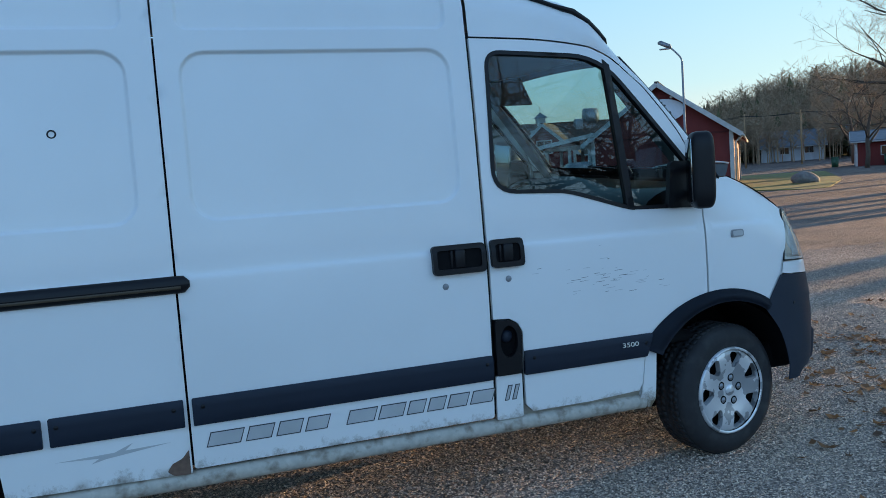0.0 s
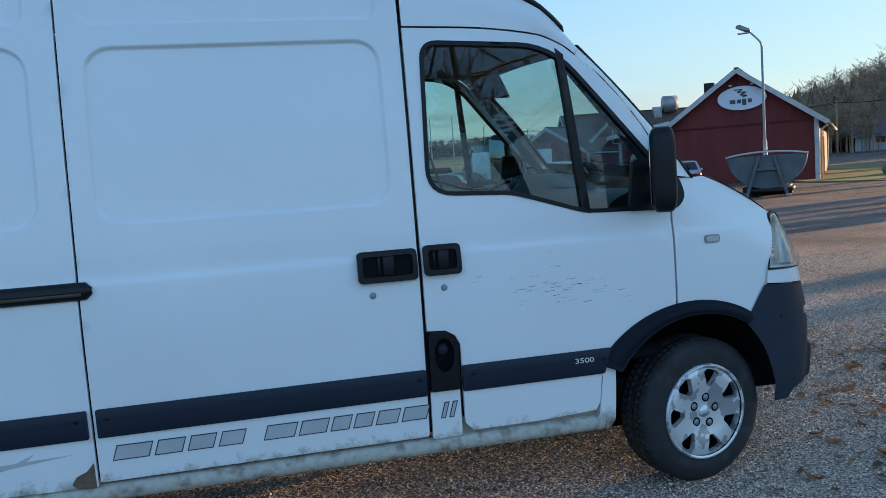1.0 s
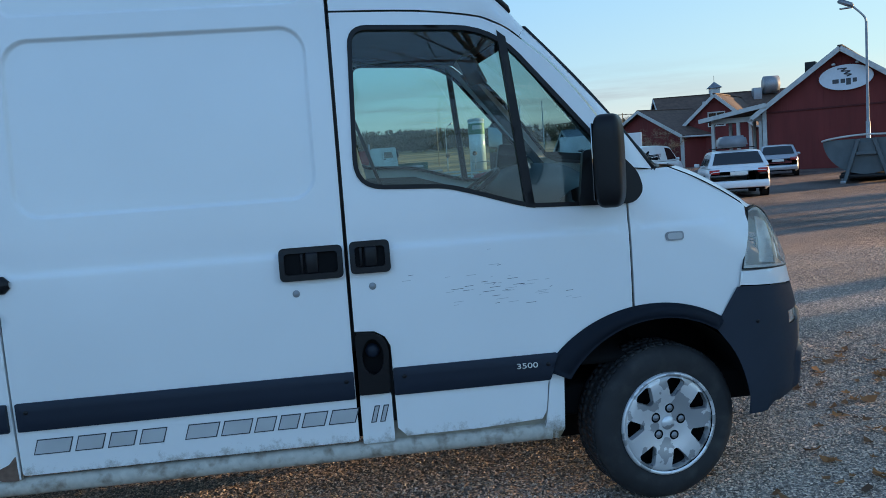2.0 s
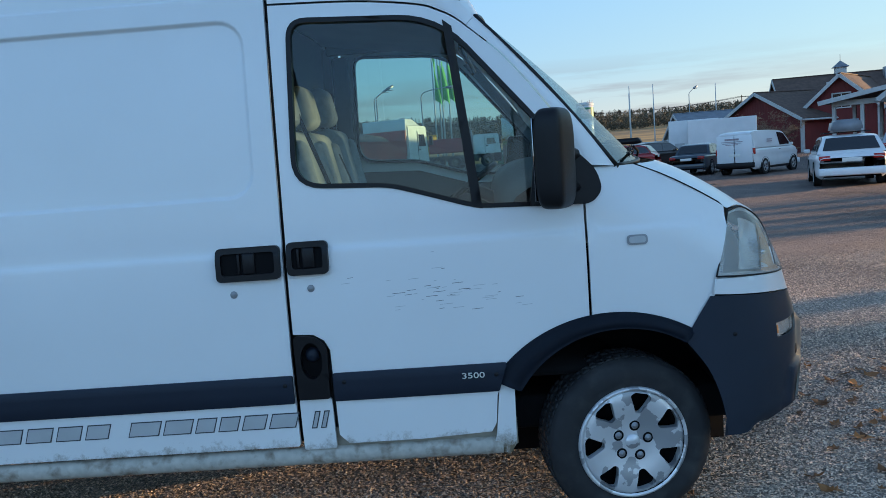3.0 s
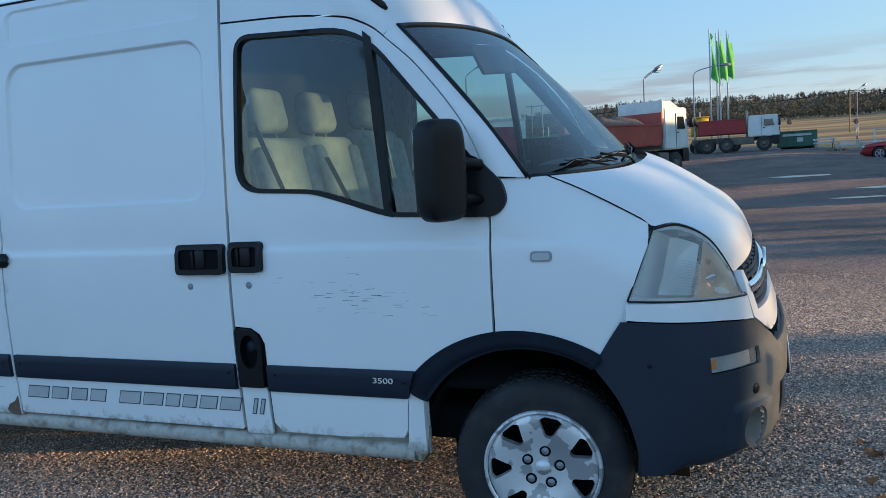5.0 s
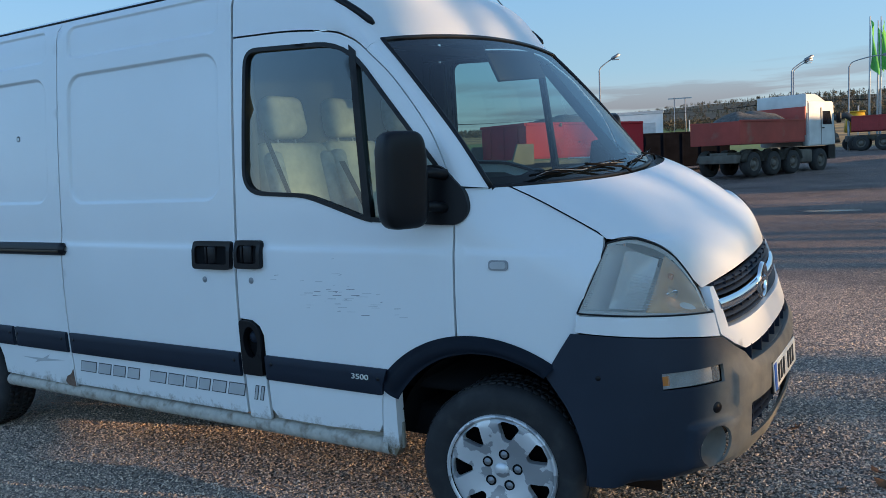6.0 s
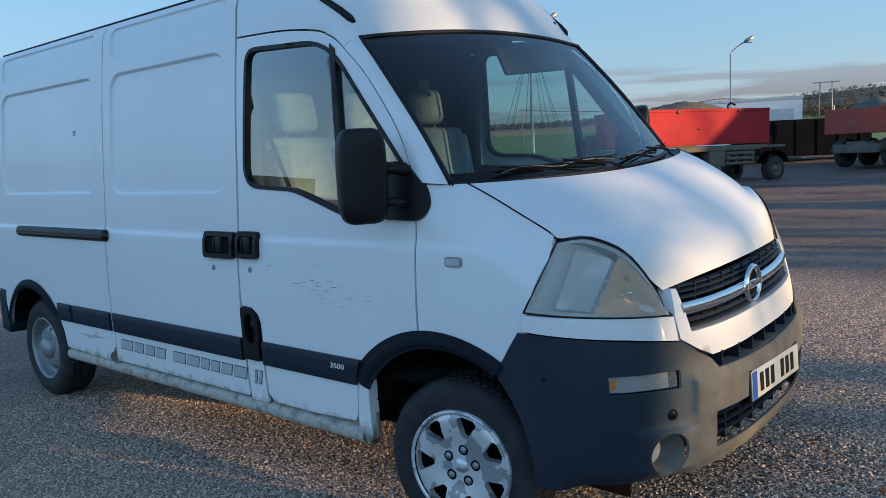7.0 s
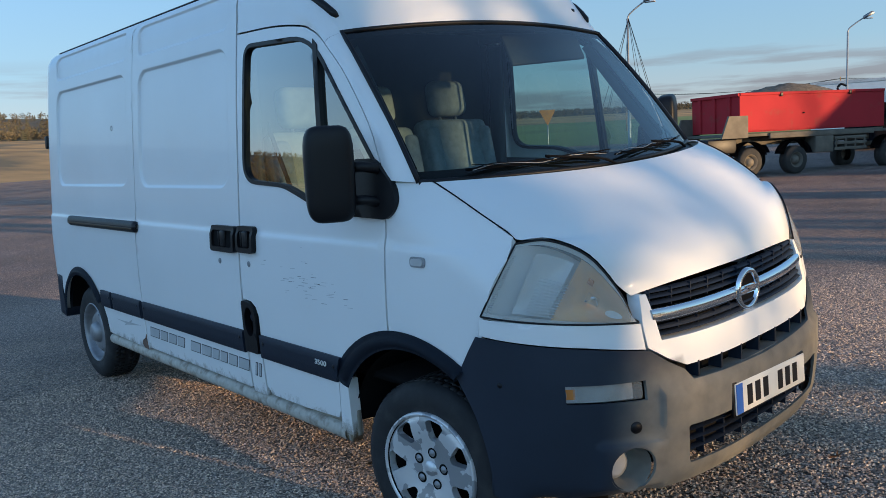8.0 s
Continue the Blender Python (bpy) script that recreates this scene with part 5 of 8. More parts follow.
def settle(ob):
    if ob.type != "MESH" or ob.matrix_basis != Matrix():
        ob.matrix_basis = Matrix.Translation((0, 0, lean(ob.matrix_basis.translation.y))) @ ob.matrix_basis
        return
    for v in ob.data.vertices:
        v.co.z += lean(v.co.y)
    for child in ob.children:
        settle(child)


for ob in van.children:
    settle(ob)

# ---------------------------------------------------------------- ground
def ground_z(x, y):
    """The yard is level round the van, rises a little beyond it, and the fields climb towards the woods."""
    d = math.hypot(x, y)
    far = table(d, (0, 80, 130, 450, 1200, 3000), (0, 0.0, 1.4, 15, 42, 60))
    near = table(y, (20, 33, 43, 50, 62, 90, 140), (0, 0.27, 0.75, 0.95, 1.0, 1.1, 0.3))
    w = 1 - 0.68 * ease((x - 2) / 7) if x > 2 else 1 - 0.4 * ease((-12 - x) / 12)
    return max(0.0, far) + max(0.0, near) * w + (table(y, (-0.3, 0.0, 0.8, 2.0, 8.0, 16.0), (0, 0.005, 0.068, 0.10, 0.06, 0.0)) if -0.3 < y < 16 and d < 40 else 0.0)


def asphalt():
    """Worn asphalt: stones of a centimetre, light and dark, set in black binder, with broad patches and stains."""
    m = surface("asphalt", (0.345, 0.270, 0.228), 0.8, vary=0.40, scale=0.35, spec=0.15, other=(0.41, 0.312, 0.245), other_cut=(0.48, 0.66), other_scale=0.9)
    n, l = m.node_tree.nodes, m.node_tree.links
    b = n["Principled BSDF"]
    co = n.new("ShaderNodeTexCoord")
    v = n.new("ShaderNodeTexVoronoi")
    v.inputs["Scale"].default_value = 118
    l.new(co.outputs["Object"], v.inputs["Vector"])
    # every stone has its own tilt, so that a low sun catches some and misses others
    flat = n.new("ShaderNodeNewGeometry")
    tilt, lean_way, unit = (n.new("ShaderNodeVectorMath") for k in range(3))
    tilt.operation, lean_way.operation, unit.operation = "SUBTRACT", "MULTIPLY_ADD", "NORMALIZE"
    l.new(v.outputs["Color"], tilt.inputs[0])
    tilt.inputs[1].default_value = (0.5, 0.5, 0.5)
    l.new(tilt.outputs["Vector"], lean_way.inputs[0])
    lean_way.inputs[1].default_value = (2.3, 2.3, 0.5)
    l.new(flat.outputs["Normal"], lean_way.inputs[2])
    l.new(lean_way.outputs["Vector"], unit.inputs[0])
    l.new(unit.outputs["Vector"], b.inputs["Normal"])
    old = b.inputs["Base Color"].links[0].from_socket
    stone = n.new("ShaderNodeValToRGB")
    e = stone.color_ramp.elements
    e[0].position, e[0].color = 0.0, (0.36, 0.36, 0.36, 1)
    e[1].position, e[1].color = 0.55, (0.80, 0.79, 0.78, 1)
    e.new(0.78).color = (1.4, 1.4, 1.4, 1)
    e.new(1.0).color = (2.7, 2.6, 2.5, 1)
    pick = n.new("ShaderNodeSeparateColor")
    l.new(v.outputs["Color"], pick.inputs["Color"])
    l.new(pick.outputs["Red"], stone.inputs["Fac"])
    mx = n.new("ShaderNodeVectorMath")
    mx.operation = "MULTIPLY"
    l.new(old, mx.inputs[0])
    l.new(stone.outputs["Color"], mx.inputs[1])
    # colour falls to about half with distance from the van, along a ragged edge
    reach, fray, wobble, bare, tone = (n.new(k) for k in ("ShaderNodeVectorMath", "ShaderNodeTexNoise", "ShaderNodeMath", "ShaderNodeMapRange", "ShaderNodeMix"))
    reach.operation, wobble.operation = "LENGTH", "MULTIPLY_ADD"
    l.new(co.outputs["Object"], reach.inputs[0])
    l.new(co.outputs["Object"], fray.inputs["Vector"])
    fray.inputs["Scale"].default_value, fray.inputs["Detail"].default_value = 0.45, 5
    l.new(fray.outputs["Fac"], wobble.inputs[0])
    wobble.inputs[1].default_value = 7.0
    l.new(reach.outputs["Value"], wobble.inputs[2])
    bare.inputs["From Min"].default_value, bare.inputs["From Max"].default_value = 6.5, 13.0
    l.new(wobble.outputs[0], bare.inputs["Value"])
    tone.data_type = "RGBA"
    l.new(bare.outputs["Result"], tone.inputs["Factor"])
    tone.inputs["A"].default_value, tone.inputs["B"].default_value = (1, 1, 1, 1), (0.50, 0.50, 0.54, 1)
    cover = n.new("ShaderNodeVectorMath")
    cover.operation = "MULTIPLY"
    l.new(mx.outputs["Vector"], cover.inputs[0])
    l.new(tone.outputs["Result"], cover.inputs[1])
    l.new(cover.outputs["Vector"], b.inputs["Base Color"])
    r = n.new("ShaderNodeMapRange")
    r.inputs["To Min"].default_value, r.inputs["To Max"].default_value = 0.45, 0.85
    l.new(v.outputs["Color"], r.inputs["Value"])
    l.new(r.outputs["Result"], b.inputs["Roughness"])
    return m


ASPHALT = asphalt()
STUBBLE = surface("stubble_field", (0.44, 0.245, 0.085), 0.95, vary=0.35, scale=0.03, other=(0.16, 0.11, 0.05), other_cut=(0.47, 0.60), other_scale=0.014, stretch=(1, 4, 1), grain=0.5, grain_scale=3)
MEADOW = surface("green_field", (0.13, 0.19, 0.045), 0.95, vary=0.3, scale=0.03, other=(0.17, 0.15, 0.06), other_cut=(0.55, 0.7), other_scale=0.015)
VERGE = surface("wintry_grass", (0.17, 0.17, 0.045), 0.95, vary=0.4, scale=1.5, grain=0.8, grain_scale=25, other=(0.16, 0.13, 0.06), other_cut=(0.45, 0.65), other_scale=0.6)


def ground_kind(x, y):
    d, a = math.hypot(x, y), math.degrees(math.atan2(y, x))
    if a > 108 or a < -60:
        edge = 92
        kind = 1 if a < 0 or a > 150 or d > 260 else 2
    elif a > 62:
        edge, kind = 84, (1 if a < 100 else 2)
    else:
        edge, kind = 125, 3
    return kind if d > edge else 0


def ground_mesh():
    bm = bmesh.new()
    radii = [0.0, 1.5, 3, 4.5, 6, 9, 12, 18, 24, 30, 36, 42, 48, 54, 60, 68, 76, 84, 92, 104, 116, 125, 140, 165, 200, 260, 330, 420, 550, 750, 1100, 1700, 3000]
    n = 120
    rings = [[bm.verts.new((0, 0, 0))]]
    for r in radii[1:]:
        rings.append([bm.verts.new((r * math.cos(2 * math.pi * k / n), r * math.sin(2 * math.pi * k / n), ground_z(r * math.cos(2 * math.pi * k / n), r * math.sin(2 * math.pi * k / n)))) for k in range(n)])
    for k in range(n):
        bm.faces.new((rings[0][0], rings[1][k], rings[1][(k + 1) % n]))
    for a, b in zip(rings[1:], rings[2:]):
        for k in range(n):
            bm.faces.new((a[k], b[k], b[(k + 1) % n], a[(k + 1) % n]))
    for f in bm.faces:
        c = f.calc_center_median()
        f.material_index = ground_kind(c.x, c.y)
    return bm


ground = part("ground", ground_mesh(), ASPHALT)
for m in (STUBBLE, MEADOW, VERGE):
    ground.data.materials.append(m)
tagged(ground, "worn grey asphalt yard that runs out into wintry fields", "ground", kind="structure")


def stand(x, y, yaw=0.0, dz=0.0):
    """A pose on the ground."""
    return pose(x, y, ground_z(x, y) + dz, 0, 0, yaw)


# grass island with a kerbless edge and a boulder
island = part("grass_island", panel(rounded([(26, 25), (36, 34), (52, 52), (46, 56), (36, 46), (24, 31)], 3.0), lambda x, y: Vector((x, y, ground_z(x, y) + 0.05 + 0.05 * noise.noise((x * 0.4, y * 0.4, 0)))), (), 1.2, 0.12, (0, 0, -1)), VERGE)
tagged(island, "frosty grass island between the roads", "grass", kind="structure")
stone = bmesh.new()
bmesh.ops.create_icosphere(stone, subdivisions=3, radius=0.75)
for v in stone.verts:
    v.co *= 1 + 0.25 * noise.noise(v.co * 1.3)
    v.co.z = v.co.z * 0.62 + 0.25
boulder = part("boulder", stone, surface("grey_granite", (0.20, 0.19, 0.18), 0.85, vary=0.3, scale=4, grain=0.5, grain_scale=30))
boulder.matrix_basis = stand(31.5, 32.2)
tagged(boulder, "rounded grey granite boulder on the grass island", "boulder")


def leaf_litter(name, spots, count, seed):
    """Curled fallen leaves scattered round spots."""
    r = random.Random(seed)
    bm = bmesh.new()
    for i in range(count):
        sx, sy, spread = spots[i % len(spots)]
        c = Vector((sx + r.gauss(0, spread), sy + r.gauss(0, spread * 0.7), 0))
        c.z = ground_z(c.x, c.y) + 0.012
        s, a = r.uniform(0.025, 0.06), r.uniform(0, 6.28)
        curl = r.uniform(0.1, 0.6)
        pts = [(-1, 0, curl), (-0.35, 0.5, 0.1), (0.2, 0.42, 0.05), (0.55, 0.62, 0.25), (0.6, 0.12, 0.05), (1.1, 0, curl * 0.8), (0.6, -0.12, 0.05), (0.55, -0.62, 0.3), (0.2, -0.42, 0.05), (-0.35, -0.5, 0.1)]
        tilt = Matrix.Rotation(a, 3, "Z") @ Matrix.Rotation(r.uniform(-0.4, 0.4), 3, "X")
        ring = [bm.verts.new(c + tilt @ (Vector(p) * s)) for p in pts]
        mid = bm.verts.new(c)
        for j in range(10):
            bm.faces.new((mid, ring[j], ring[(j + 1) % 10]))
    m = bpy.data.materials.new("brown_leaf")
    m.use_nodes = True
    n, l = m.node_tree.nodes, m.node_tree.links
    g = n.new("ShaderNodeNewGeometry")
    ramp = n.new("ShaderNodeValToRGB")
    ramp.color_ramp.elements[0].color, ramp.color_ramp.elements[1].color = (0.10, 0.045, 0.02, 1), (0.42, 0.17, 0.05, 1)
    l.new(g.outputs["Random Per Island"], ramp.inputs["Fac"])
    l.new(ramp.outputs["Color"], n["Principled BSDF"].inputs["Base Color"])
    n["Principled BSDF"].inputs["Roughness"].default_value = 0.8
    ob = part(name, bm, m, smooth=False)
    tagged(ob, "dry brown maple leaves scattered on the asphalt", "leaves", kind="stuff")


leaf_litter("fallen_leaves", [(1.9, 0.55, 0.35), (2.4, 0.35, 0.30), (1.5, -0.2, 0.35), (2.1, 0.1, 0.4), (1.0, -1.0, 0.35), (1.9, -1.1, 0.5), (3.0, 0.9, 0.6), (0.6, -1.7, 0.4)], 240, 3)


def grit(name, label, count, x0, x1, y0, y1, size, seed):
    """Stones that stand out of the worn asphalt: low three-sided points, joined into one mesh."""
    rng = np.random.default_rng(seed)
    px, py = rng.uniform(x0, x1, count), rng.uniform(y0, y1, count)
    pz = np.array([ground_z(x, y) if y > -0.3 else 0.0 for x, y in zip(px, py)]) - 0.001
    r, a = rng.uniform(size[0], size[1], count), rng.uniform(0, 6.28, count)
    v = np.empty((count, 4, 3))
    for k in range(3):
        t = a + k * 2.094 + rng.uniform(-0.3, 0.3, count)
        v[:, k] = np.stack([px + r * np.cos(t), py + r * np.sin(t), pz], 1)
    v[:, 3] = np.stack([px + r * rng.uniform(-0.4, 0.4, count), py + r * rng.uniform(-0.4, 0.4, count), pz + r * rng.uniform(0.4, 1.05, count)], 1)
    base = np.arange(count)[:, None, None] * 4
    f = (base + np.array([[0, 1, 3], [1, 2, 3], [2, 0, 3]])[None]).reshape(-1, 3)
    me = bpy.data.meshes.new(name)
    me.from_pydata(v.reshape(-1, 3).tolist(), [], f.tolist())
    me.materials.append(GRIT)
    return tagged(new(name, me), label, "gravel", kind="stuff")


def grit_stone():
    m = bpy.data.materials.new("grit_stone")
    m.use_nodes = True
    n, l = m.node_tree.nodes, m.node_tree.links
    g = n.new("ShaderNodeNewGeometry")
    ramp = n.new("ShaderNodeValToRGB")
    e = ramp.color_ramp.elements
    e[0].color, e[1].color = (0.17, 0.130, 0.105, 1), (0.85, 0.66, 0.50, 1)
    e.new(0.6).color = (0.50, 0.375, 0.29, 1)
    l.new(g.outputs["Random Per Island"], ramp.inputs["Fac"])
    l.new(ramp.outputs["Color"], n["Principled BSDF"].inputs["Base Color"])
    n["Principled BSDF"].inputs["Roughness"].default_value = 0.6
    return m


GRIT = grit_stone()
WET = surface("puddle_water", (0.040, 0.036, 0.034), 0.20, vary=0.2, scale=2, spec=0.35)


def puddle(x, y, w, h, turn, seed):
    """A thin sheet of standing water with a ragged edge."""
    r = random.Random(seed)
    ring = [(0.5 * w * math.cos(a) * r.uniform(0.75, 1.15), 0.5 * h * math.sin(a) * r.uniform(0.7, 1.15)) for a in [2 * math.pi * k / 16 for k in range(16)]]
    ring = rounded(ring, 0.25 * h, 3)
    c, q = math.cos(radians(turn)), math.sin(radians(turn))
    ob = part("puddle", panel([(x + px * c - py * q, y + px * q + py * c) for px, py in ring], lambda a, b: Vector((a, b, ground_z(a, b) + 0.012)), (), max(0.12, h / 4), 0.02, (0, 0, -1)), WET)
    tagged(ob, "shallow puddle on the worn asphalt mirroring the sky", "puddle", "puddles")


for k, (x, y, w, h) in enumerate(((4.3, 22.1, 2.2, 0.8), (5.2, 25.6, 1.6, 0.9), (7.6, 24.6, 1.2, 0.7), (3.1, 18.4, 1.6, 0.6), (-3.4, 19.8, 2.4, 0.9), (-0.6, 16.5, 1.5, 0.6), (-8.6, 3.1, 1.7, 0.5), (-12.0, 5.2, 2.6, 0.9), (2.0, 29.0, 2.5, 1.2))):
    puddle(x, y, w, h, 16, 40 + k)
grit("asphalt_grit", "coarse stones standing out of the worn asphalt", 150000, -3.6, 3.4, -2.7, 1.8, (0.004, 0.010), 5)
grit("asphalt_grit", "coarse stones standing out of the worn asphalt further out", 40000, -1.0, 9.0, 1.8, 5.5, (0.005, 0.010), 6)

# ---------------------------------------------------------------- trees
BARK = surface("bark", (0.10, 0.075, 0.055), 0.9, vary=0.35, scale=8, grain=0.5, grain_scale=40)
TWIG = surface("bare_twigs", (0.32, 0.22, 0.14), 0.9, vary=0.3, scale=2)
NEEDLE = surface("conifer_needles", (0.10, 0.095, 0.045), 0.9, vary=0.45, scale=0.6, spread=0.3)


def branch_lines(seed, height, levels, spread, kids, clear=0.28):
    """Tapering bent limbs: lists of points and radii, by level."""
    r = random.Random(seed)
    out = []

    def grow(p, d, length, radius, level):
        pts, rad = [p.copy()], [radius]
        k = 5 if level < 2 else 3
        for i in range(k):
            d = (d + Vector((r.gauss(0, 0.12), r.gauss(0, 0.12), r.gauss(0.03, 0.08)))).normalized()
            p = p + d * length / k
            pts.append(p.copy())
            rad.append(radius * (1 - 0.62 * (i + 1) / k))
        out.append((level, pts, rad))
        if level == levels:
            return
        for i in range(kids[level]):
            t = r.uniform(0.35, 1.0) if level else r.uniform(clear, 1.0)
            i0 = min(int(t * k), k - 1)
            q = pts[i0].lerp(pts[i0 + 1], t * k - i0)
            side = Vector((r.gauss(0, 1), r.gauss(0, 1), r.gauss(0, 0.5))).normalized()
            nd = (d * (1 - spread) + side * spread + Vector((0, 0, 0.12))).normalized()
            grow(q, nd, length * r.uniform(0.42, 0.68), max(rad[i0] * 0.55, 0.006), level + 1)
    grow(Vector((0, 0, -0.1)), Vector((0, 0, 1)), height * 0.62, height * 0.022, 0)
    return out


def limbs(lines, keep, sides):
    bm = bmesh.new()
    for level, pts, rad in lines:
        if level in keep:
            tube(pts, rad, sides if level else sides + 4, bm)
    return bm


def bare_tree(seed, height, levels=4, spread=0.62, kids=(9, 6, 5, 4), clear=0.28):
    lines = branch_lines(seed, height, levels, spread, kids, clear)
    return limbs(lines, (0, 1), 6), limbs(lines, (2,), 4), limbs(lines, tuple(range(3, levels + 1)), 3)


def plant(name, seed, height, m, label, levels=4, kids=(9, 6, 5, 4), spread=0.62, clear=0.28):
    trunk, limb, twigs = bare_tree(seed, height, levels, spread, kids, clear)
    t = thing(name, label, "tree", m)
    part("trunk", trunk, BARK, t)
    part("branching", limb, BARK, t)
    part("crown", twigs, TWIG, t)
    return t


big = plant("bare_tree", 11, 13.0, stand(35.5, 26.5), "large bare deciduous tree beside the road", 5, (9, 6, 4, 3, 3))
round_trees = [(62, 47, 1.0, 130), (57, 52, 0.8, 200), (70, 66, 0.9, 20)]
for x, y, s, a in round_trees:
    copy_thing(big, stand(x, y, a) @ Matrix.Scale(s, 4))
# bare trees on the side that the windows mirror; sunward copies add shade later
reflected = plant("bare_tree", 5, 11.0, stand(4.2, -13.0), "bare spreading tree out of direct view near the parking place", 4, (10, 7, 5, 3), 0.7)
copy_thing(reflected, stand(9.5, -18.0, 120))
copy_thing(reflected, stand(15.0, -23.0, 60))


def conifer(seed, height, rows=9):
    """A spruce of drooping whorls as points and triangles."""
    r = random.Random(seed)
    v, f = [], []
    for i in range(rows):
        z = height * (0.10 + 0.86 * i / rows)
        rad = height * 0.30 * (1 - i / rows) ** 0.85 * r.uniform(0.8, 1.2) + 0.15
        n = 9
        top = len(v)
        v.append((0, 0, z + height * 0.15))
        ring = []
        for k in range(n * 2):
            a = math.pi * k / n + r.uniform(-0.12, 0.12)
            q = rad * (r.uniform(0.8, 1.15) if k % 2 == 0 else 0.45)
            ring.append(len(v))
            v.append((q * math.cos(a), q * math.sin(a), z - (0.06 * height * q / rad if k % 2 == 0 else 0)))
        for k in range(n * 2):
            f.append((top, ring[k], ring[(k + 1) % (n * 2)]))
    return np.array(v), np.array(f)


def thicket(seed, height):
    """A bare broadleaf tree far off: trunk and fine upward twigs as thin slivers."""
    r = random.Random(seed)
    v, f = [], []

    def sliver(a, b, w):
        d = (b - a).normalized()
        s = d.cross(Vector((r.gauss(0, 1), r.gauss(0, 1), r.gauss(0, 1)))).normalized() * w
        t = d.cross(s).normalized() * w
        k = len(v)
        v.extend([tuple(a + s), tuple(a - s * 0.5 + t), tuple(a - s * 0.5 - t), tuple(b)])
        f.extend([(k, k + 1, k + 3), (k + 1, k + 2, k + 3), (k + 2, k, k + 3)])
    sliver(Vector((0, 0, -0.5)), Vector((r.uniform(-.5, .5), r.uniform(-.5, .5), height)), height * 0.016)
    for i in range(26):
        z = height * r.uniform(0.25, 0.92)
        a = Vector((0, 0, z))
        ang, ln = r.uniform(0, 6.28), height * r.uniform(0.16, 0.30) * (1.2 - 0.6 * z / height)
        b = a + Vector((math.cos(ang) * ln, math.sin(ang) * ln, ln * r.uniform(0.4, 1.1)))
        sliver(a, b, height * 0.006)
        for j in range(7):
            c = a.lerp(b, r.uniform(0.25, 1.0))
            e = c + Vector((r.gauss(0, 1), r.gauss(0, 1), abs(r.gauss(0.5, 0.8)))).normalized() * ln * r.uniform(0.25, 0.55)
            sliver(c, e, height * 0.0045)
    return np.array(v), np.array(f)


def woods(name, kinds, spots, material, label):
    """Many trees joined into one mesh; spots: x, y, scale, turn."""
    vs, fs, k = [], [], 0
    for i, (x, y, s, a) in enumerate(spots):
        v, f = kinds[i % len(kinds)]
        c, q = math.cos(a), math.sin(a)
        w = np.stack([(v[:, 0] * c - v[:, 1] * q) * s + x, (v[:, 0] * q + v[:, 1] * c) * s + y, v[:, 2] * s + ground_z(x, y) + hill(x, y)], 1)
        vs.append(w)
        fs.append(f + k)
        k += len(v)
    me = bpy.data.meshes.new(name)
    me.from_pydata(np.concatenate(vs).tolist(), [], np.concatenate(fs).tolist())
    me.materials.append(material)
    return tagged(new(name, me), label, "woods", kind="stuff")


def hill(x, y):
    """Wooded hills that rise out of the fields, by bearing."""
    d, a = math.hypot(x, y), math.degrees(math.atan2(y, x)) % 360
    h = table(a, (0, 36, 42, 47, 51, 54, 60, 78, 88, 95, 104, 112, 122, 130, 140, 160, 180, 220, 300, 360), (2, 2, 14, 13.5, 9, 4, 4, 4, 7, 9, 9, 3, 0.5, 0.5, 2, 8, 12, 12, 4, 2))
    if a < 60:
        return h * 0.58 * ease((d - 118) / 36) * (1 - ease((d - 172) / 40))
    return h * 1.6 * ease((d - 430) / 330)


r = random.Random(21)
near_spots, far_con, far_bare = [], [], []
for i in range(420):
    a, d = radians(r.uniform(39, 55.5)), r.uniform(122, 160)
    near_spots.append((d * math.cos(a), d * math.sin(a), r.uniform(0.34, 0.60), r.uniform(0, 6)))
for i in range(11000):
    a = radians(r.uniform(50, 215))
    d = 400 + 360 * r.random() ** 1.5
    (far_con if r.random() < 0.33 else far_bare).append((d * math.cos(a), d * math.sin(a), r.uniform(0.22, 0.42) * (1 if a < 1.75 or a > 2.6 else 0.6), r.uniform(0, 6)))
for i in range(1500):
    a, d = radians(r.uniform(60, 112)), r.uniform(300, 400)
    far_bare.append((d * math.cos(a), d * math.sin(a), r.uniform(0.16, 0.34), r.uniform(0, 6)))
con = [conifer(s, 12.5, 13) for s in range(5)]
thin = [thicket(s, 13.0) for s in range(5)]
woods("spruce_wood", con, [s for i, s in enumerate(near_spots) if i % 5 < 1], NEEDLE, "dark spruces on the wooded hill above the road")
woods("leafless_wood", thin, [s for i, s in enumerate(near_spots) if i % 5 >= 1] + [(x * 0.93, y * 0.93, s * 0.9, a) for x, y, s, a in near_spots], TWIG, "brown leafless birches and oaks on the wooded hill")
FARBROWN = surface("far_brown_wood", (0.082, 0.070, 0.046), 0.95, vary=0.35, scale=0.05)
FARGREEN = surface("far_green_wood", (0.066, 0.066, 0.042), 0.95, vary=0.4, scale=0.05)
woods("far_conifers", [conifer(s, 14.0, 5) for s in range(4)], far_con, FARGREEN, "distant dark spruce forest along the horizon")


def clump(seed, h):
    """A far leafless crown: a ragged mass of slivers."""
    rr = random.Random(seed)
    v, f = [], []
    for i in range(60):
        d = Vector((rr.gauss(0, 1), rr.gauss(0, 1), rr.gauss(0, 1))).normalized() * rr.random() ** 0.4
        p = Vector((d.x * h * 0.42, d.y * h * 0.42, h * 0.5 + d.z * h * 0.5))
        k = len(v)
        for j in range(3):
            v.append(tuple(p + Vector((rr.gauss(0, 1), rr.gauss(0, 1), rr.gauss(0, 1))) * h * 0.075))
        f.append((k, k + 1, k + 2))
    return np.array(v), np.array(f)


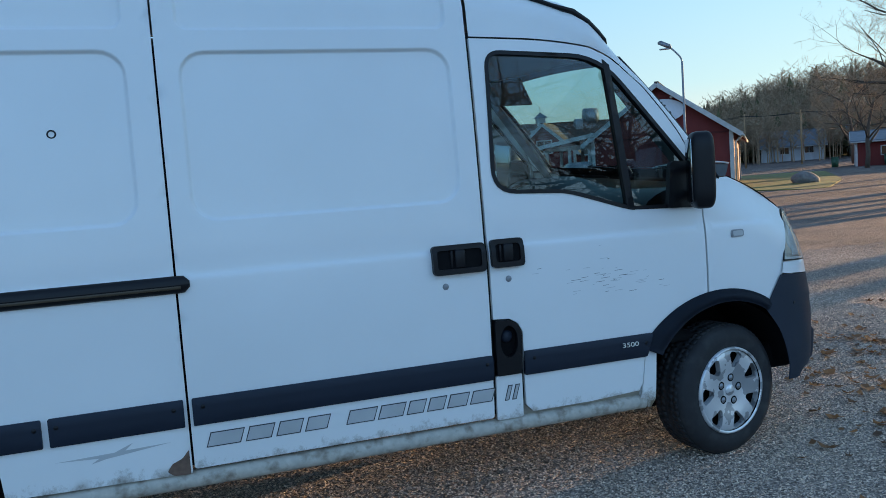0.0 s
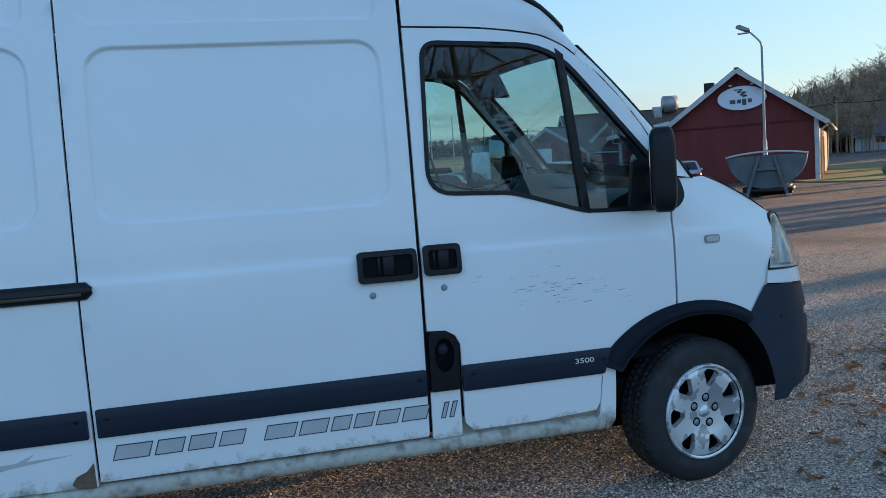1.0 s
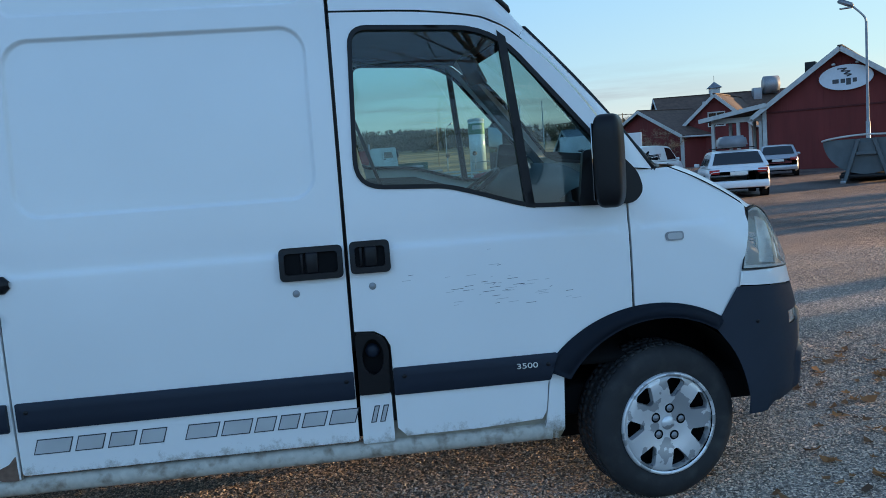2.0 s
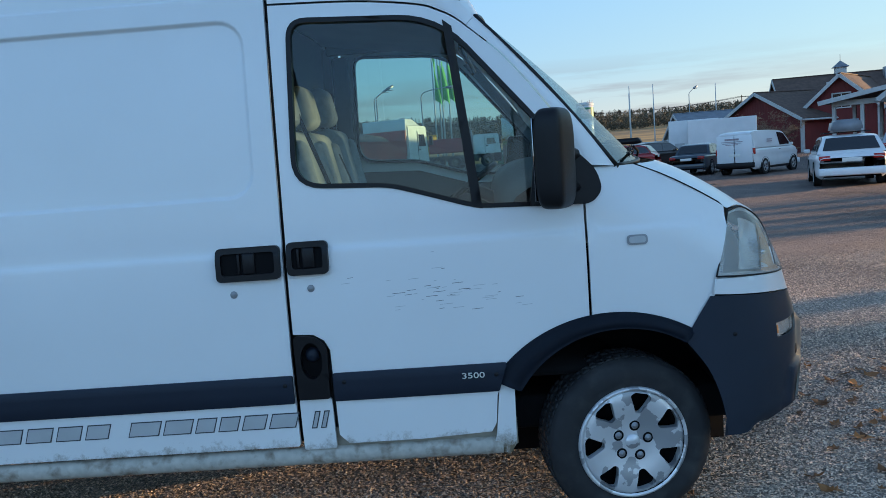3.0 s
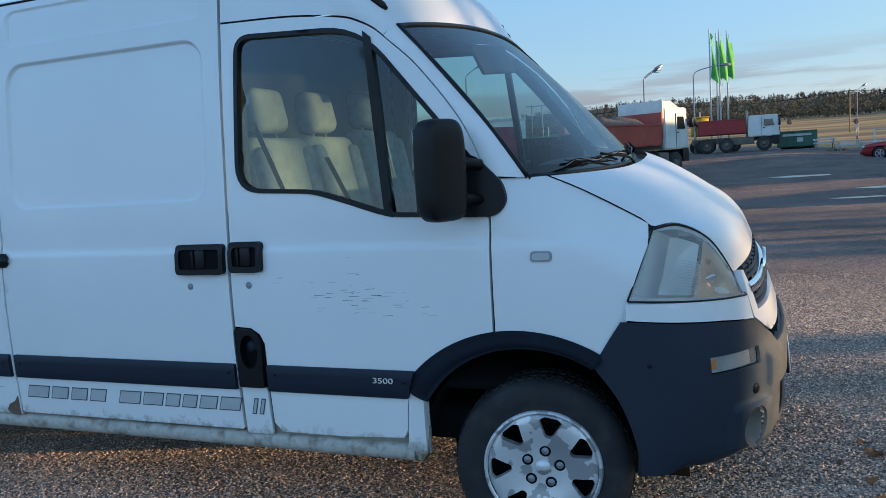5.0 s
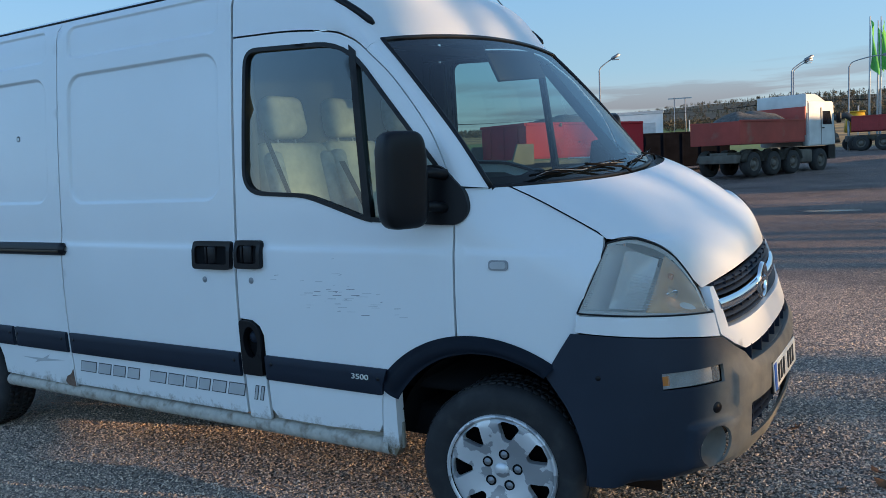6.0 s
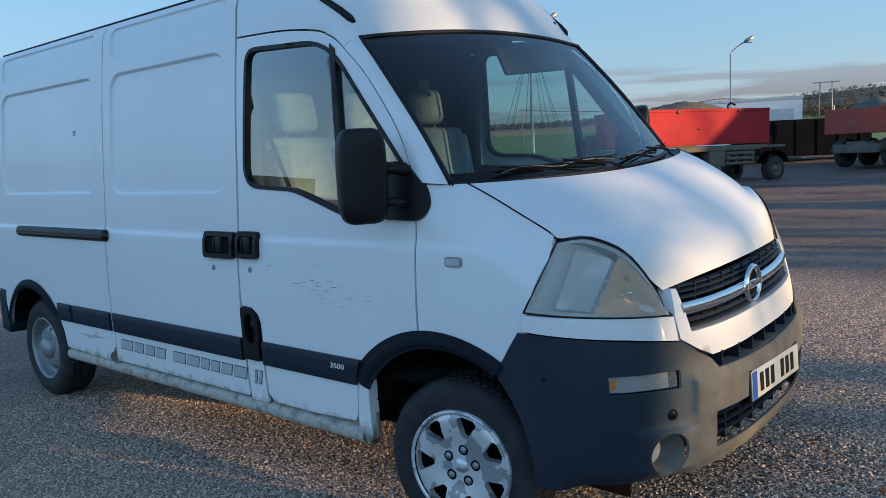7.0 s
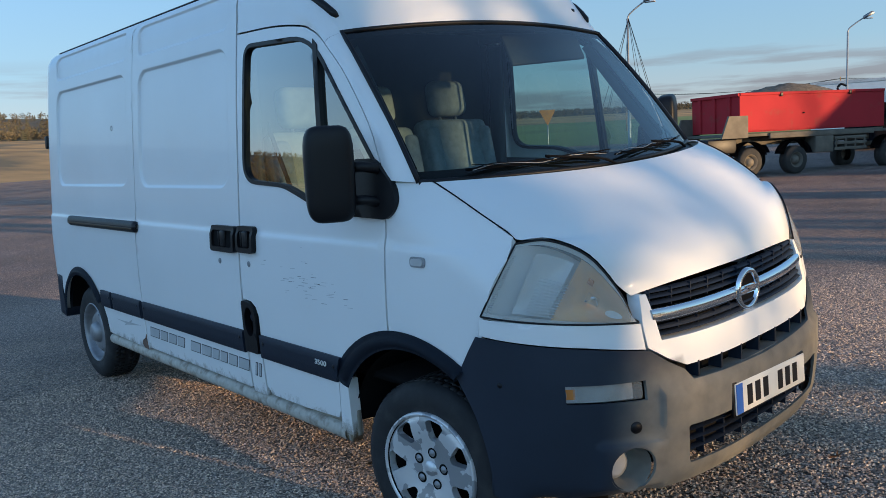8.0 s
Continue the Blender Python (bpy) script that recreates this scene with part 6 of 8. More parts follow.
woods("far_leafless_trees", [clump(s, 13.0) for s in range(5)], far_bare, FARBROWN, "distant brown leafless trees along the horizon")
slope = part("wooded_slope", sheet(lambda u, v: (lambda a, d: Vector((d * math.cos(a), d * math.sin(a), ground_z(d * math.cos(a), d * math.sin(a)) + hill(d * math.cos(a), d * math.sin(a)) - 0.2)))(radians(38 + 182 * u), 128 + 900 * v ** 1.3), 70, 16), FARBROWN)
tagged(slope, "brown forest floor of the wooded hills", "hill", kind="structure")

# ---------------------------------------------------------------- parked vehicles
CAR_GLASS = surface("dark_car_glass", (0.012, 0.014, 0.016), 0.06, vary=0.05, spec=0.9)
LAMP_RED = surface("red_tail_lamp", (0.42, 0.02, 0.015), 0.2, vary=0.1)
LAMP_CLEAR = surface("clear_head_lamp", (0.65, 0.66, 0.68), 0.15, 0.3)
ALLOY = surface("alloy_rim", (0.42, 0.43, 0.45), 0.3, 0.7, vary=0.15, scale=20)
CAR_TYRE = surface("car_tyre", (0.015, 0.015, 0.016), 0.75, vary=0.2)


def car_paint(name, colour, metal=0.0):
    return surface(name, colour, 0.28, metal, vary=0.05, scale=1.5, coat=0.5)


def road_wheel(parent, x, y, r, w, s, rim=ALLOY, spokes=5):
    """A wheel whose outer face looks along s * y."""
    wh = new("wheel")
    wh.parent = parent
    wh.matrix_basis = pose(x, y, r, 0, 0, 0 if s < 0 else 180)
    part("tyre", lathe([(r * 0.62, -w / 2), (r * 0.92, -w / 2), (r, -w * 0.36), (r, w * 0.36), (r * 0.92, w / 2), (r * 0.55, w / 2)], 28), CAR_TYRE, wh)
    part("rim_well", lathe([(r * 0.64, -w * 0.46), (r * 0.60, -w * 0.2), (0.0, -w * 0.15)], 24), DARK, wh)
    bm = lathe([(r * 0.66, -w * 0.50), (r * 0.58, -w * 0.52), (r * 0.56, -w * 0.40)], 24)
    for k in range(spokes):
        a = 2 * math.pi * k / spokes
        box((r * 0.60, 0.02, r * 0.17), (r * 0.30 * math.cos(a), -w * 0.46, r * 0.30 * math.sin(a)), turn=Matrix.Rotation(-a, 3, "Y"), bm=bm)
    lathe([(0.0, -w * 0.52), (r * 0.15, -w * 0.5), (r * 0.17, -w * 0.4)], 14, bm=bm)
    part("rim", bm, rim, wh)
    return wh


def car(label, m, paint, length, width, height, belt, nose_z, screen, roof, tail, boot_z, wheels, ride=0.22, r=0.33, category="car", panel_van=False, group=""):
    """A car pointing along +x, its middle at x = 0. screen: x of windscreen foot and head; roof: x of the roof's rear end; tail: x where the rear window meets the body."""
    c = thing("car", label, category, m, group)
    L, W = length / 2, width / 2
    foot, head = screen

    def deck(x):
        if x > foot:
            return nose_z + (belt - nose_z) * (1 - ((x - foot) / (L - foot)) ** 2.0)
        if x < tail:
            return boot_z + (belt - boot_z) * (1 - ((tail - x) / (L + tail + 1e-6)) ** 2) if L + tail > 0.05 else belt
        return belt

    def plan(x):
        e = min(L - x, x + L)
        return W * (1 - (0.20 if x > 0 else 0.10) * max(0, 1 - e / (0.85 if x > 0 else 0.5)) ** 2.2)

    rim = [(-0.86, 0.0), (-0.97, 0.10), (-1.0, 0.36), (-0.985, 0.62), (-0.995, 0.76), (-0.955, 0.93), (-0.86, 0.985), (-0.55, 1.0)]
    rim += [(-y, z) for y, z in rim[::-1]]

    def body(u, v):
        """Rounded flanks with a soft shoulder; both ends curve in."""
        x = L * math.sin(math.pi * (u - 0.5) * 0.98) if not panel_van else -L + 2 * L * u
        w, top = plan(x), deck(x)
        k = max(0, 1 - min(L - x, x + L) / 0.22) ** 2
        low = ride + 0.10 * k
        top -= 0.12 * k
        i = min(int(v * (len(rim) - 1)), len(rim) - 2)
        t = v * (len(rim) - 1) - i
        y, z = (rim[i][q] + (rim[i + 1][q] - rim[i][q]) * t for q in (0, 1))
        return Vector((x, y * w, low + (top - low) * z))
    bm = sheet(body, 40, 30)
    bmesh.ops.holes_fill(bm, edges=[e for e in bm.edges if e.is_boundary], sides=90)
    bmesh.ops.recalc_face_normals(bm, faces=bm.faces)
    part("body", bm, paint, c)

    # the glasshouse: one bowed roof line from the windscreen's foot to the tail
    mid = (head + roof) / 2
    line = smooth_line([(foot, belt - 0.02), (foot + (head - foot) * 0.55, belt + (height - belt) * 0.60), (head, height - 0.055), (mid, height), (roof, height - 0.045), (roof + (tail - roof) * 0.55, belt + (height - belt) * 0.52), (tail, belt - 0.02)], 5)

    def cabin(u, v):
        k = u * (len(line) - 1)
        i = min(int(k), len(line) - 2)
        x, z = (line[i][q] + (line[i + 1][q] - line[i][q]) * (k - i) for q in (0, 1))
        t = max(0.0, (z - belt) / (height - belt))
        side_y = 2 * v - 1
        return Vector((x, W * (0.945 - 0.20 * t) * math.copysign(abs(side_y) ** 0.8, side_y), z - 0.035 * abs(side_y) ** 5 * t))
    part("roof", sheet(cabin, 40, 14), paint, c)

    def edge(x):
        """The roof line's height at x."""
        for a, b in zip(line, line[1:]):
            if min(a[0], b[0]) <= x <= max(a[0], b[0]):
                return a[1] + (b[1] - a[1]) * (x - a[0]) / (b[0] - a[0] + 1e-9)
        return belt

    for s in (-1, 1):
        def flank(u, v, s=s, a=0.0, b=1.0, low=-0.02, high=-0.03, out=0.0):
            x = tail + (foot - tail) * (a + (b - a) * u)
            z0, z1 = belt + low, max(belt + low, edge(x) + high)
            z = z0 + (z1 - z0) * v
            t = max(0.0, (z - belt) / (height - belt))
            return Vector((x, s * (W * (0.945 - 0.20 * t) + out), z))
        part("pillar_side", sheet(flank, 24, 5), paint, c)
        spans = ((0.66, 0.965),) if panel_van else ((0.05, 0.315), (0.335, 0.60), (0.62, 0.955))
        for a, b in spans:
            part("side_window", sheet(lambda u, v: flank(u, v, s, a, b, 0.035, -0.105, 0.007), 12, 4), CAR_GLASS, c)
        if not panel_van:
            part("window_strip", tube([flank(i / 12, 0, s, 0.05, 0.955, 0.022, 0, 0.010) for i in range(13)], 0.009, 6), ALLOY, c)
        part("door_mirror", box((0.10, 0.17, 0.12), (foot - 0.35, s * (W + 0.07), belt + 0.05), 0.03), paint, c)
        part("sill_strip", box((length * 0.46, 0.02, 0.09), (0.0, s * (W - 0.02), ride + 0.06), 0.008), BLACK, c)
        part("door_handle", box((0.14, 0.02, 0.025), (0.05, s * (W - 0.004), belt - 0.14), 0.008), BLACK if panel_van else paint, c)
        part("tail_lamp", box((0.12, 0.30 if not panel_van else 0.13, 0.13 if not panel_van else 0.26), (-L + 0.075, s * (W * 0.74 if not panel_van else W * 0.88), belt - 0.14), 0.03), LAMP_RED, c)
        part("head_lamp", box((0.30, 0.30, 0.12), (L - 0.20, s * (W * 0.70), nose_z - 0.10), 0.05, 3), LAMP_CLEAR, c)
        for x in wheels:
            part("arch", lathe([(r + 0.05, -0.02), (r + 0.055, 0.0), (0.0, 0.005)], 24), DARK, c).matrix_basis = pose(x, s * (W - 0.010), r, 0, 0, 0 if s < 0 else 180)
            road_wheel(c, x, s * (W - 0.095), r, 0.21, s)

    def glazing(a, b, lift):
        """Glass laid on the roof line between two of its fractions."""
        return sheet(lambda u, v: cabin(a + (b - a) * u, 0.09 + 0.82 * v) + Vector((lift, 0, 0.012)), 8, 8)
    part("windscreen", glazing(0.035, 0.29, 0.008), CAR_GLASS, c)
    if panel_van:
        for y in (-0.40, 0.40):
            part("rear_door", box((0.02, 0.76, height - 0.62), (-L - 0.004, y, 0.38 + (height - 0.50) / 2), 0.008), paint, c)
    else:
        part("rear_window", glazing(0.715, 0.955, -0.010), CAR_GLASS, c)
    part("rear_bumper", box((0.14, width * 0.93, 0.22), (-L + 0.02, 0, ride + 0.20), 0.04), BLACK if panel_van else paint, c)
    part("front_bumper", box((0.14, width * 0.93, 0.24), (L - 0.03, 0, ride + 0.19), 0.04), paint, c)
    part("number_plate", box((0.012, 0.50, 0.11), (-L - 0.052 if not panel_van else -L - 0.01, 0, belt - 0.20 if not panel_van else belt - 0.28), 0.003), PLATE, c)
    part("grille", box((0.02, width * 0.45, 0.14), (L - 0.02, 0, nose_z - 0.14), 0.01), BLACK, c)
    part("underside", box((length * 0.9, width * 0.8, 0.12), (0, 0, ride + 0.10)), DARK, c)
    return c


WHITE_CAR = car_paint("white_car_paint", (0.72, 0.73, 0.74))
estate = dict(length=4.76, width=1.84, height=1.45, belt=0.95, nose_z=0.78, screen=(0.98, 0.28), roof=-1.72, tail=-2.22, boot_z=0.93, wheels=(-1.35, 1.45))
red_car = car("red estate car with a black roof box", stand(8.1, 43.2, 156), car_paint("red_car_paint", (0.28, 0.015, 0.02), 0.2), **estate)
black_car = car("black hatchback behind the red estate", stand(11.4, 46.6, 15), car_paint("black_car_paint", (0.012, 0.012, 0.014)), length=4.4, width=1.82, height=1.55, belt=0.98, nose_z=0.86, screen=(0.95, 0.25), roof=-1.45, tail=-2.0, boot_z=0.95, wheels=(-1.3, 1.35))
sedan = car("dark blue older saloon car", stand(10.5, 34.5, 58), car_paint("dark_blue_car_paint", (0.03, 0.045, 0.06)), length=4.70, width=1.73, height=1.42, belt=0.93, nose_z=0.84, screen=(0.80, 0.18), roof=-0.95, tail=-1.42, boot_z=0.92, wheels=(-1.35, 1.35), r=0.31)
caddy = car("white delivery van with grey lettering bars on its doors", stand(12.1, 31.4, 45), WHITE_CAR, length=4.40, width=1.80, height=1.83, belt=1.12, nose_z=0.92, screen=(1.35, 0.62), roof=-2.08, tail=-2.17, boot_z=1.10, wheels=(-1.32, 1.37), category="van", panel_van=True)
wagon = car("white estate car with a dark roof box", stand(10.9, 20.9, 70), WHITE_CAR, **estate)
hatch = car("silver hatchback beside the red building", stand(18.8, 32.3, 62), car_paint("silver_car_paint", (0.45, 0.47, 0.50), 0.4), length=4.2, width=1.76, height=1.47, belt=0.95, nose_z=0.80, screen=(0.95, 0.25), roof=-1.35, tail=-1.95, boot_z=0.94, wheels=(-1.25, 1.30))
for host, m in ((red_car, BLACK), (wagon, surface("grey_roof_box", (0.22, 0.23, 0.25), 0.3, vary=0.1))):
    rack = thing("roof_box", "long roof box on roof bars", "roof box", host.matrix_basis @ pose(-0.45, 0, 1.46))
    part("box_shell", taper_box(-1.05, 1.15, -0.40, 0.40, 0.07, 0.42, (0.86, 0.86), (-0.04, 0), 0.06), m, rack)
    for x in (-0.7, 0.6):
        part("roof_bar", box((0.06, 1.25, 0.03), (x, 0, 0.05), 0.01), BLACK, rack)
for y, z, w in ((0.0, 1.50, 0.62), (0.0, 1.40, 0.95), (0.0, 1.34, 0.85), (0.0, 1.28, 0.55)):
    part("door_bar", box((0.006, w, 0.075 if z > 1.45 else 0.025), (-2.222, y + 0.1, z)), surface("faded_lettering", (0.33, 0.27, 0.30), 0.6), caddy, smooth=False)
for x, z in ((-0.55, 1.42), (-0.55, 1.34)):
    part("side_bar", box((0.5, 0.006, 0.05), (x - 0.3, -0.872, z)), surface("faded_side_lettering", (0.40, 0.33, 0.36), 0.6), caddy, smooth=False)

# ---------------------------------------------------------------- lorries
LORRY_RED = surface("lorry_red", (0.34, 0.05, 0.035), 0.55, vary=0.2, scale=1.2, other=(0.22, 0.14, 0.10), other_cut=(0.60, 0.8), other_scale=1.4)
CONT_RED = surface("container_red", (0.36, 0.026, 0.034), 0.75, vary=0.10, scale=0.8, other=(0.27, 0.05, 0.045), other_cut=(0.58, 0.75), other_scale=2.5, spec=0.15)
CAB_WHITE = surface("dusty_white_cab", (0.60, 0.60, 0.57), 0.45, vary=0.1, scale=2)
DUST = surface("dusty_grey_steel", (0.125, 0.112, 0.092), 0.8, vary=0.25, scale=3)
DUST_DARK = surface("dusty_dark_plastic", (0.045, 0.045, 0.045), 0.7, vary=0.2, scale=4)
GRAVEL = surface("gravel", (0.10, 0.095, 0.09), 0.95, vary=0.4, scale=9, grain=1.0, grain_scale=14)
LORRY_TYRE = surface("lorry_tyre", (0.03, 0.029, 0.028), 0.85, vary=0.25, scale=6)


def lorry_wheel(parent, x, y, s, r=0.51, w=0.34):
    wh = new("wheel")
    wh.parent = parent
    wh.matrix_basis = pose(x, y, r, 0, 0, 0 if s < 0 else 180)
    part("tyre", lathe([(r * 0.56, -w / 2), (r * 0.90, -w / 2), (r, -w * 0.36), (r, w * 0.36), (r * 0.9, w / 2), (r * 0.5, w / 2)], 30), LORRY_TYRE, wh)
    part("rim", lathe([(r * 0.57, -w * 0.48), (r * 0.52, -w * 0.50), (r * 0.46, -w * 0.15), (r * 0.30, -w * 0.10), (r * 0.28, -w * 0.42), (0.0, -w * 0.46)], 26), DUST, wh)
    return wh


def heap(x0, x1, y0, y1, z, h, seed):
    def fn(u, v):
        k = (math.sin(math.pi * u) * math.sin(math.pi * v)) ** 0.55
        x, y = x0 + (x1 - x0) * u, y0 + (y1 - y0) * v
        return Vector((x, y, z + h * k * (1 + 0.35 * noise.noise((x * 0.9 + seed, y * 0.9, 0))) + 0.05 * noise.noise((x * 4, y * 4, seed))))
    return sheet(fn, 24, 16)


def tipper_body(x0, x1, w, z0, z1, name, paint, parent, ribs=6):
    """An open steel load box with a rim and upright ribs."""
    t = 0.06
    body = part(name, box((x1 - x0, w, t), ((x0 + x1) / 2, 0, z0 + t / 2)), paint, parent, smooth=False)
    h = z1 - z0
    for s in (-1, 1):
        part("side_wall", box((x1 - x0, t, h), ((x0 + x1) / 2, s * (w / 2 - t / 2), (z0 + z1) / 2), 0.01), paint, body, smooth=False)
        part("top_rail", box((x1 - x0 + 0.04, 0.10, 0.09), ((x0 + x1) / 2, s * (w / 2 - 0.02), z1), 0.015), paint, body, smooth=False)
        for i in range(ribs):
            x = x0 + (x1 - x0) * (i + 0.5) / ribs
            if ribs > 2:
                part("rib", box((0.09, 0.05, h - 0.05), (x, s * (w / 2 + 0.022), (z0 + z1) / 2), 0.01), paint, body, smooth=False)
    for x in (x0, x1):
        part("end_wall", box((t, w, h), (x, 0, (z0 + z1) / 2), 0.01), paint, body, smooth=False)
    return body


def cab(parent, x0, x1, z0, z1, w=2.45, fairing=True):
    """A forward-control lorry cab pointing along +x."""
    h = z1 - z0
    shell = part("cab", taper_box(x0, x1, -w / 2, w / 2, z0, z1, (0.93, 0.97), (-0.06, 0), 0.05), CAB_WHITE, parent, "white lorry cab", smooth=False)
    part("windscreen", taper_box(x1 - 0.09, x1 + 0.004, -w * 0.44, w * 0.44, z0 + h * 0.46, z0 + h * 0.84, (1, 0.96), (-0.06, 0)), CAR_GLASS, shell, smooth=False)
    part("sun_visor", taper_box(x1 - 0.22, x1 + 0.14, -w * 0.45, w * 0.45, z0 + h * 0.86, z0 + h * 0.92, (0.8, 1), (-0.06, 0)), BLACK, shell, smooth=False)
    part("grille", taper_box(x1 - 0.06, x1 + 0.02, -w * 0.36, w * 0.36, z0 + h * 0.08, z0 + h * 0.40), BLACK, shell, smooth=False)
    for s in (-1, 1):
        side = s * w * 0.49
        part("side_window", taper_box(x1 - 1.02, x1 - 0.34, side - 0.035, side + 0.035, z0 + h * 0.48, z0 + h * 0.78, (0.80, 1), (-0.05, -s * 0.01)), CAR_GLASS, shell, smooth=False)
        part("door_seam", taper_box(x1 - 1.16, x1 - 1.145, side - 0.032, side + 0.032, z0 + 0.05, z0 + h * 0.86), BLACK, shell, smooth=False)
        part("door_handle", box((0.16, 0.03, 0.05), (x1 - 1.0, s * (w / 2 + 0.01), z0 + h * 0.40), 0.01), BLACK, shell)
        part("cab_mirror", box((0.14, 0.20, 0.46), (x1 - 0.02, s * (w / 2 + 0.15), z0 + h * 0.62), 0.04), BLACK, shell)
        part("cab_step", taper_box(x1 - 0.55, x1 - 0.06, s * (w / 2 - 0.10) - 0.08, s * (w / 2 - 0.10) + 0.08, z0 - 0.55, z0 + 0.02), BLACK, shell, smooth=False)
        part("head_lamp", box((0.06, 0.40, 0.2), (x1 + 0.02, s * w * 0.36, z0 - 0.16), 0.04), LAMP_CLEAR, shell)
    if fairing:
        part("roof_fairing", taper_box(x0 + 0.05, x1 - 0.45, -w * 0.44, w * 0.44, z1 - 0.02, z1 + 0.34, (0.55, 0.9), (-0.28, 0), 0.05), CAB_WHITE, shell, smooth=False)
    part("front_panel", taper_box(x1 - 0.40, x1 + 0.06, -w * 0.48, w * 0.48, z0 - 0.62, z0 - 0.02, (0.95, 1)), DUST_DARK, shell, smooth=False)
    part("exhaust_pipe", rod((x0 - 0.10, -w * 0.42, z0), (x0 - 0.10, -w * 0.42, z1 + 0.35), 0.07), STEEL, shell)
    part("lamp_bar", box((0.06, w * 0.7, 0.08), (x1 - 0.40, 0, z1 + 0.06), 0.02), BLACK, shell)


# tipper with a drawbar trailer
tipper = thing("tipper_lorry", "white-cabbed tipper lorry with a dusty red load box", "lorry", stand(-4.9, 34.7, 65))
part("chassis", box((6.4, 0.9, 0.30), (-0.4, 0, 0.88), 0.02), DUST, tipper)
part("fuel_tank", box((0.9, 2.30, 0.62), (1.0, 0, 0.72), 0.12, 3), DUST, tipper)
tipper_body(-3.8, 0.62, 2.50, 1.35, 2.30, "load_box", LORRY_RED, tipper, 2)
part("headboard", box((0.10, 2.5, 1.25), (0.70, 0, 2.25), 0.02), LORRY_RED, tipper)
part("white_headboard", box((0.14, 2.45, 0.85), (0.84, 0, 3.0), 0.05), CAB_WHITE, tipper)
part("load", heap(-3.5, 0.55, -1.15, 1.15, 1.95, 0.85, 3), GRAVEL, tipper, "heap of grey gravel")
cab(tipper, 1.0, 3.1, 1.15, 3.10)
for x in (-2.85, -1.48, -0.11, 1.95):
    for s in (-1, 1):
        lorry_wheel(tipper, x, s * 1.05, s)
        if x < 1:
            part("mudguard", sheet(lambda u, v: Vector((x + 0.60 * math.cos(radians(10 + 160 * u)), s * (0.85 + 0.42 * v), 0.52 + 0.62 * math.sin(radians(10 + 160 * u)))), 12, 2, 0.02), DUST, tipper)
part("tow_frame", box((0.4, 1.9, 0.35), (-3.5, 0, 0.75), 0.03), DUST, tipper)

trailer = thing("drawbar_trailer", "dusty grey drawbar trailer carrying a red container", "trailer", stand(-10.62, 24.0, 66.7))
part("trailer_frame", box((6.4, 1.1, 0.26), (0.35, 0, 1.12), 0.02), DUST, trailer)
part("side_rail", box((4.3, 0.10, 0.18), (0.9, -1.18, 1.28), 0.02), DUST, trailer)
part("side_rail", box((4.3, 0.10, 0.18), (0.9, 1.18, 1.28), 0.02), DUST, trailer)
part("deck", box((6.2, 2.3, 0.10), (0.4, 0, 1.33), 0.01), DUST, trailer)
part("rear_frame", box((1.1, 2.2, 0.45), (-3.0, 0, 1.0), 0.03), BLACK, trailer)
part("tool_box", box((0.75, 0.50, 0.55), (0.95, -0.98, 0.92), 0.03), DUST, trailer)
for x in (1.45, 1.85, 2.25, 2.65):
    part("guard_post", box((0.05, 0.05, 0.45), (x, -1.20, 0.93), 0.008), DUST, trailer)
for z in (0.74, 0.92, 1.10):
    part("guard_bar", box((1.35, 0.03, 0.10), (2.05, -1.21, z), 0.01), DUST, trailer)
part("drop_side", taper_box(-3.15, -2.15, -1.28, -1.20, 1.25, 1.95, (0.72, 1), (0.14, 0)), DUST, trailer, smooth=False)
part("drop_side", taper_box(-3.15, -2.15, 1.20, 1.28, 1.25, 1.95, (0.72, 1), (0.14, 0)), DUST, trailer, smooth=False)
part("drawbar", rod((3.4, 0, 0.85), (6.6, 0.1, 0.75), 0.08), DUST, trailer)
part("front_deck", taper_box(2.9, 4.3, -1.2, 1.2, 1.25, 1.33, (1, 1)), DUST, trailer, smooth=False)
for x in (-1.93, -0.12, 3.9):
    for s in (-1, 1):
        lorry_wheel(trailer, x, s * 0.98, s, 0.46)
        part("mudguard", sheet(lambda u, v: Vector((x + 0.60 * math.cos(radians(15 + 150 * u)), s * (0.78 + 0.42 * v), 0.52 + 0.60 * math.sin(radians(15 + 150 * u)))), 12, 2, 0.02), BLACK, trailer)
skipbox = thing("container", "red steel tipping container heaped with gravel", "container", stand(-10.62, 24.0, 66.7) @ pose(0.52, 0, 1.42))
tipper_body(-2.92, 2.92, 2.45, 0.0, 1.20, "container_shell", CONT_RED, skipbox, 0)
for y in (-0.75, 0.0, 0.75):
    part("end_rib", box((0.07, 0.14, 1.12), (-2.98, y, 0.58), 0.012), CONT_RED, skipbox, smooth=False)
part("end_rail", box((0.10, 2.45, 0.10), (-2.97, 0, 1.19), 0.012), CONT_RED, skipbox, smooth=False)
part("load", heap(-2.0, 1.7, -1.15, 1.15, 1.05, 0.46, 9), surface("brown_gravel", (0.13, 0.105, 0.08), 0.95, vary=0.4, scale=9, grain=1.0, grain_scale=14), skipbox, "heap of brown gravel")
for x in (-1.35, 1.45):
    part("hook_lug", box((0.10, 0.05, 0.12), (x, -1.25, 1.16), 0.01), BLACK, skipbox)
part("dark_lug", box((0.07, 0.03, 0.05), (-0.45, -1.235, 0.55), 0.008), DARK, skipbox)
part("lifting_hook", tube(smooth_line([(2.2, -0.1, 1.2), (2.05, -0.1, 1.36), (2.2, -0.1, 1.5), (2.42, -0.1, 1.44)], 4), 0.04, 8), BLACK, skipbox)

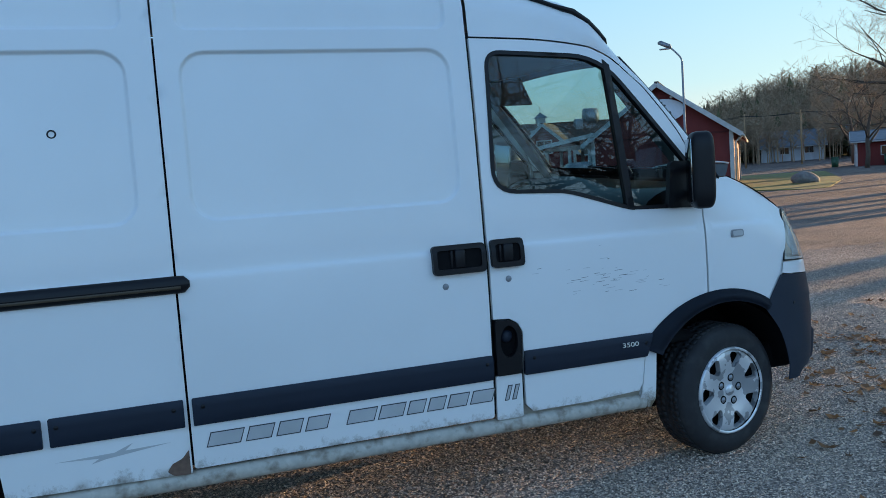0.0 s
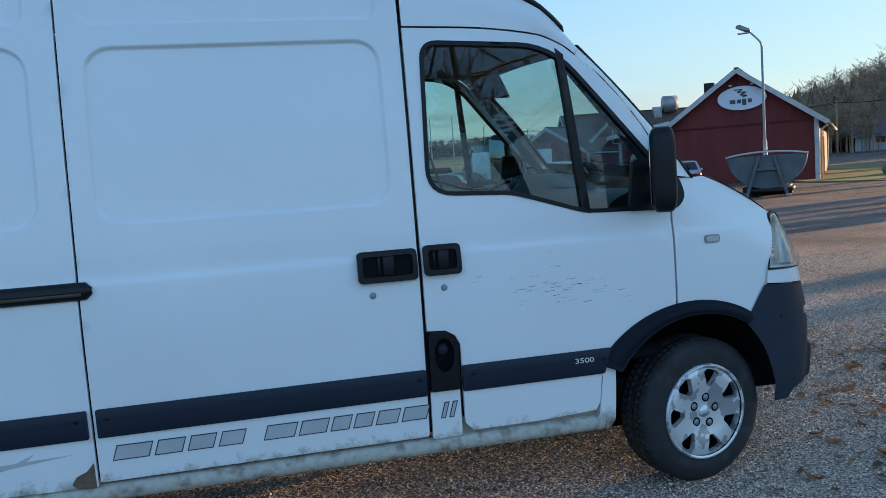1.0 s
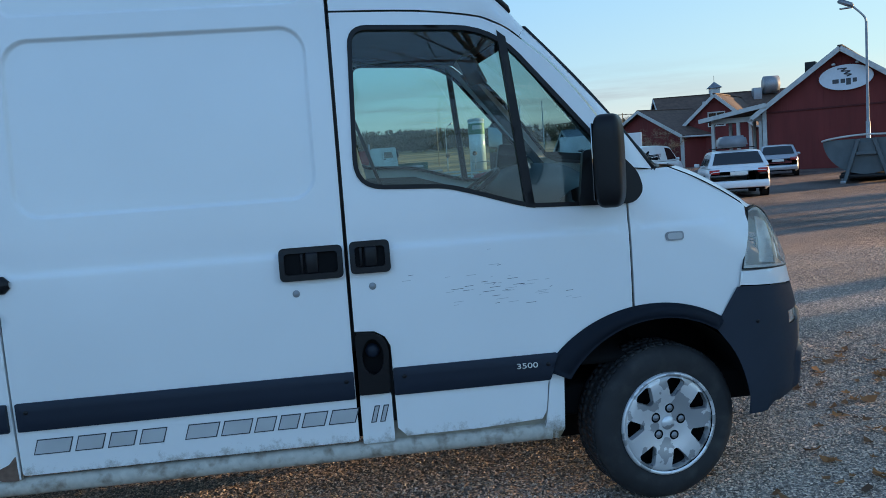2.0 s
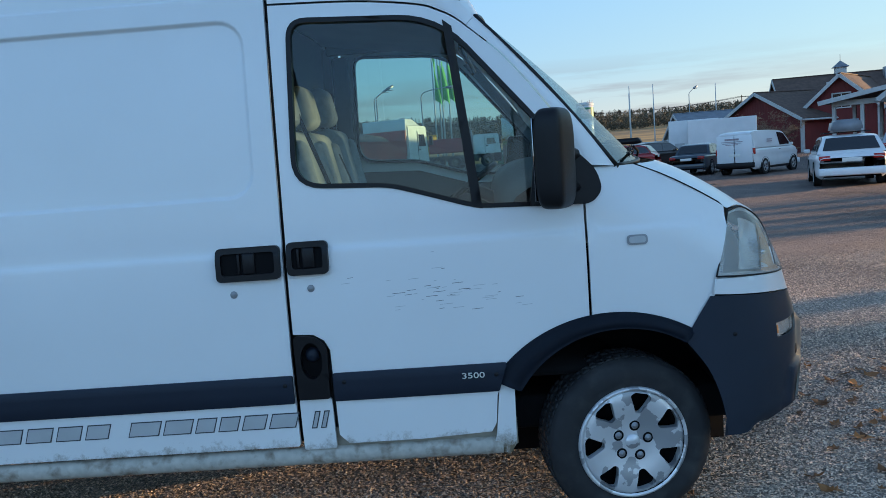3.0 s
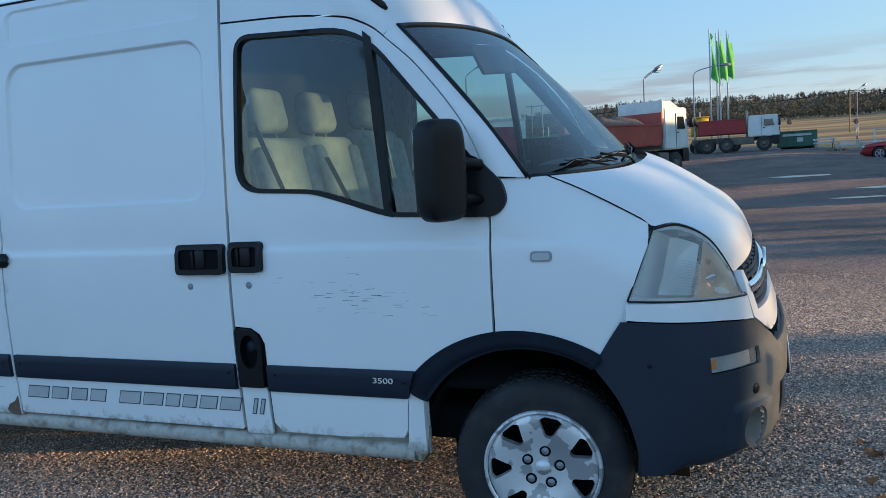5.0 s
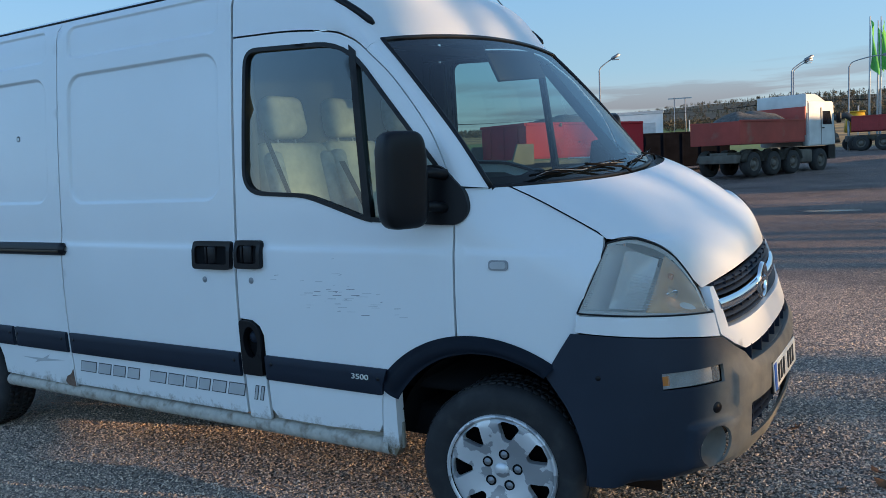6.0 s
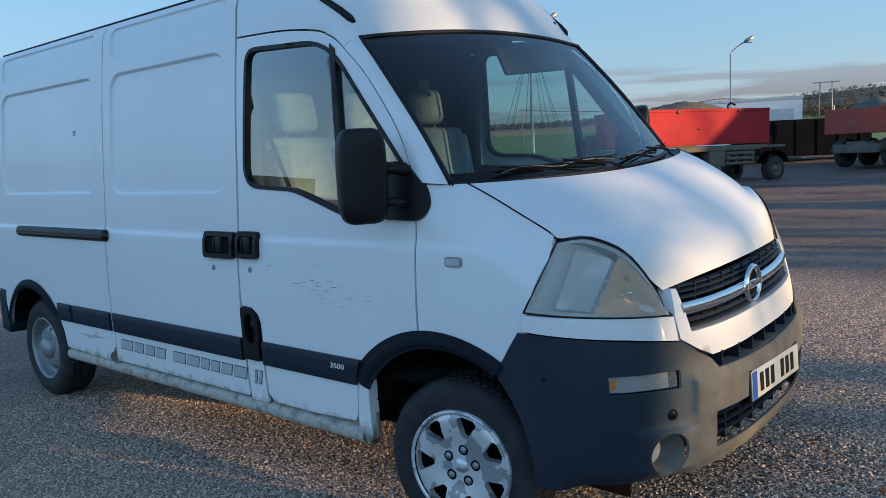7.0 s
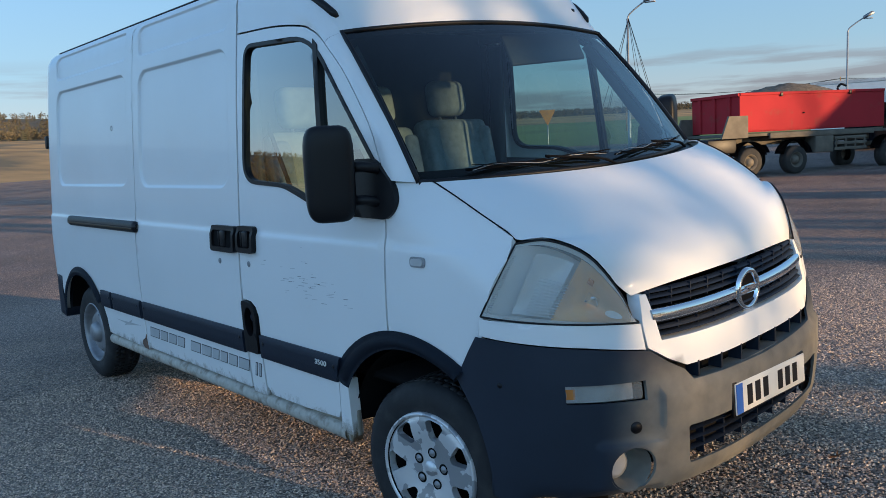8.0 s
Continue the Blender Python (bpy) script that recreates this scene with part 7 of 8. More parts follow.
blackbox = thing("container", "black steel rubbish container with sloping ends", "container", stand(-10.6, 38.2, 35))
tipper_body(-2.9, 2.9, 2.4, 0.25, 1.95, "container_shell", surface("black_container", (0.008, 0.008, 0.010), 0.95, vary=0.3, scale=2, spec=0.02), blackbox, 6)
for x in (-2.4, 2.4):
    part("skid", box((0.6, 1.2, 0.25), (x, 0, 0.125), 0.02), BLACK, blackbox)

far_tipper = thing("tipper_lorry", "white-cabbed tipper lorry with a dark red load box", "lorry", stand(-0.6, 57.0, 0))
part("chassis", box((5.0, 0.9, 0.30), (-0.1, 0, 0.88), 0.02), DUST, far_tipper)
tipper_body(-2.75, 0.35, 2.45, 1.25, 2.25, "load_box", surface("dark_lorry_red", (0.30, 0.02, 0.02), 0.5, vary=0.15), far_tipper, 3)
cab(far_tipper, 0.55, 2.55, 1.0, 2.45, fairing=False)
for x in (-2.2, -0.9, 1.55):
    for s in (-1, 1):
        lorry_wheel(far_tipper, x, s * 1.05, s)
part("side_skirt", box((2.2, 2.2, 0.5), (-0.2, 0, 0.75), 0.04), DUST, far_tipper)

digger = thing("wheeled_excavator", "yellow wheeled excavator with a folded boom", "excavator", stand(-2.6, 62.0, 195))
YELLOW = surface("excavator_yellow", (0.62, 0.36, 0.03), 0.5, vary=0.12)
part("undercarriage", box((3.2, 1.3, 0.45), (0, 0, 0.85), 0.05), DUST, digger)
part("engine_house", box((1.9, 2.2, 0.85), (-0.5, 0, 1.75), 0.12, 3), YELLOW, digger)
dcab = part("cab", taper_box(0.35, 1.65, -0.95, 0.1, 1.3, 2.75, (0.85, 0.9), (-0.05, 0), 0.06), YELLOW, digger)
part("cab_window", taper_box(0.5, 1.5, -0.985, -0.90, 1.7, 2.6, (0.85, 1), (-0.04, 0.03)), CAR_GLASS, dcab)
part("cab_roof", box((1.2, 1.05, 0.10), (0.95, -0.42, 2.78), 0.03), YELLOW, dcab)
boom = part("boom", tube([(0.9, 0.45, 1.9), (1.7, 0.45, 2.55), (2.7, 0.45, 2.35)], [0.22, 0.24, 0.16], 8), DUST_DARK, digger)
part("dipper_arm", tube([(2.7, 0.45, 2.35), (2.5, 0.45, 1.2)], [0.16, 0.12], 8), BLACK, boom)
part("bucket", taper_box(2.1, 2.8, 0.1, 0.8, 0.6, 1.3, (0.7, 1), (0.1, 0), 0.04), DUST, boom)
for x in (-1.2, 1.2):
    for s in (-1, 1):
        lorry_wheel(digger, x, s * 1.0, s, 0.50, 0.40)

boxtrailer = thing("box_trailer", "plain white goods trailer parked beside the barn", "trailer", stand(17.3, 53.0, -16))
part("box_body", box((4.5, 2.4, 2.0), (0, 0, 1.85), 0.03), WHITE_CAR, boxtrailer, smooth=False)
part("trailer_frame", box((4.3, 1.0, 0.25), (0, 0, 0.75), 0.02), DUST, boxtrailer)
for x in (-0.9, 0.3):
    for s in (-1, 1):
        lorry_wheel(boxtrailer, x, s * 0.98, s, 0.48, 0.32)
rear_box = thing("box_trailer", "white goods container with a faded dark mark", "trailer", stand(16.4, 56.7, -16))
part("box_body", box((3.5, 2.5, 2.3), (0, 0, 1.85), 0.03), WHITE_CAR, rear_box, smooth=False)
part("mark_bar", box((0.7, 0.01, 0.5), (-1.0, -1.256, 1.1)), DECAL, rear_box, smooth=False)
part("mark_bar", box((0.8, 0.01, 0.12), (0.9, -1.256, 2.6)), DECAL, rear_box, smooth=False)
part("skid", box((3.2, 1.6, 0.7), (0, 0, 0.35), 0.02), DUST, rear_box)

# ---------------------------------------------------------------- buildings
def boards(name, colour):
    """Painted upright boards: narrow battens as relief, weathered."""
    m = surface(name, colour, 0.75, vary=0.16, scale=1.5, stretch=(1, 1, 0.25))
    n, l = m.node_tree.nodes, m.node_tree.links
    co = n.new("ShaderNodeTexCoord")
    w = n.new("ShaderNodeTexWave")
    w.bands_direction, w.wave_profile = "Y", "SAW"
    w.inputs["Scale"].default_value, w.inputs["Distortion"].default_value = 1.05, 0.0
    l.new(co.outputs["Object"], w.inputs["Vector"])
    bump = n.new("ShaderNodeBump")
    bump.inputs["Strength"].default_value, bump.inputs["Distance"].default_value = 1.0, 0.05
    l.new(w.outputs["Fac"], bump.inputs["Height"])
    l.new(bump.outputs["Normal"], n["Principled BSDF"].inputs["Normal"])
    return m


RED_WALL = boards("falu_red_boards", (0.155, 0.022, 0.020))
PALE_WALL = boards("pale_boards", (0.45, 0.48, 0.52))
BROWN_TILE = surface("brown_roof_tiles", (0.105, 0.065, 0.05), 0.8, vary=0.25, scale=3, grain=0.7, grain_scale=8)
GREY_TILE = surface("grey_roof_sheet", (0.16, 0.18, 0.21), 0.6, vary=0.15, scale=2)
LIGHT_TRIM = surface("weathered_white_trim", (0.50, 0.50, 0.49), 0.7, vary=0.12, scale=3)
WOOD = surface("raw_wood", (0.30, 0.19, 0.10), 0.8, vary=0.25, scale=4)


def window(parent, at, w, h, face):
    """A framed window; face: 'x' looks along -x, 'y' along -y."""
    k = new("window")
    k.parent = parent
    k.matrix_basis = Matrix.Translation(at) @ (pose(0, 0, 0, 0, 0, 90) if face == "x" else Matrix())
    f = 0.09
    for z in (-h / 2, h / 2):
        part("frame", box((w + f, 0.08, f), (0, 0, z), 0.01), LIGHT_TRIM, k, smooth=False)
    for x in (-w / 2, 0, w / 2):
        part("frame", box((f if x else f * 0.6, 0.08, h), (x, 0, 0), 0.01), LIGHT_TRIM, k, smooth=False)
    part("pane", box((w, 0.02, h), (0, 0.01, 0)), CAR_GLASS, k, smooth=False)


def gabled(name, label, m, w, l, eave, apex, wall=RED_WALL, tiles=BROWN_TILE, over=0.5, windows=(), category="building"):
    """A gabled building: its gable stands at x = 0 and looks along -x, the ridge runs along +x."""
    b = thing(name, label, category, m)
    t, h = 0.18, w / 2
    for x in (0, l - t):
        bm = bmesh.new()
        ring = [(-h, -0.3), (h, -0.3), (h, eave), (0, apex - 0.05), (-h, eave)]
        a = [bm.verts.new((x, y, z)) for y, z in ring]
        c = [bm.verts.new((x + t, y, z)) for y, z in ring]
        bm.faces.new(a)
        bm.faces.new(c[::-1])
        for i in range(5):
            bm.faces.new((a[i], c[i], c[(i + 1) % 5], a[(i + 1) % 5]))
        bmesh.ops.recalc_face_normals(bm, faces=bm.faces)
        part("gable_wall", bm, wall, b, smooth=False)
    for s in (-1, 1):
        part("side_wall", box((l - 2 * t, t, eave + 0.3), (l / 2, s * (h - t / 2), eave / 2 - 0.15)), wall, b, smooth=False)
        k = (apex - eave) / h
        d = Vector((0, s, -k)).normalized()
        run = math.hypot(h + over, (h + over) * k)
        turn = Matrix.Rotation(-s * math.atan(k), 3, "X")
        part("roof_slope", box((l + 2 * over, run, 0.12), Vector((l / 2, 0, apex + 0.06)) + d * run / 2, 0.01, turn=turn), tiles, b, smooth=False)
        for x in (-over - 0.03, l + over + 0.03):
            part("bargeboard", box((0.05, run, 0.26), Vector((x, 0, apex + 0.0)) + d * run / 2, 0.008, turn=turn), LIGHT_TRIM, b, smooth=False)
        for x in (0.02, l - 0.02):
            part("corner_board", box((0.22, 0.22, eave + 0.2), (x, s * (h - 0.02), eave / 2 - 0.1), 0.01), LIGHT_TRIM, b, smooth=False)
        part("gutter", rod((-over, s * (h + over + 0.05), apex - (h + over) * k - 0.02), (l + over, s * (h + over + 0.05), apex - (h + over) * k - 0.02), 0.07), LIGHT_TRIM, b)
    part("ridge_cap", box((l + 2 * over, 0.25, 0.08), (l / 2, 0, apex + 0.13), 0.02), tiles, b, smooth=False)
    for face, p, z, ww, hh in windows:
        window(b, (-0.03, p, z) if face == "x" else (p, -h - 0.03, z), ww, hh, face)
    return b


# red building with an oval sign, porch at its side
shop = gabled("red_shop", "red boarded wooden building with a white oval sign", stand(24.3, 35.6, 49.6), 7.8, 15, 3.35, 6.15, over=0.55)
part("wall_band", box((0.06, 7.6, 0.10), (-0.03, 0, 3.2), 0.01), surface("dark_red_band", (0.09, 0.015, 0.015), 0.8), shop, smooth=False)
part("roof_vent", box((0.5, 0.55, 0.8), (2.5, 1.9, 5.5), 0.03), BLACK, shop)
for p in (4.15, 5.35, 6.75):
    part("porch_post", box((0.18, 0.18, 3.0), (0.2, p, 1.5), 0.01), LIGHT_TRIM, shop, smooth=False)
    part("porch_post", box((0.18, 0.18, 3.0), (4.0, p, 1.5), 0.01), LIGHT_TRIM, shop, smooth=False)
part("porch_beam", box((0.2, 2.9, 0.28), (0.2, 5.4, 2.98), 0.01), LIGHT_TRIM, shop, smooth=False)
part("porch_roof", taper_box(-0.6, 8.0, 3.7, 7.4, 3.12, 3.24, (1, 1)), BROWN_TILE, shop, smooth=False).matrix_basis = Matrix.Translation((0, 3.7, 3.7)) @ Matrix.Rotation(radians(-9), 4, "X") @ Matrix.Translation((0, -3.7, -3.24))
part("porch_edge", box((0.06, 3.7, 0.24), (-0.62, 5.5, 3.33), 0.01, turn=Matrix.Rotation(radians(-9), 3, "X")), LIGHT_TRIM, shop, smooth=False)
part("porch_rail", box((0.06, 2.7, 0.08), (0.25, 5.4, 1.0), 0.01), LIGHT_TRIM, shop, smooth=False)
part("downpipe", tube([(0.1, -4.45, 2.9), (0.1, -4.1, 2.6), (0.1, -4.05, 0.2)], 0.05, 8), LIGHT_TRIM, shop)
for i in range(12):
    part("lattice_slat", box((0.05, 0.05, 2.3), (1.0 + i * 0.35, -4.05, 1.15), 0.005), WOOD, shop, smooth=False)
sign = thing("sign", "white oval sign board with dark lettering bars and a squiggle", "sign", stand(24.3, 35.6, 49.6) @ pose(-0.16, -0.20, 4.66) @ Matrix.Scale(0.88, 4))
oval = bmesh.new()
bmesh.ops.create_cone(oval, cap_ends=True, segments=40, radius1=1.0, radius2=1.0, depth=0.08, matrix=Matrix.Diagonal((1, 1.45, 0.74, 1)) @ Matrix.Rotation(radians(90), 4, "Y"))
part("board", oval, surface("white_sign_board", (0.66, 0.70, 0.76), 0.5, vary=0.04), sign, smooth=False)
for y, w, h, z in ((0.55, 0.34, 0.24, -0.20), (0.16, 0.24, 0.24, -0.20), (-0.14, 0.25, 0.38, -0.26), (-0.47, 0.22, 0.24, -0.20)):
    part("letter_bar", box((0.02, w, h), (-0.045, y, z)), DECAL_EDGE, sign, smooth=False)
zig = [(0.45, 0.52), (-0.05, 0.52), (0.25, 0.38), (-0.25, 0.34), (0.10, 0.20), (-0.30, 0.14), (-0.05, 0.05)]
for (y0, z0), (y1, z1) in zip(zig, zig[1:]):
    part("squiggle", rod((-0.05, y0, z0), (-0.05, y1, z1), 0.035, n=6), DECAL_EDGE, sign)
for y in (-0.55, 0.55):
    part("sign_lamp", box((0.25, 0.18, 0.12), (-0.12, y * 1.15, 0.80), 0.03), LIGHT_TRIM, sign)

barn = gabled("barn", "red barn with a brown tiled roof", stand(23.2, 62.0, 22), 9.0, 10, 2.7, 4.85)
part("chimney", box((0.6, 0.6, 1.1), (6.0, -1.6, 4.9), 0.02), LIGHT_TRIM, barn, smooth=False)
hall = gabled("restaurant", "large red restaurant building with a brown roof", stand(26.5, 66.5, -12), 9.5, 14, 3.2, 6.1, windows=(("y", 6.0, 2.0, 1.2, 1.2), ("y", 10.0, 2.0, 1.2, 1.2)))
wing_house = gabled("restaurant_wing", "red gabled wing with a white window", stand(28.0, 58.2, 50), 5.2, 9.0, 3.3, 5.6, windows=(("x", 0.0, 3.7, 1.3, 1.1),))
cup = thing("cupola", "small roof turret with a pyramid cap", "turret", stand(26.5, 66.5, -12) @ pose(4.9, 0, 6.0) @ Matrix.Scale(0.62, 4))
part("turret", box((1.3, 1.3, 1.2), (0, 0, 0.6), 0.02), LIGHT_TRIM, cup, smooth=False)
cap = bmesh.new()
bmesh.ops.create_cone(cap, cap_ends=True, segments=4, radius1=1.35, radius2=0.05, depth=0.9, matrix=Matrix.Translation((0, 0, 1.65)) @ Matrix.Rotation(radians(45), 4, "Z"))
part("turret_cap", cap, GREY_TILE, cup, smooth=False)
part("spike", rod((0, 0, 2.0), (0, 0, 3.0), 0.03), BLACK, cup)
fan = thing("roof_fan", "round grey roof ventilation drum", "vent", stand(26.5, 66.5, -12) @ pose(9.5, -1.0, 5.5))
part("drum", rod((-0.6, 0, 1.1), (0.6, 0, 1.1), 0.75, n=20), STEEL, fan)
part("duct", box((0.7, 0.7, 1.2), (-1.2, 0, 0.3), 0.02), STEEL, fan)
gabled("warehouse", "low warehouse with a wide grey metal roof", stand(20.3, 76.5, -4), 13, 20, 1.8, 4.2, PALE_WALL, GREY_TILE, 0.3)
white_hall = thing("industrial_hall", "long flat white industrial building", "building", stand(-24.4, 69.5, 20))
part("hall_wall", box((8.5, 6, 5.0), (0, 0, 2.0), 0.03), surface("white_cladding", (0.70, 0.70, 0.68), 0.6, vary=0.05, scale=2), white_hall, smooth=False)
part("roof_edge", box((8.6, 6.1, 0.25), (0, 0, 4.5), 0.02), LIGHT_TRIM, white_hall, smooth=False)
part("gate", box((2.4, 0.06, 2.0), (2.4, -3.03, 2.6), 0.01), LIGHT_TRIM, white_hall, smooth=False)
gabled("house", "pale wooden house with a grey roof below the wood", stand(80.0, 92.5, -40), 6, 8, 2.2, 4.2, PALE_WALL, GREY_TILE, windows=(("y", 3.0, 1.5, 1.2, 1.2), ("y", 6.2, 1.5, 1.2, 1.2), ("x", 0.0, 1.6, 1.4, 1.2)), category="house")
gabled("house", "pale wooden house half hidden by trees", stand(92.0, 88.0, -40), 6, 8, 2.2, 4.2, PALE_WALL, GREY_TILE, category="house", windows=(("y", 3.0, 1.5, 1.2, 1.2),))
gabled("shed", "dark red shed with white-framed windows", stand(64.5, 60.5, -45), 6, 16, 2.5, 3.4, RED_WALL, GREY_TILE, windows=(("y", 3.0, 1.4, 1.6, 0.9), ("y", 8.0, 1.4, 1.6, 0.9)), category="shed")
for i in range(3):
    bin_ = thing("wheelie_bin", "green plastic wheelie bin beside the shed", "bin", stand(60.5 + 3.2 * i, 59.2 - 3.4 * i, -45), "bins by the shed")
    part("tub", taper_box(-0.3, 0.3, -0.35, 0.35, 0.08, 1.0, (1.15, 1.15), (0, 0), 0.03), surface("green_bin", (0.03, 0.09, 0.05), 0.5), bin_)
    part("lid", taper_box(-0.37, 0.37, -0.42, 0.42, 1.0, 1.1, (0.9, 0.9), (0, 0), 0.02), surface("green_bin_lid", (0.02, 0.07, 0.04), 0.5), bin_)

# ---------------------------------------------------------------- skips with domed covers
def skip(m, label):
    k = thing("skip", label, "skip", m, "skips")
    grey = surface("grey_green_steel", (0.085, 0.105, 0.115), 0.6, vary=0.2, scale=2)
    ring = [(1.36 * math.cos(a), 1.52 + 1.22 * math.sin(a)) for a in [math.pi + math.pi * i / 20 for i in range(21)]]
    bm = bmesh.new()
    a = [bm.verts.new((0, y, z)) for y, z in ring]
    b = [bm.verts.new((2.2, y * 0.98, z)) for y, z in ring]
    bm.faces.new(a)
    bm.faces.new(b[::-1])
    for i in range(20):
        bm.faces.new((a[i], b[i], b[i + 1], a[i + 1]))
    bmesh.ops.recalc_face_normals(bm, faces=bm.faces)
    part("tub", bm, grey, k, smooth=False)
    part("cover", sheet(lambda u, v: Vector((-0.06 + 2.3 * u, -1.42 + 2.84 * v, 1.53 + 0.16 * math.sin(math.pi * v) ** 0.7)), 4, 16, 0.05), surface("black_cover", (0.02, 0.022, 0.025), 0.5), k)
    part("rim", tube([(-0.05, -1.40 + 0.14 * i, 1.50 + 0.15 * math.sin(math.pi * i / 20) ** 0.7) for i in range(21)], 0.035, 8), LIGHT_TRIM, k)
    for s in (-1, 1):
        part("leg", box((0.12, 0.12, 1.55), (-0.10, s * 0.47, 0.76), 0.015, turn=Matrix.Rotation(radians(s * 17), 3, "X")), grey, k, smooth=False)
        part("foot", box((0.3, 0.18, 0.10), (-0.10, s * 0.72, 0.05), 0.02), STEEL, k)
    part("cross_bar", box((0.10, 0.62, 0.10), (-0.12, 0, 1.02), 0.01), grey, k, smooth=False)
    part("pocket", box((0.06, 0.55, 0.42), (-0.03, 0, 1.20), 0.02), grey, k, smooth=False)
    part("base_frame", box((2.4, 1.7, 0.12), (1.1, 0, 0.24), 0.02), BLACK, k)
    part("base_foot", box((0.2, 1.5, 0.2), (2.0, 0, 0.1), 0.02), BLACK, k)
    return k


skip(stand(16.2, 21.7, 51), "grey rounded steel skip with a black cover")
skip(stand(17.4, 23.5, 51), "second grey steel skip standing close behind")

# ---------------------------------------------------------------- lamps, flags, silo, signs, wires
GALV = surface("galvanised_steel", (0.36, 0.37, 0.38), 0.5, 0.5, vary=0.15)


def street_lamp(x, y, height, turn, label, reach=0.9, rise=0.75):
    k = thing("street_lamp", label, "street lamp", stand(x, y, turn))
    part("post", tube([(0, 0, 0), (0, 0, height * 0.35), (0, 0, height * 0.352), (0, 0, height)], [0.09, 0.085, 0.055, 0.05], 10), GALV, k)
    part("arm", tube(smooth_line([(0, 0, height - 0.05), (0.10 * reach, 0, height + 0.25 * rise), (0.5 * reach, 0, height + 0.62 * rise), (reach, 0, height + rise)] if reach < 1 else [(0, 0, height - 0.05), (0.12 * reach, 0, height + 0.5 * rise), (0.6 * reach, 0, height + 0.9 * rise), (reach, 0, height + rise)], 4), 0.04, 8), GALV, k)
    head = taper_box(reach - 0.15, reach + 0.55, -0.16, 0.16, height + rise - 0.09, height + rise + 0.10, (0.8, 0.7), (0, 0), 0.04)
    if reach < 0.95 and height < 7.2 and rise > 0.7:
        bmesh.ops.rotate(head, cent=(reach, 0, height + rise), matrix=Matrix.Rotation(radians(-28), 3, "Y"), verts=head.verts)
    hd = part("lamp_head", head, STEEL, k)
    part("lamp_glass", box((0.45, 0.24, 0.05), (reach + 0.2, 0, height + rise - 0.10), 0.02), CLEARGREY, hd)
    return k


street_lamp(20.0, 27.2, 6.25, 142, "tall galvanised street lamp before the red building", 0.55, 0.75)
street_lamp(-17.8, 48.2, 6.4, 20, "leaning galvanised street lamp behind the lorries")
street_lamp(-8.3, 65.9, 6.3, 20, "street lamp at the edge of the yard")
street_lamp(-4.0, 61.5, 6.0, 0, "street lamp with a long curved arm", 2.2, 0.6)
street_lamp(-7.1, 56.5, 5.6, 20, "street lamp beyond the lorries")
net = street_lamp(-20.7, 30.0, 7.0, 20, "street lamp hung with a cone of light strings")
for i in range(9):
    a = 2 * math.pi * i / 9
    part("light_string", rod((0.05, 0, 7.0), (1.35 * math.cos(a), 1.35 * math.sin(a), 2.6), 0.012, n=4), BLACK, net)
for i, (x, y, h) in enumerate(((27.0, 96.0, 7.0), (13.0, 120.0, 6.5))):
    street_lamp(x, y, h, 30, "distant street lamp along the country road")

GREEN_FLAG = surface("green_flag_cloth", (0.10, 0.42, 0.08), 0.8, vary=0.2, scale=2)
for i, (x, y) in enumerate(((-3.3, 71.2), (-2.55, 72.0), (-1.95, 73.2), (-2.9, 74.5))):
    f = thing("flagpole", "white flagpole with a limp green flag", "flagpole", stand(x, y), "green flags")
    part("pole", tube([(0, 0, 0), (0, 0, 10.6)], [0.09, 0.05], 8), LIGHT_TRIM, f)
    part("flag", sheet(lambda u, v: Vector((0.06 + 0.55 * v * (0.5 + 0.5 * u) + 0.14 * math.sin(5 * v + 3 * u + i), 0.25 * math.sin(6 * v + i) * v, 10.3 - 3.6 * u - 0.9 * v)), 14, 10), GREEN_FLAG, f, "green flag cloth in folds")
for x, y in ((17.4, 84.4), (19.85, 83.9), (20.5, 100.0), (29.0, 92.0)):
    f = thing("flagpole", "bare white flagpole beside the country road", "flagpole", stand(x, y), "bare flagpoles")
    part("pole", tube([(0, 0, 0), (0, 0, 7.9)], [0.08, 0.045], 8), LIGHT_TRIM, f)

silo = thing("silo", "tall white silo with a green band near its top", "silo", stand(17.1, 115.1))
sz = 8.62 - ground_z(17.1, 115.1)
part("silo_wall", rod((0, 0, 0), (0, 0, sz), 1.22, n=32), WHITE_CAR, silo)
part("green_band", lathe([(1.235, sz - 2.15), (1.235, sz - 0.55)], 32, "z"), surface("green_band_paint", (0.03, 0.17, 0.09), 0.5), silo)
part("silo_top", lathe([(1.27, sz - 0.25), (1.27, sz + 0.05), (0.9, sz + 0.2), (0.0, sz + 0.28)], 32, "z"), LIGHT_TRIM, silo)
for a in (-118, -101, -84, -67):
    part("letter_bar", box((0.02, 0.36, 0.6), (1.25 * math.cos(radians(a)), 1.25 * math.sin(radians(a)), sz - 1.15), turn=Matrix.Rotation(radians(a), 3, "Z")), LIGHT_TRIM, silo, smooth=False)
for a in range(0, 360, 60):
    part("top_rail_post", rod((1.1 * math.cos(radians(a)), 1.1 * math.sin(radians(a)), sz), (1.1 * math.cos(radians(a)), 1.1 * math.sin(radians(a)), sz + 0.5), 0.04, n=6), STEEL, silo)

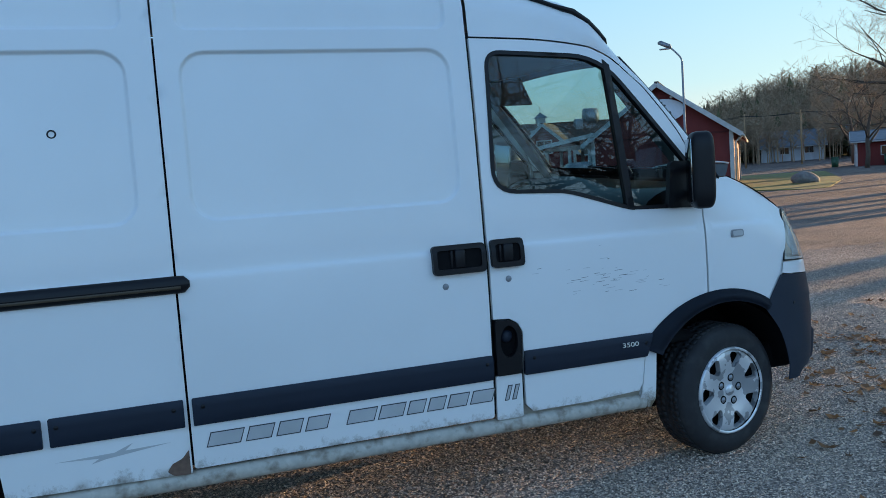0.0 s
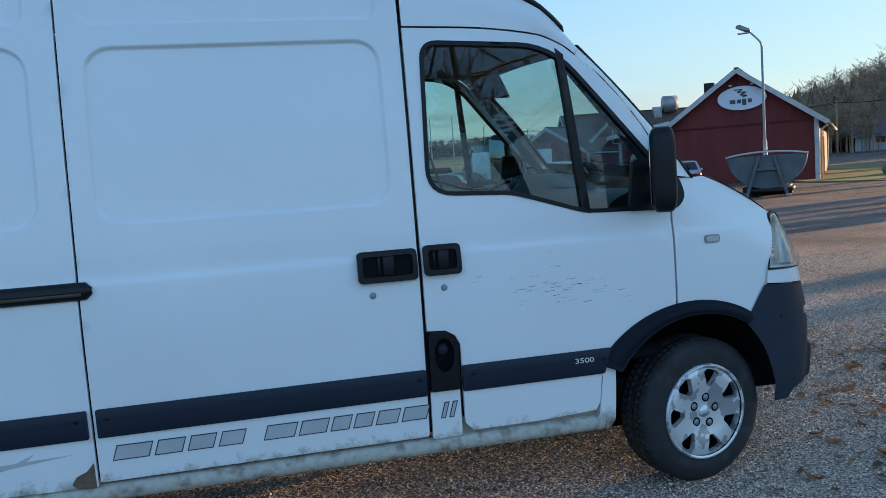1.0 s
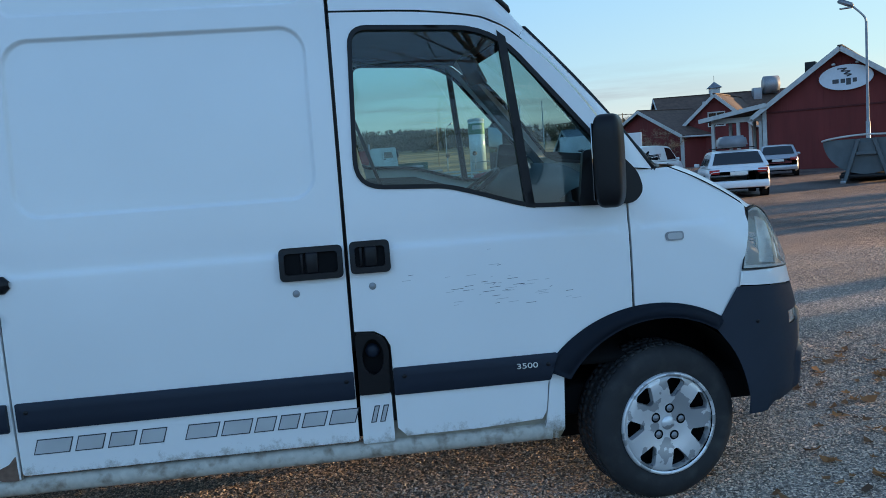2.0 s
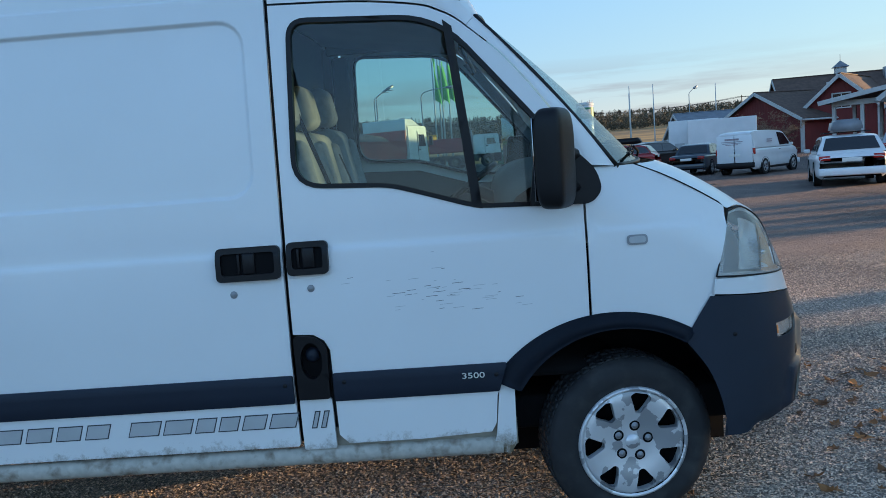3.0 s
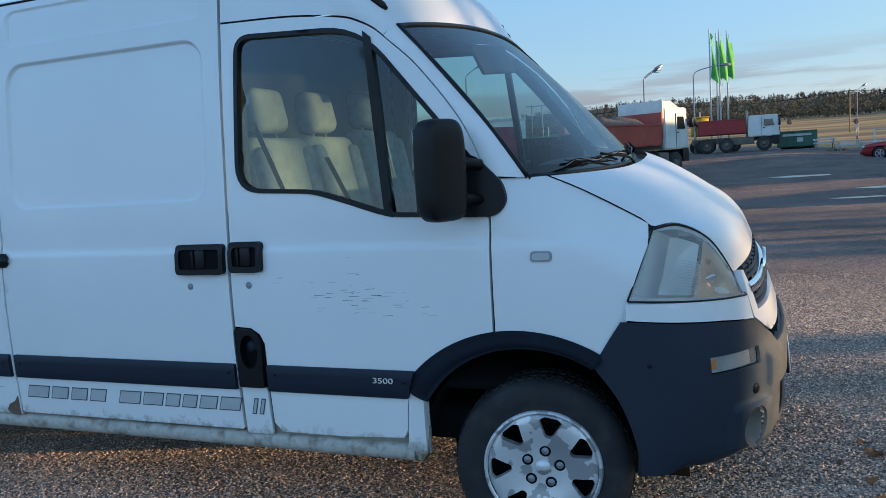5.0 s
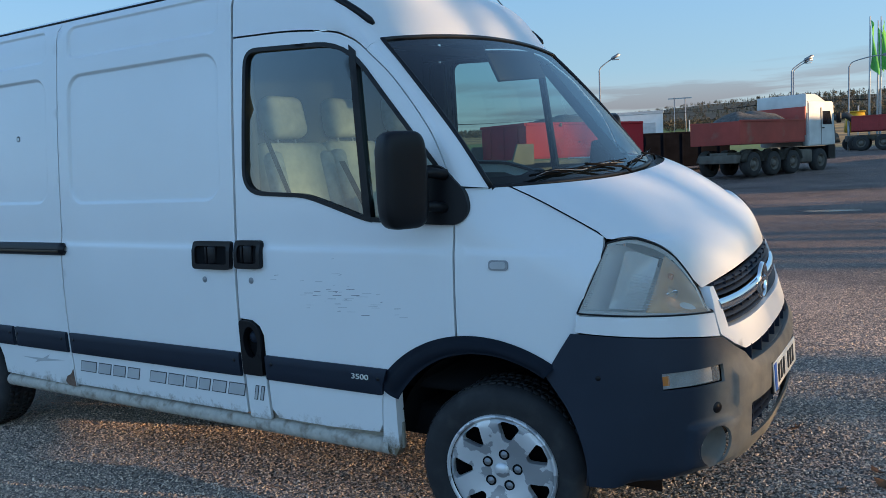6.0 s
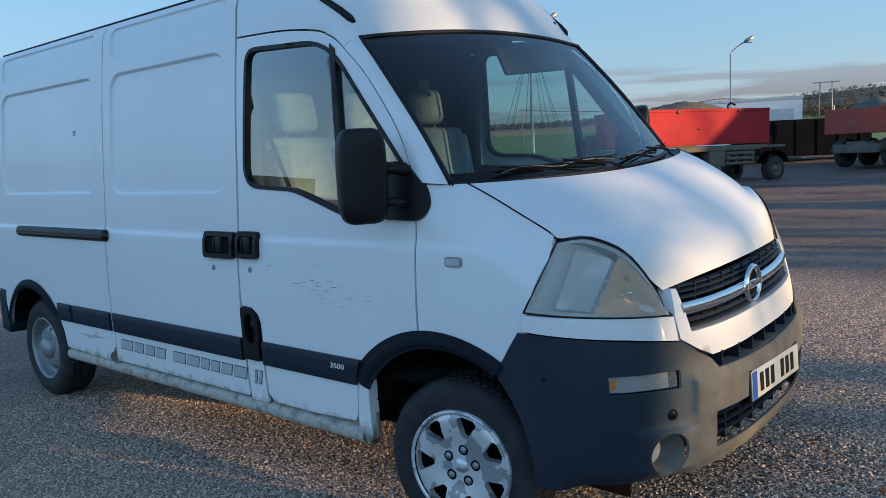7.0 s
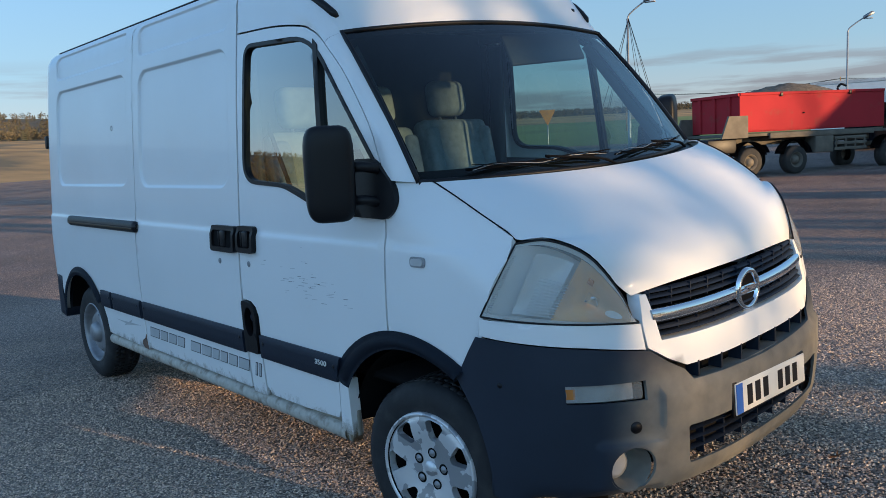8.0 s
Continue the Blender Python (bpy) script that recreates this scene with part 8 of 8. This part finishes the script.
green_box = thing("container", "green open container with pale lettering bars", "container", stand(3.2, 60.5, -3))
tipper_body(-1.3, 1.3, 1.8, 0.15, 1.25, "container_shell", surface("green_container", (0.04, 0.12, 0.075), 0.6, vary=0.15), green_box, 2)
part("skid", box((2.2, 1.4, 0.15), (0, 0, 0.075)), BLACK, green_box)
part("letter_bar", box((1.9, 0.01, 0.16), (0, -0.975, 1.0)), LIGHT_TRIM, green_box, smooth=False)
part("letter_bar", box((0.4, 0.01, 0.3), (0.2, -0.975, 0.65)), LIGHT_TRIM, green_box, smooth=False)

fence = thing("fence", "white painted tube fence at the yard's edge", "fence", stand(8.6, 64.0, -3))
for i in range(9):
    part("post", rod((i * 1.8, 0, 0), (i * 1.8, 0, 1.7), 0.06, n=8), LIGHT_TRIM, fence)
for z in (0.9, 1.65):
    part("rail", rod((0, 0, z), (14.4, 0, z), 0.04, n=8), LIGHT_TRIM, fence)
rr = random.Random(8)
for i in range(10):
    x, y = 4.9 + i * 0.75, 60.0 + rr.uniform(-1.5, 1.5)
    if i % 2:
        p = thing("pallet", "grey weathered wooden pallet lying on the yard", "pallet", stand(x, y, rr.uniform(-20, 20)), "yard clutter")
        for k in range(5):
            part("board", box((1.2, 0.11, 0.03), (0, -0.4 + 0.2 * k, 0.13)), WOOD, p, smooth=False)
        for k in (-0.5, 0, 0.5):
            part("bearer", box((0.1, 0.9, 0.11), (k, 0, 0.055)), WOOD, p, smooth=False)
    else:
        p = thing("barrier", "low striped metal barrier frame", "barrier", stand(x, y, rr.uniform(-15, 15)), "yard clutter")
        for z in (0.5, 0.75):
            part("rail", box((1.5, 0.05, 0.12), (0, 0, z), 0.01), LIGHT_TRIM, p, smooth=False)
        for s in (-0.6, 0.6):
            part("leg", rod((s, -0.3, 0), (s, 0, 0.8), 0.03, n=6), STEEL, p)
            part("leg", rod((s, 0.3, 0), (s, 0, 0.8), 0.03, n=6), STEEL, p)
for x, y in ((11.5, 106.0), (16.0, 111.0), (20.0, 111.5), (4.0, 104.0)):
    s = thing("road_sign", "round road sign seen from behind", "road sign", stand(x, y), "far road signs")
    part("post", rod((0, 0, 0), (0, 0, 2.6), 0.04, n=6), STEEL, s)
    part("disc", rod((0, -0.02, 2.6), (0, 0.02, 2.6), 0.32, n=20), surface("sign_back", (0.16, 0.09, 0.06), 0.7), s)
yield_sign = thing("road_sign", "orange triangular give-way sign on a post", "road sign", stand(-23.8, 27.6, 25))
part("post", rod((0, 0, 0), (0, 0, 2.85), 0.03, n=8), STEEL, yield_sign)
tri = bmesh.new()
ring = [tri.verts.new(p) for p in ((-0.42, -0.05, 2.98), (0.42, -0.05, 2.98), (0.0, -0.05, 2.25))]
f = tri.faces.new(ring)
ext = bmesh.ops.extrude_face_region(tri, geom=[f])
bmesh.ops.translate(tri, vec=(0, 0.03, 0), verts=[g for g in ext["geom"] if isinstance(g, bmesh.types.BMVert)])
part("triangle", tri, surface("orange_sign", (0.85, 0.30, 0.03), 0.5), yield_sign, smooth=False)


def pole_line(spots, height, wires, label, arm=0.8, r=0.11):
    """Wooden poles and the wires that sag between them."""
    tops = []
    for x, y in spots:
        k = thing("power_pole", label, "power pole", stand(x, y), "power line")
        part("pole", tube([(0, 0, -0.2), (0, 0, height)], [r, r * 0.75], 8), WOOD, k)
        part("cross_arm", box((arm * 2, 0.08, 0.10), (0, 0, height - 0.35)), WOOD, k, smooth=False)
        tops.append((Vector((x, y, ground_z(x, y) + height - 0.28)), k))
    for (a, k), (b, _) in zip(tops, tops[1:]):
        for i in range(wires):
            o = Vector((-arm + 2 * arm * i / max(1, wires - 1), 0, 0))
            w = part("wire", tube([a.lerp(b, j / 12) + o - Vector((0, 0, 0.03 * (b - a).length * 4 * (j / 12) * (1 - j / 12))) for j in range(13)], 0.022, 4), BLACK, k)
            w.matrix_basis = k.matrix_basis.inverted()


pole_line([(52.0, 93.0), (66.0, 79.0), (72.3, 76.3), (92.0, 62.0)], 6.8, 3, "weathered wooden power pole beside the road")
pole_line([(-90, 128), (-55, 140), (-20, 150), (15, 152), (50, 145), (80, 135)], 7.5, 3, "wooden power pole in the fields")
pylon = thing("pylon", "grey lattice power line portal in the fields", "pylon", stand(-41, 154, 15))
for s in (-1.1, 1.1):
    part("leg", rod((s, 0, 0), (s * 0.9, 0, 9.2), 0.10, n=6), STEEL, pylon)
part("cross_beam", box((4.4, 0.15, 0.2), (0, 0, 9.0)), STEEL, pylon, smooth=False)
field_fence = thing("field_fence", "white marker posts along the field", "fence", stand(0, 0))
for x, y in ((-33, 92), (-24, 95), (-15, 96), (-6, 97)):
    part("post", rod((x, y, ground_z(x, y)), (x, y, ground_z(x, y) + 4.3), 0.08, n=6), LIGHT_TRIM, field_fence)
part("cable", tube([(x, y, ground_z(x, y) + 4.1) for x, y in ((-33, 92), (-24, 95), (-15, 96), (-6, 97))], 0.02, 4), BLACK, field_fence)
hedge_trees = plant("shrub", 31, 3.2, stand(20.5, 56.5), "brown leafless shrub beside the barn", 4, (10, 6, 5, 4), 0.75)
for x, y in ((21.5, 55.5), (22.6, 54.5), (19.6, 57.2)):
    copy_thing(hedge_trees, stand(x, y, 70 * x))

# ---------------------------------------------------------------- unseen house and trees, added towards the sun to shade the yard
def sunward(along_sun, across):
    """A place by its distance towards the sun and to the left of that line."""
    a = radians(SUN_TURN)
    return along_sun * math.cos(a) - across * math.sin(a), along_sun * math.sin(a) + across * math.cos(a)


# added out of view; wall and roof ends set where its shadow stops
x, y = sunward(46, -15.05)
shade_house = thing("house", "unseen plain red house added to shade the van and yard", "house", pose(x, y, 0, 0, 0, SUN_TURN))
part("house_wall", taper_box(-5, 5, -14, 13.8, 0, 5.0), surface("faded_red_boards", (0.25, 0.04, 0.03), 0.8, vary=0.15), shade_house, smooth=False)
part("house_roof", taper_box(-5.4, 5.4, -14.3, 14.27, 5.0, 8.8, (0.04, 1)), surface("dark_roof", (0.06, 0.05, 0.05), 0.8), shade_house, smooth=False)
# unseen crowns, added to thin the sun on the bonnet and roof
x, y = sunward(36, 1.25)
crowned = plant("bare_tree", 17, 14.0, pose(x, y, 0, 0, 0, 40), "unseen tall bare tree, its dense crown added to filter sun", 4, (24, 10, 7, 5), 0.72, 0.585)
for d, q, k, a in ((54, -2.4, 1.42, 10), (46, -3.0, 1.22, 75), (62, -2.2, 1.70, 140), (30, -1.7, 1.09, 250)):
    x, y = sunward(d, q)
    copy_thing(crowned, pose(x, y, 0, 0, 0, a) @ Matrix.Scale(k, 4))
# trunks added out of view to lay streaks of shadow over the yard
streak_tree = None
for d, q, k, a in ((36, 2.5, 1.0, 10), (34, 5.6, 0.9, 140), (40, 6.9, 1.1, 200), (38, 8.3, 0.8, 60), (50, 9.6, 1.0, 230), (56, 11.8, 1.15, 20), (64, 15.0, 1.0, 110), (80, 20.5, 1.1, 300), (90, 25.5, 1.2, 170)):
    x, y = sunward(d, q)
    m = pose(x, y, 0, 0, 0, a) @ Matrix.Scale(k, 4)
    if streak_tree is None:
        streak_tree = plant("bare_tree", 23, 16.0, m, "unseen tall bare tree with a clear trunk, added for shadow streaks", 4, (7, 4, 4, 3), 0.5, 0.72)
    else:
        copy_thing(streak_tree, m)
# two more unseen copies, added for broad soft shade on the yard
for d, q, k, a in ((38, 7.0, 0.62, 15), (47, 12.4, 0.75, 120)):
    x, y = sunward(d, q)
    copy_thing(reflected, pose(x, y, 0, 0, 0, a) @ Matrix.Scale(k, 4))
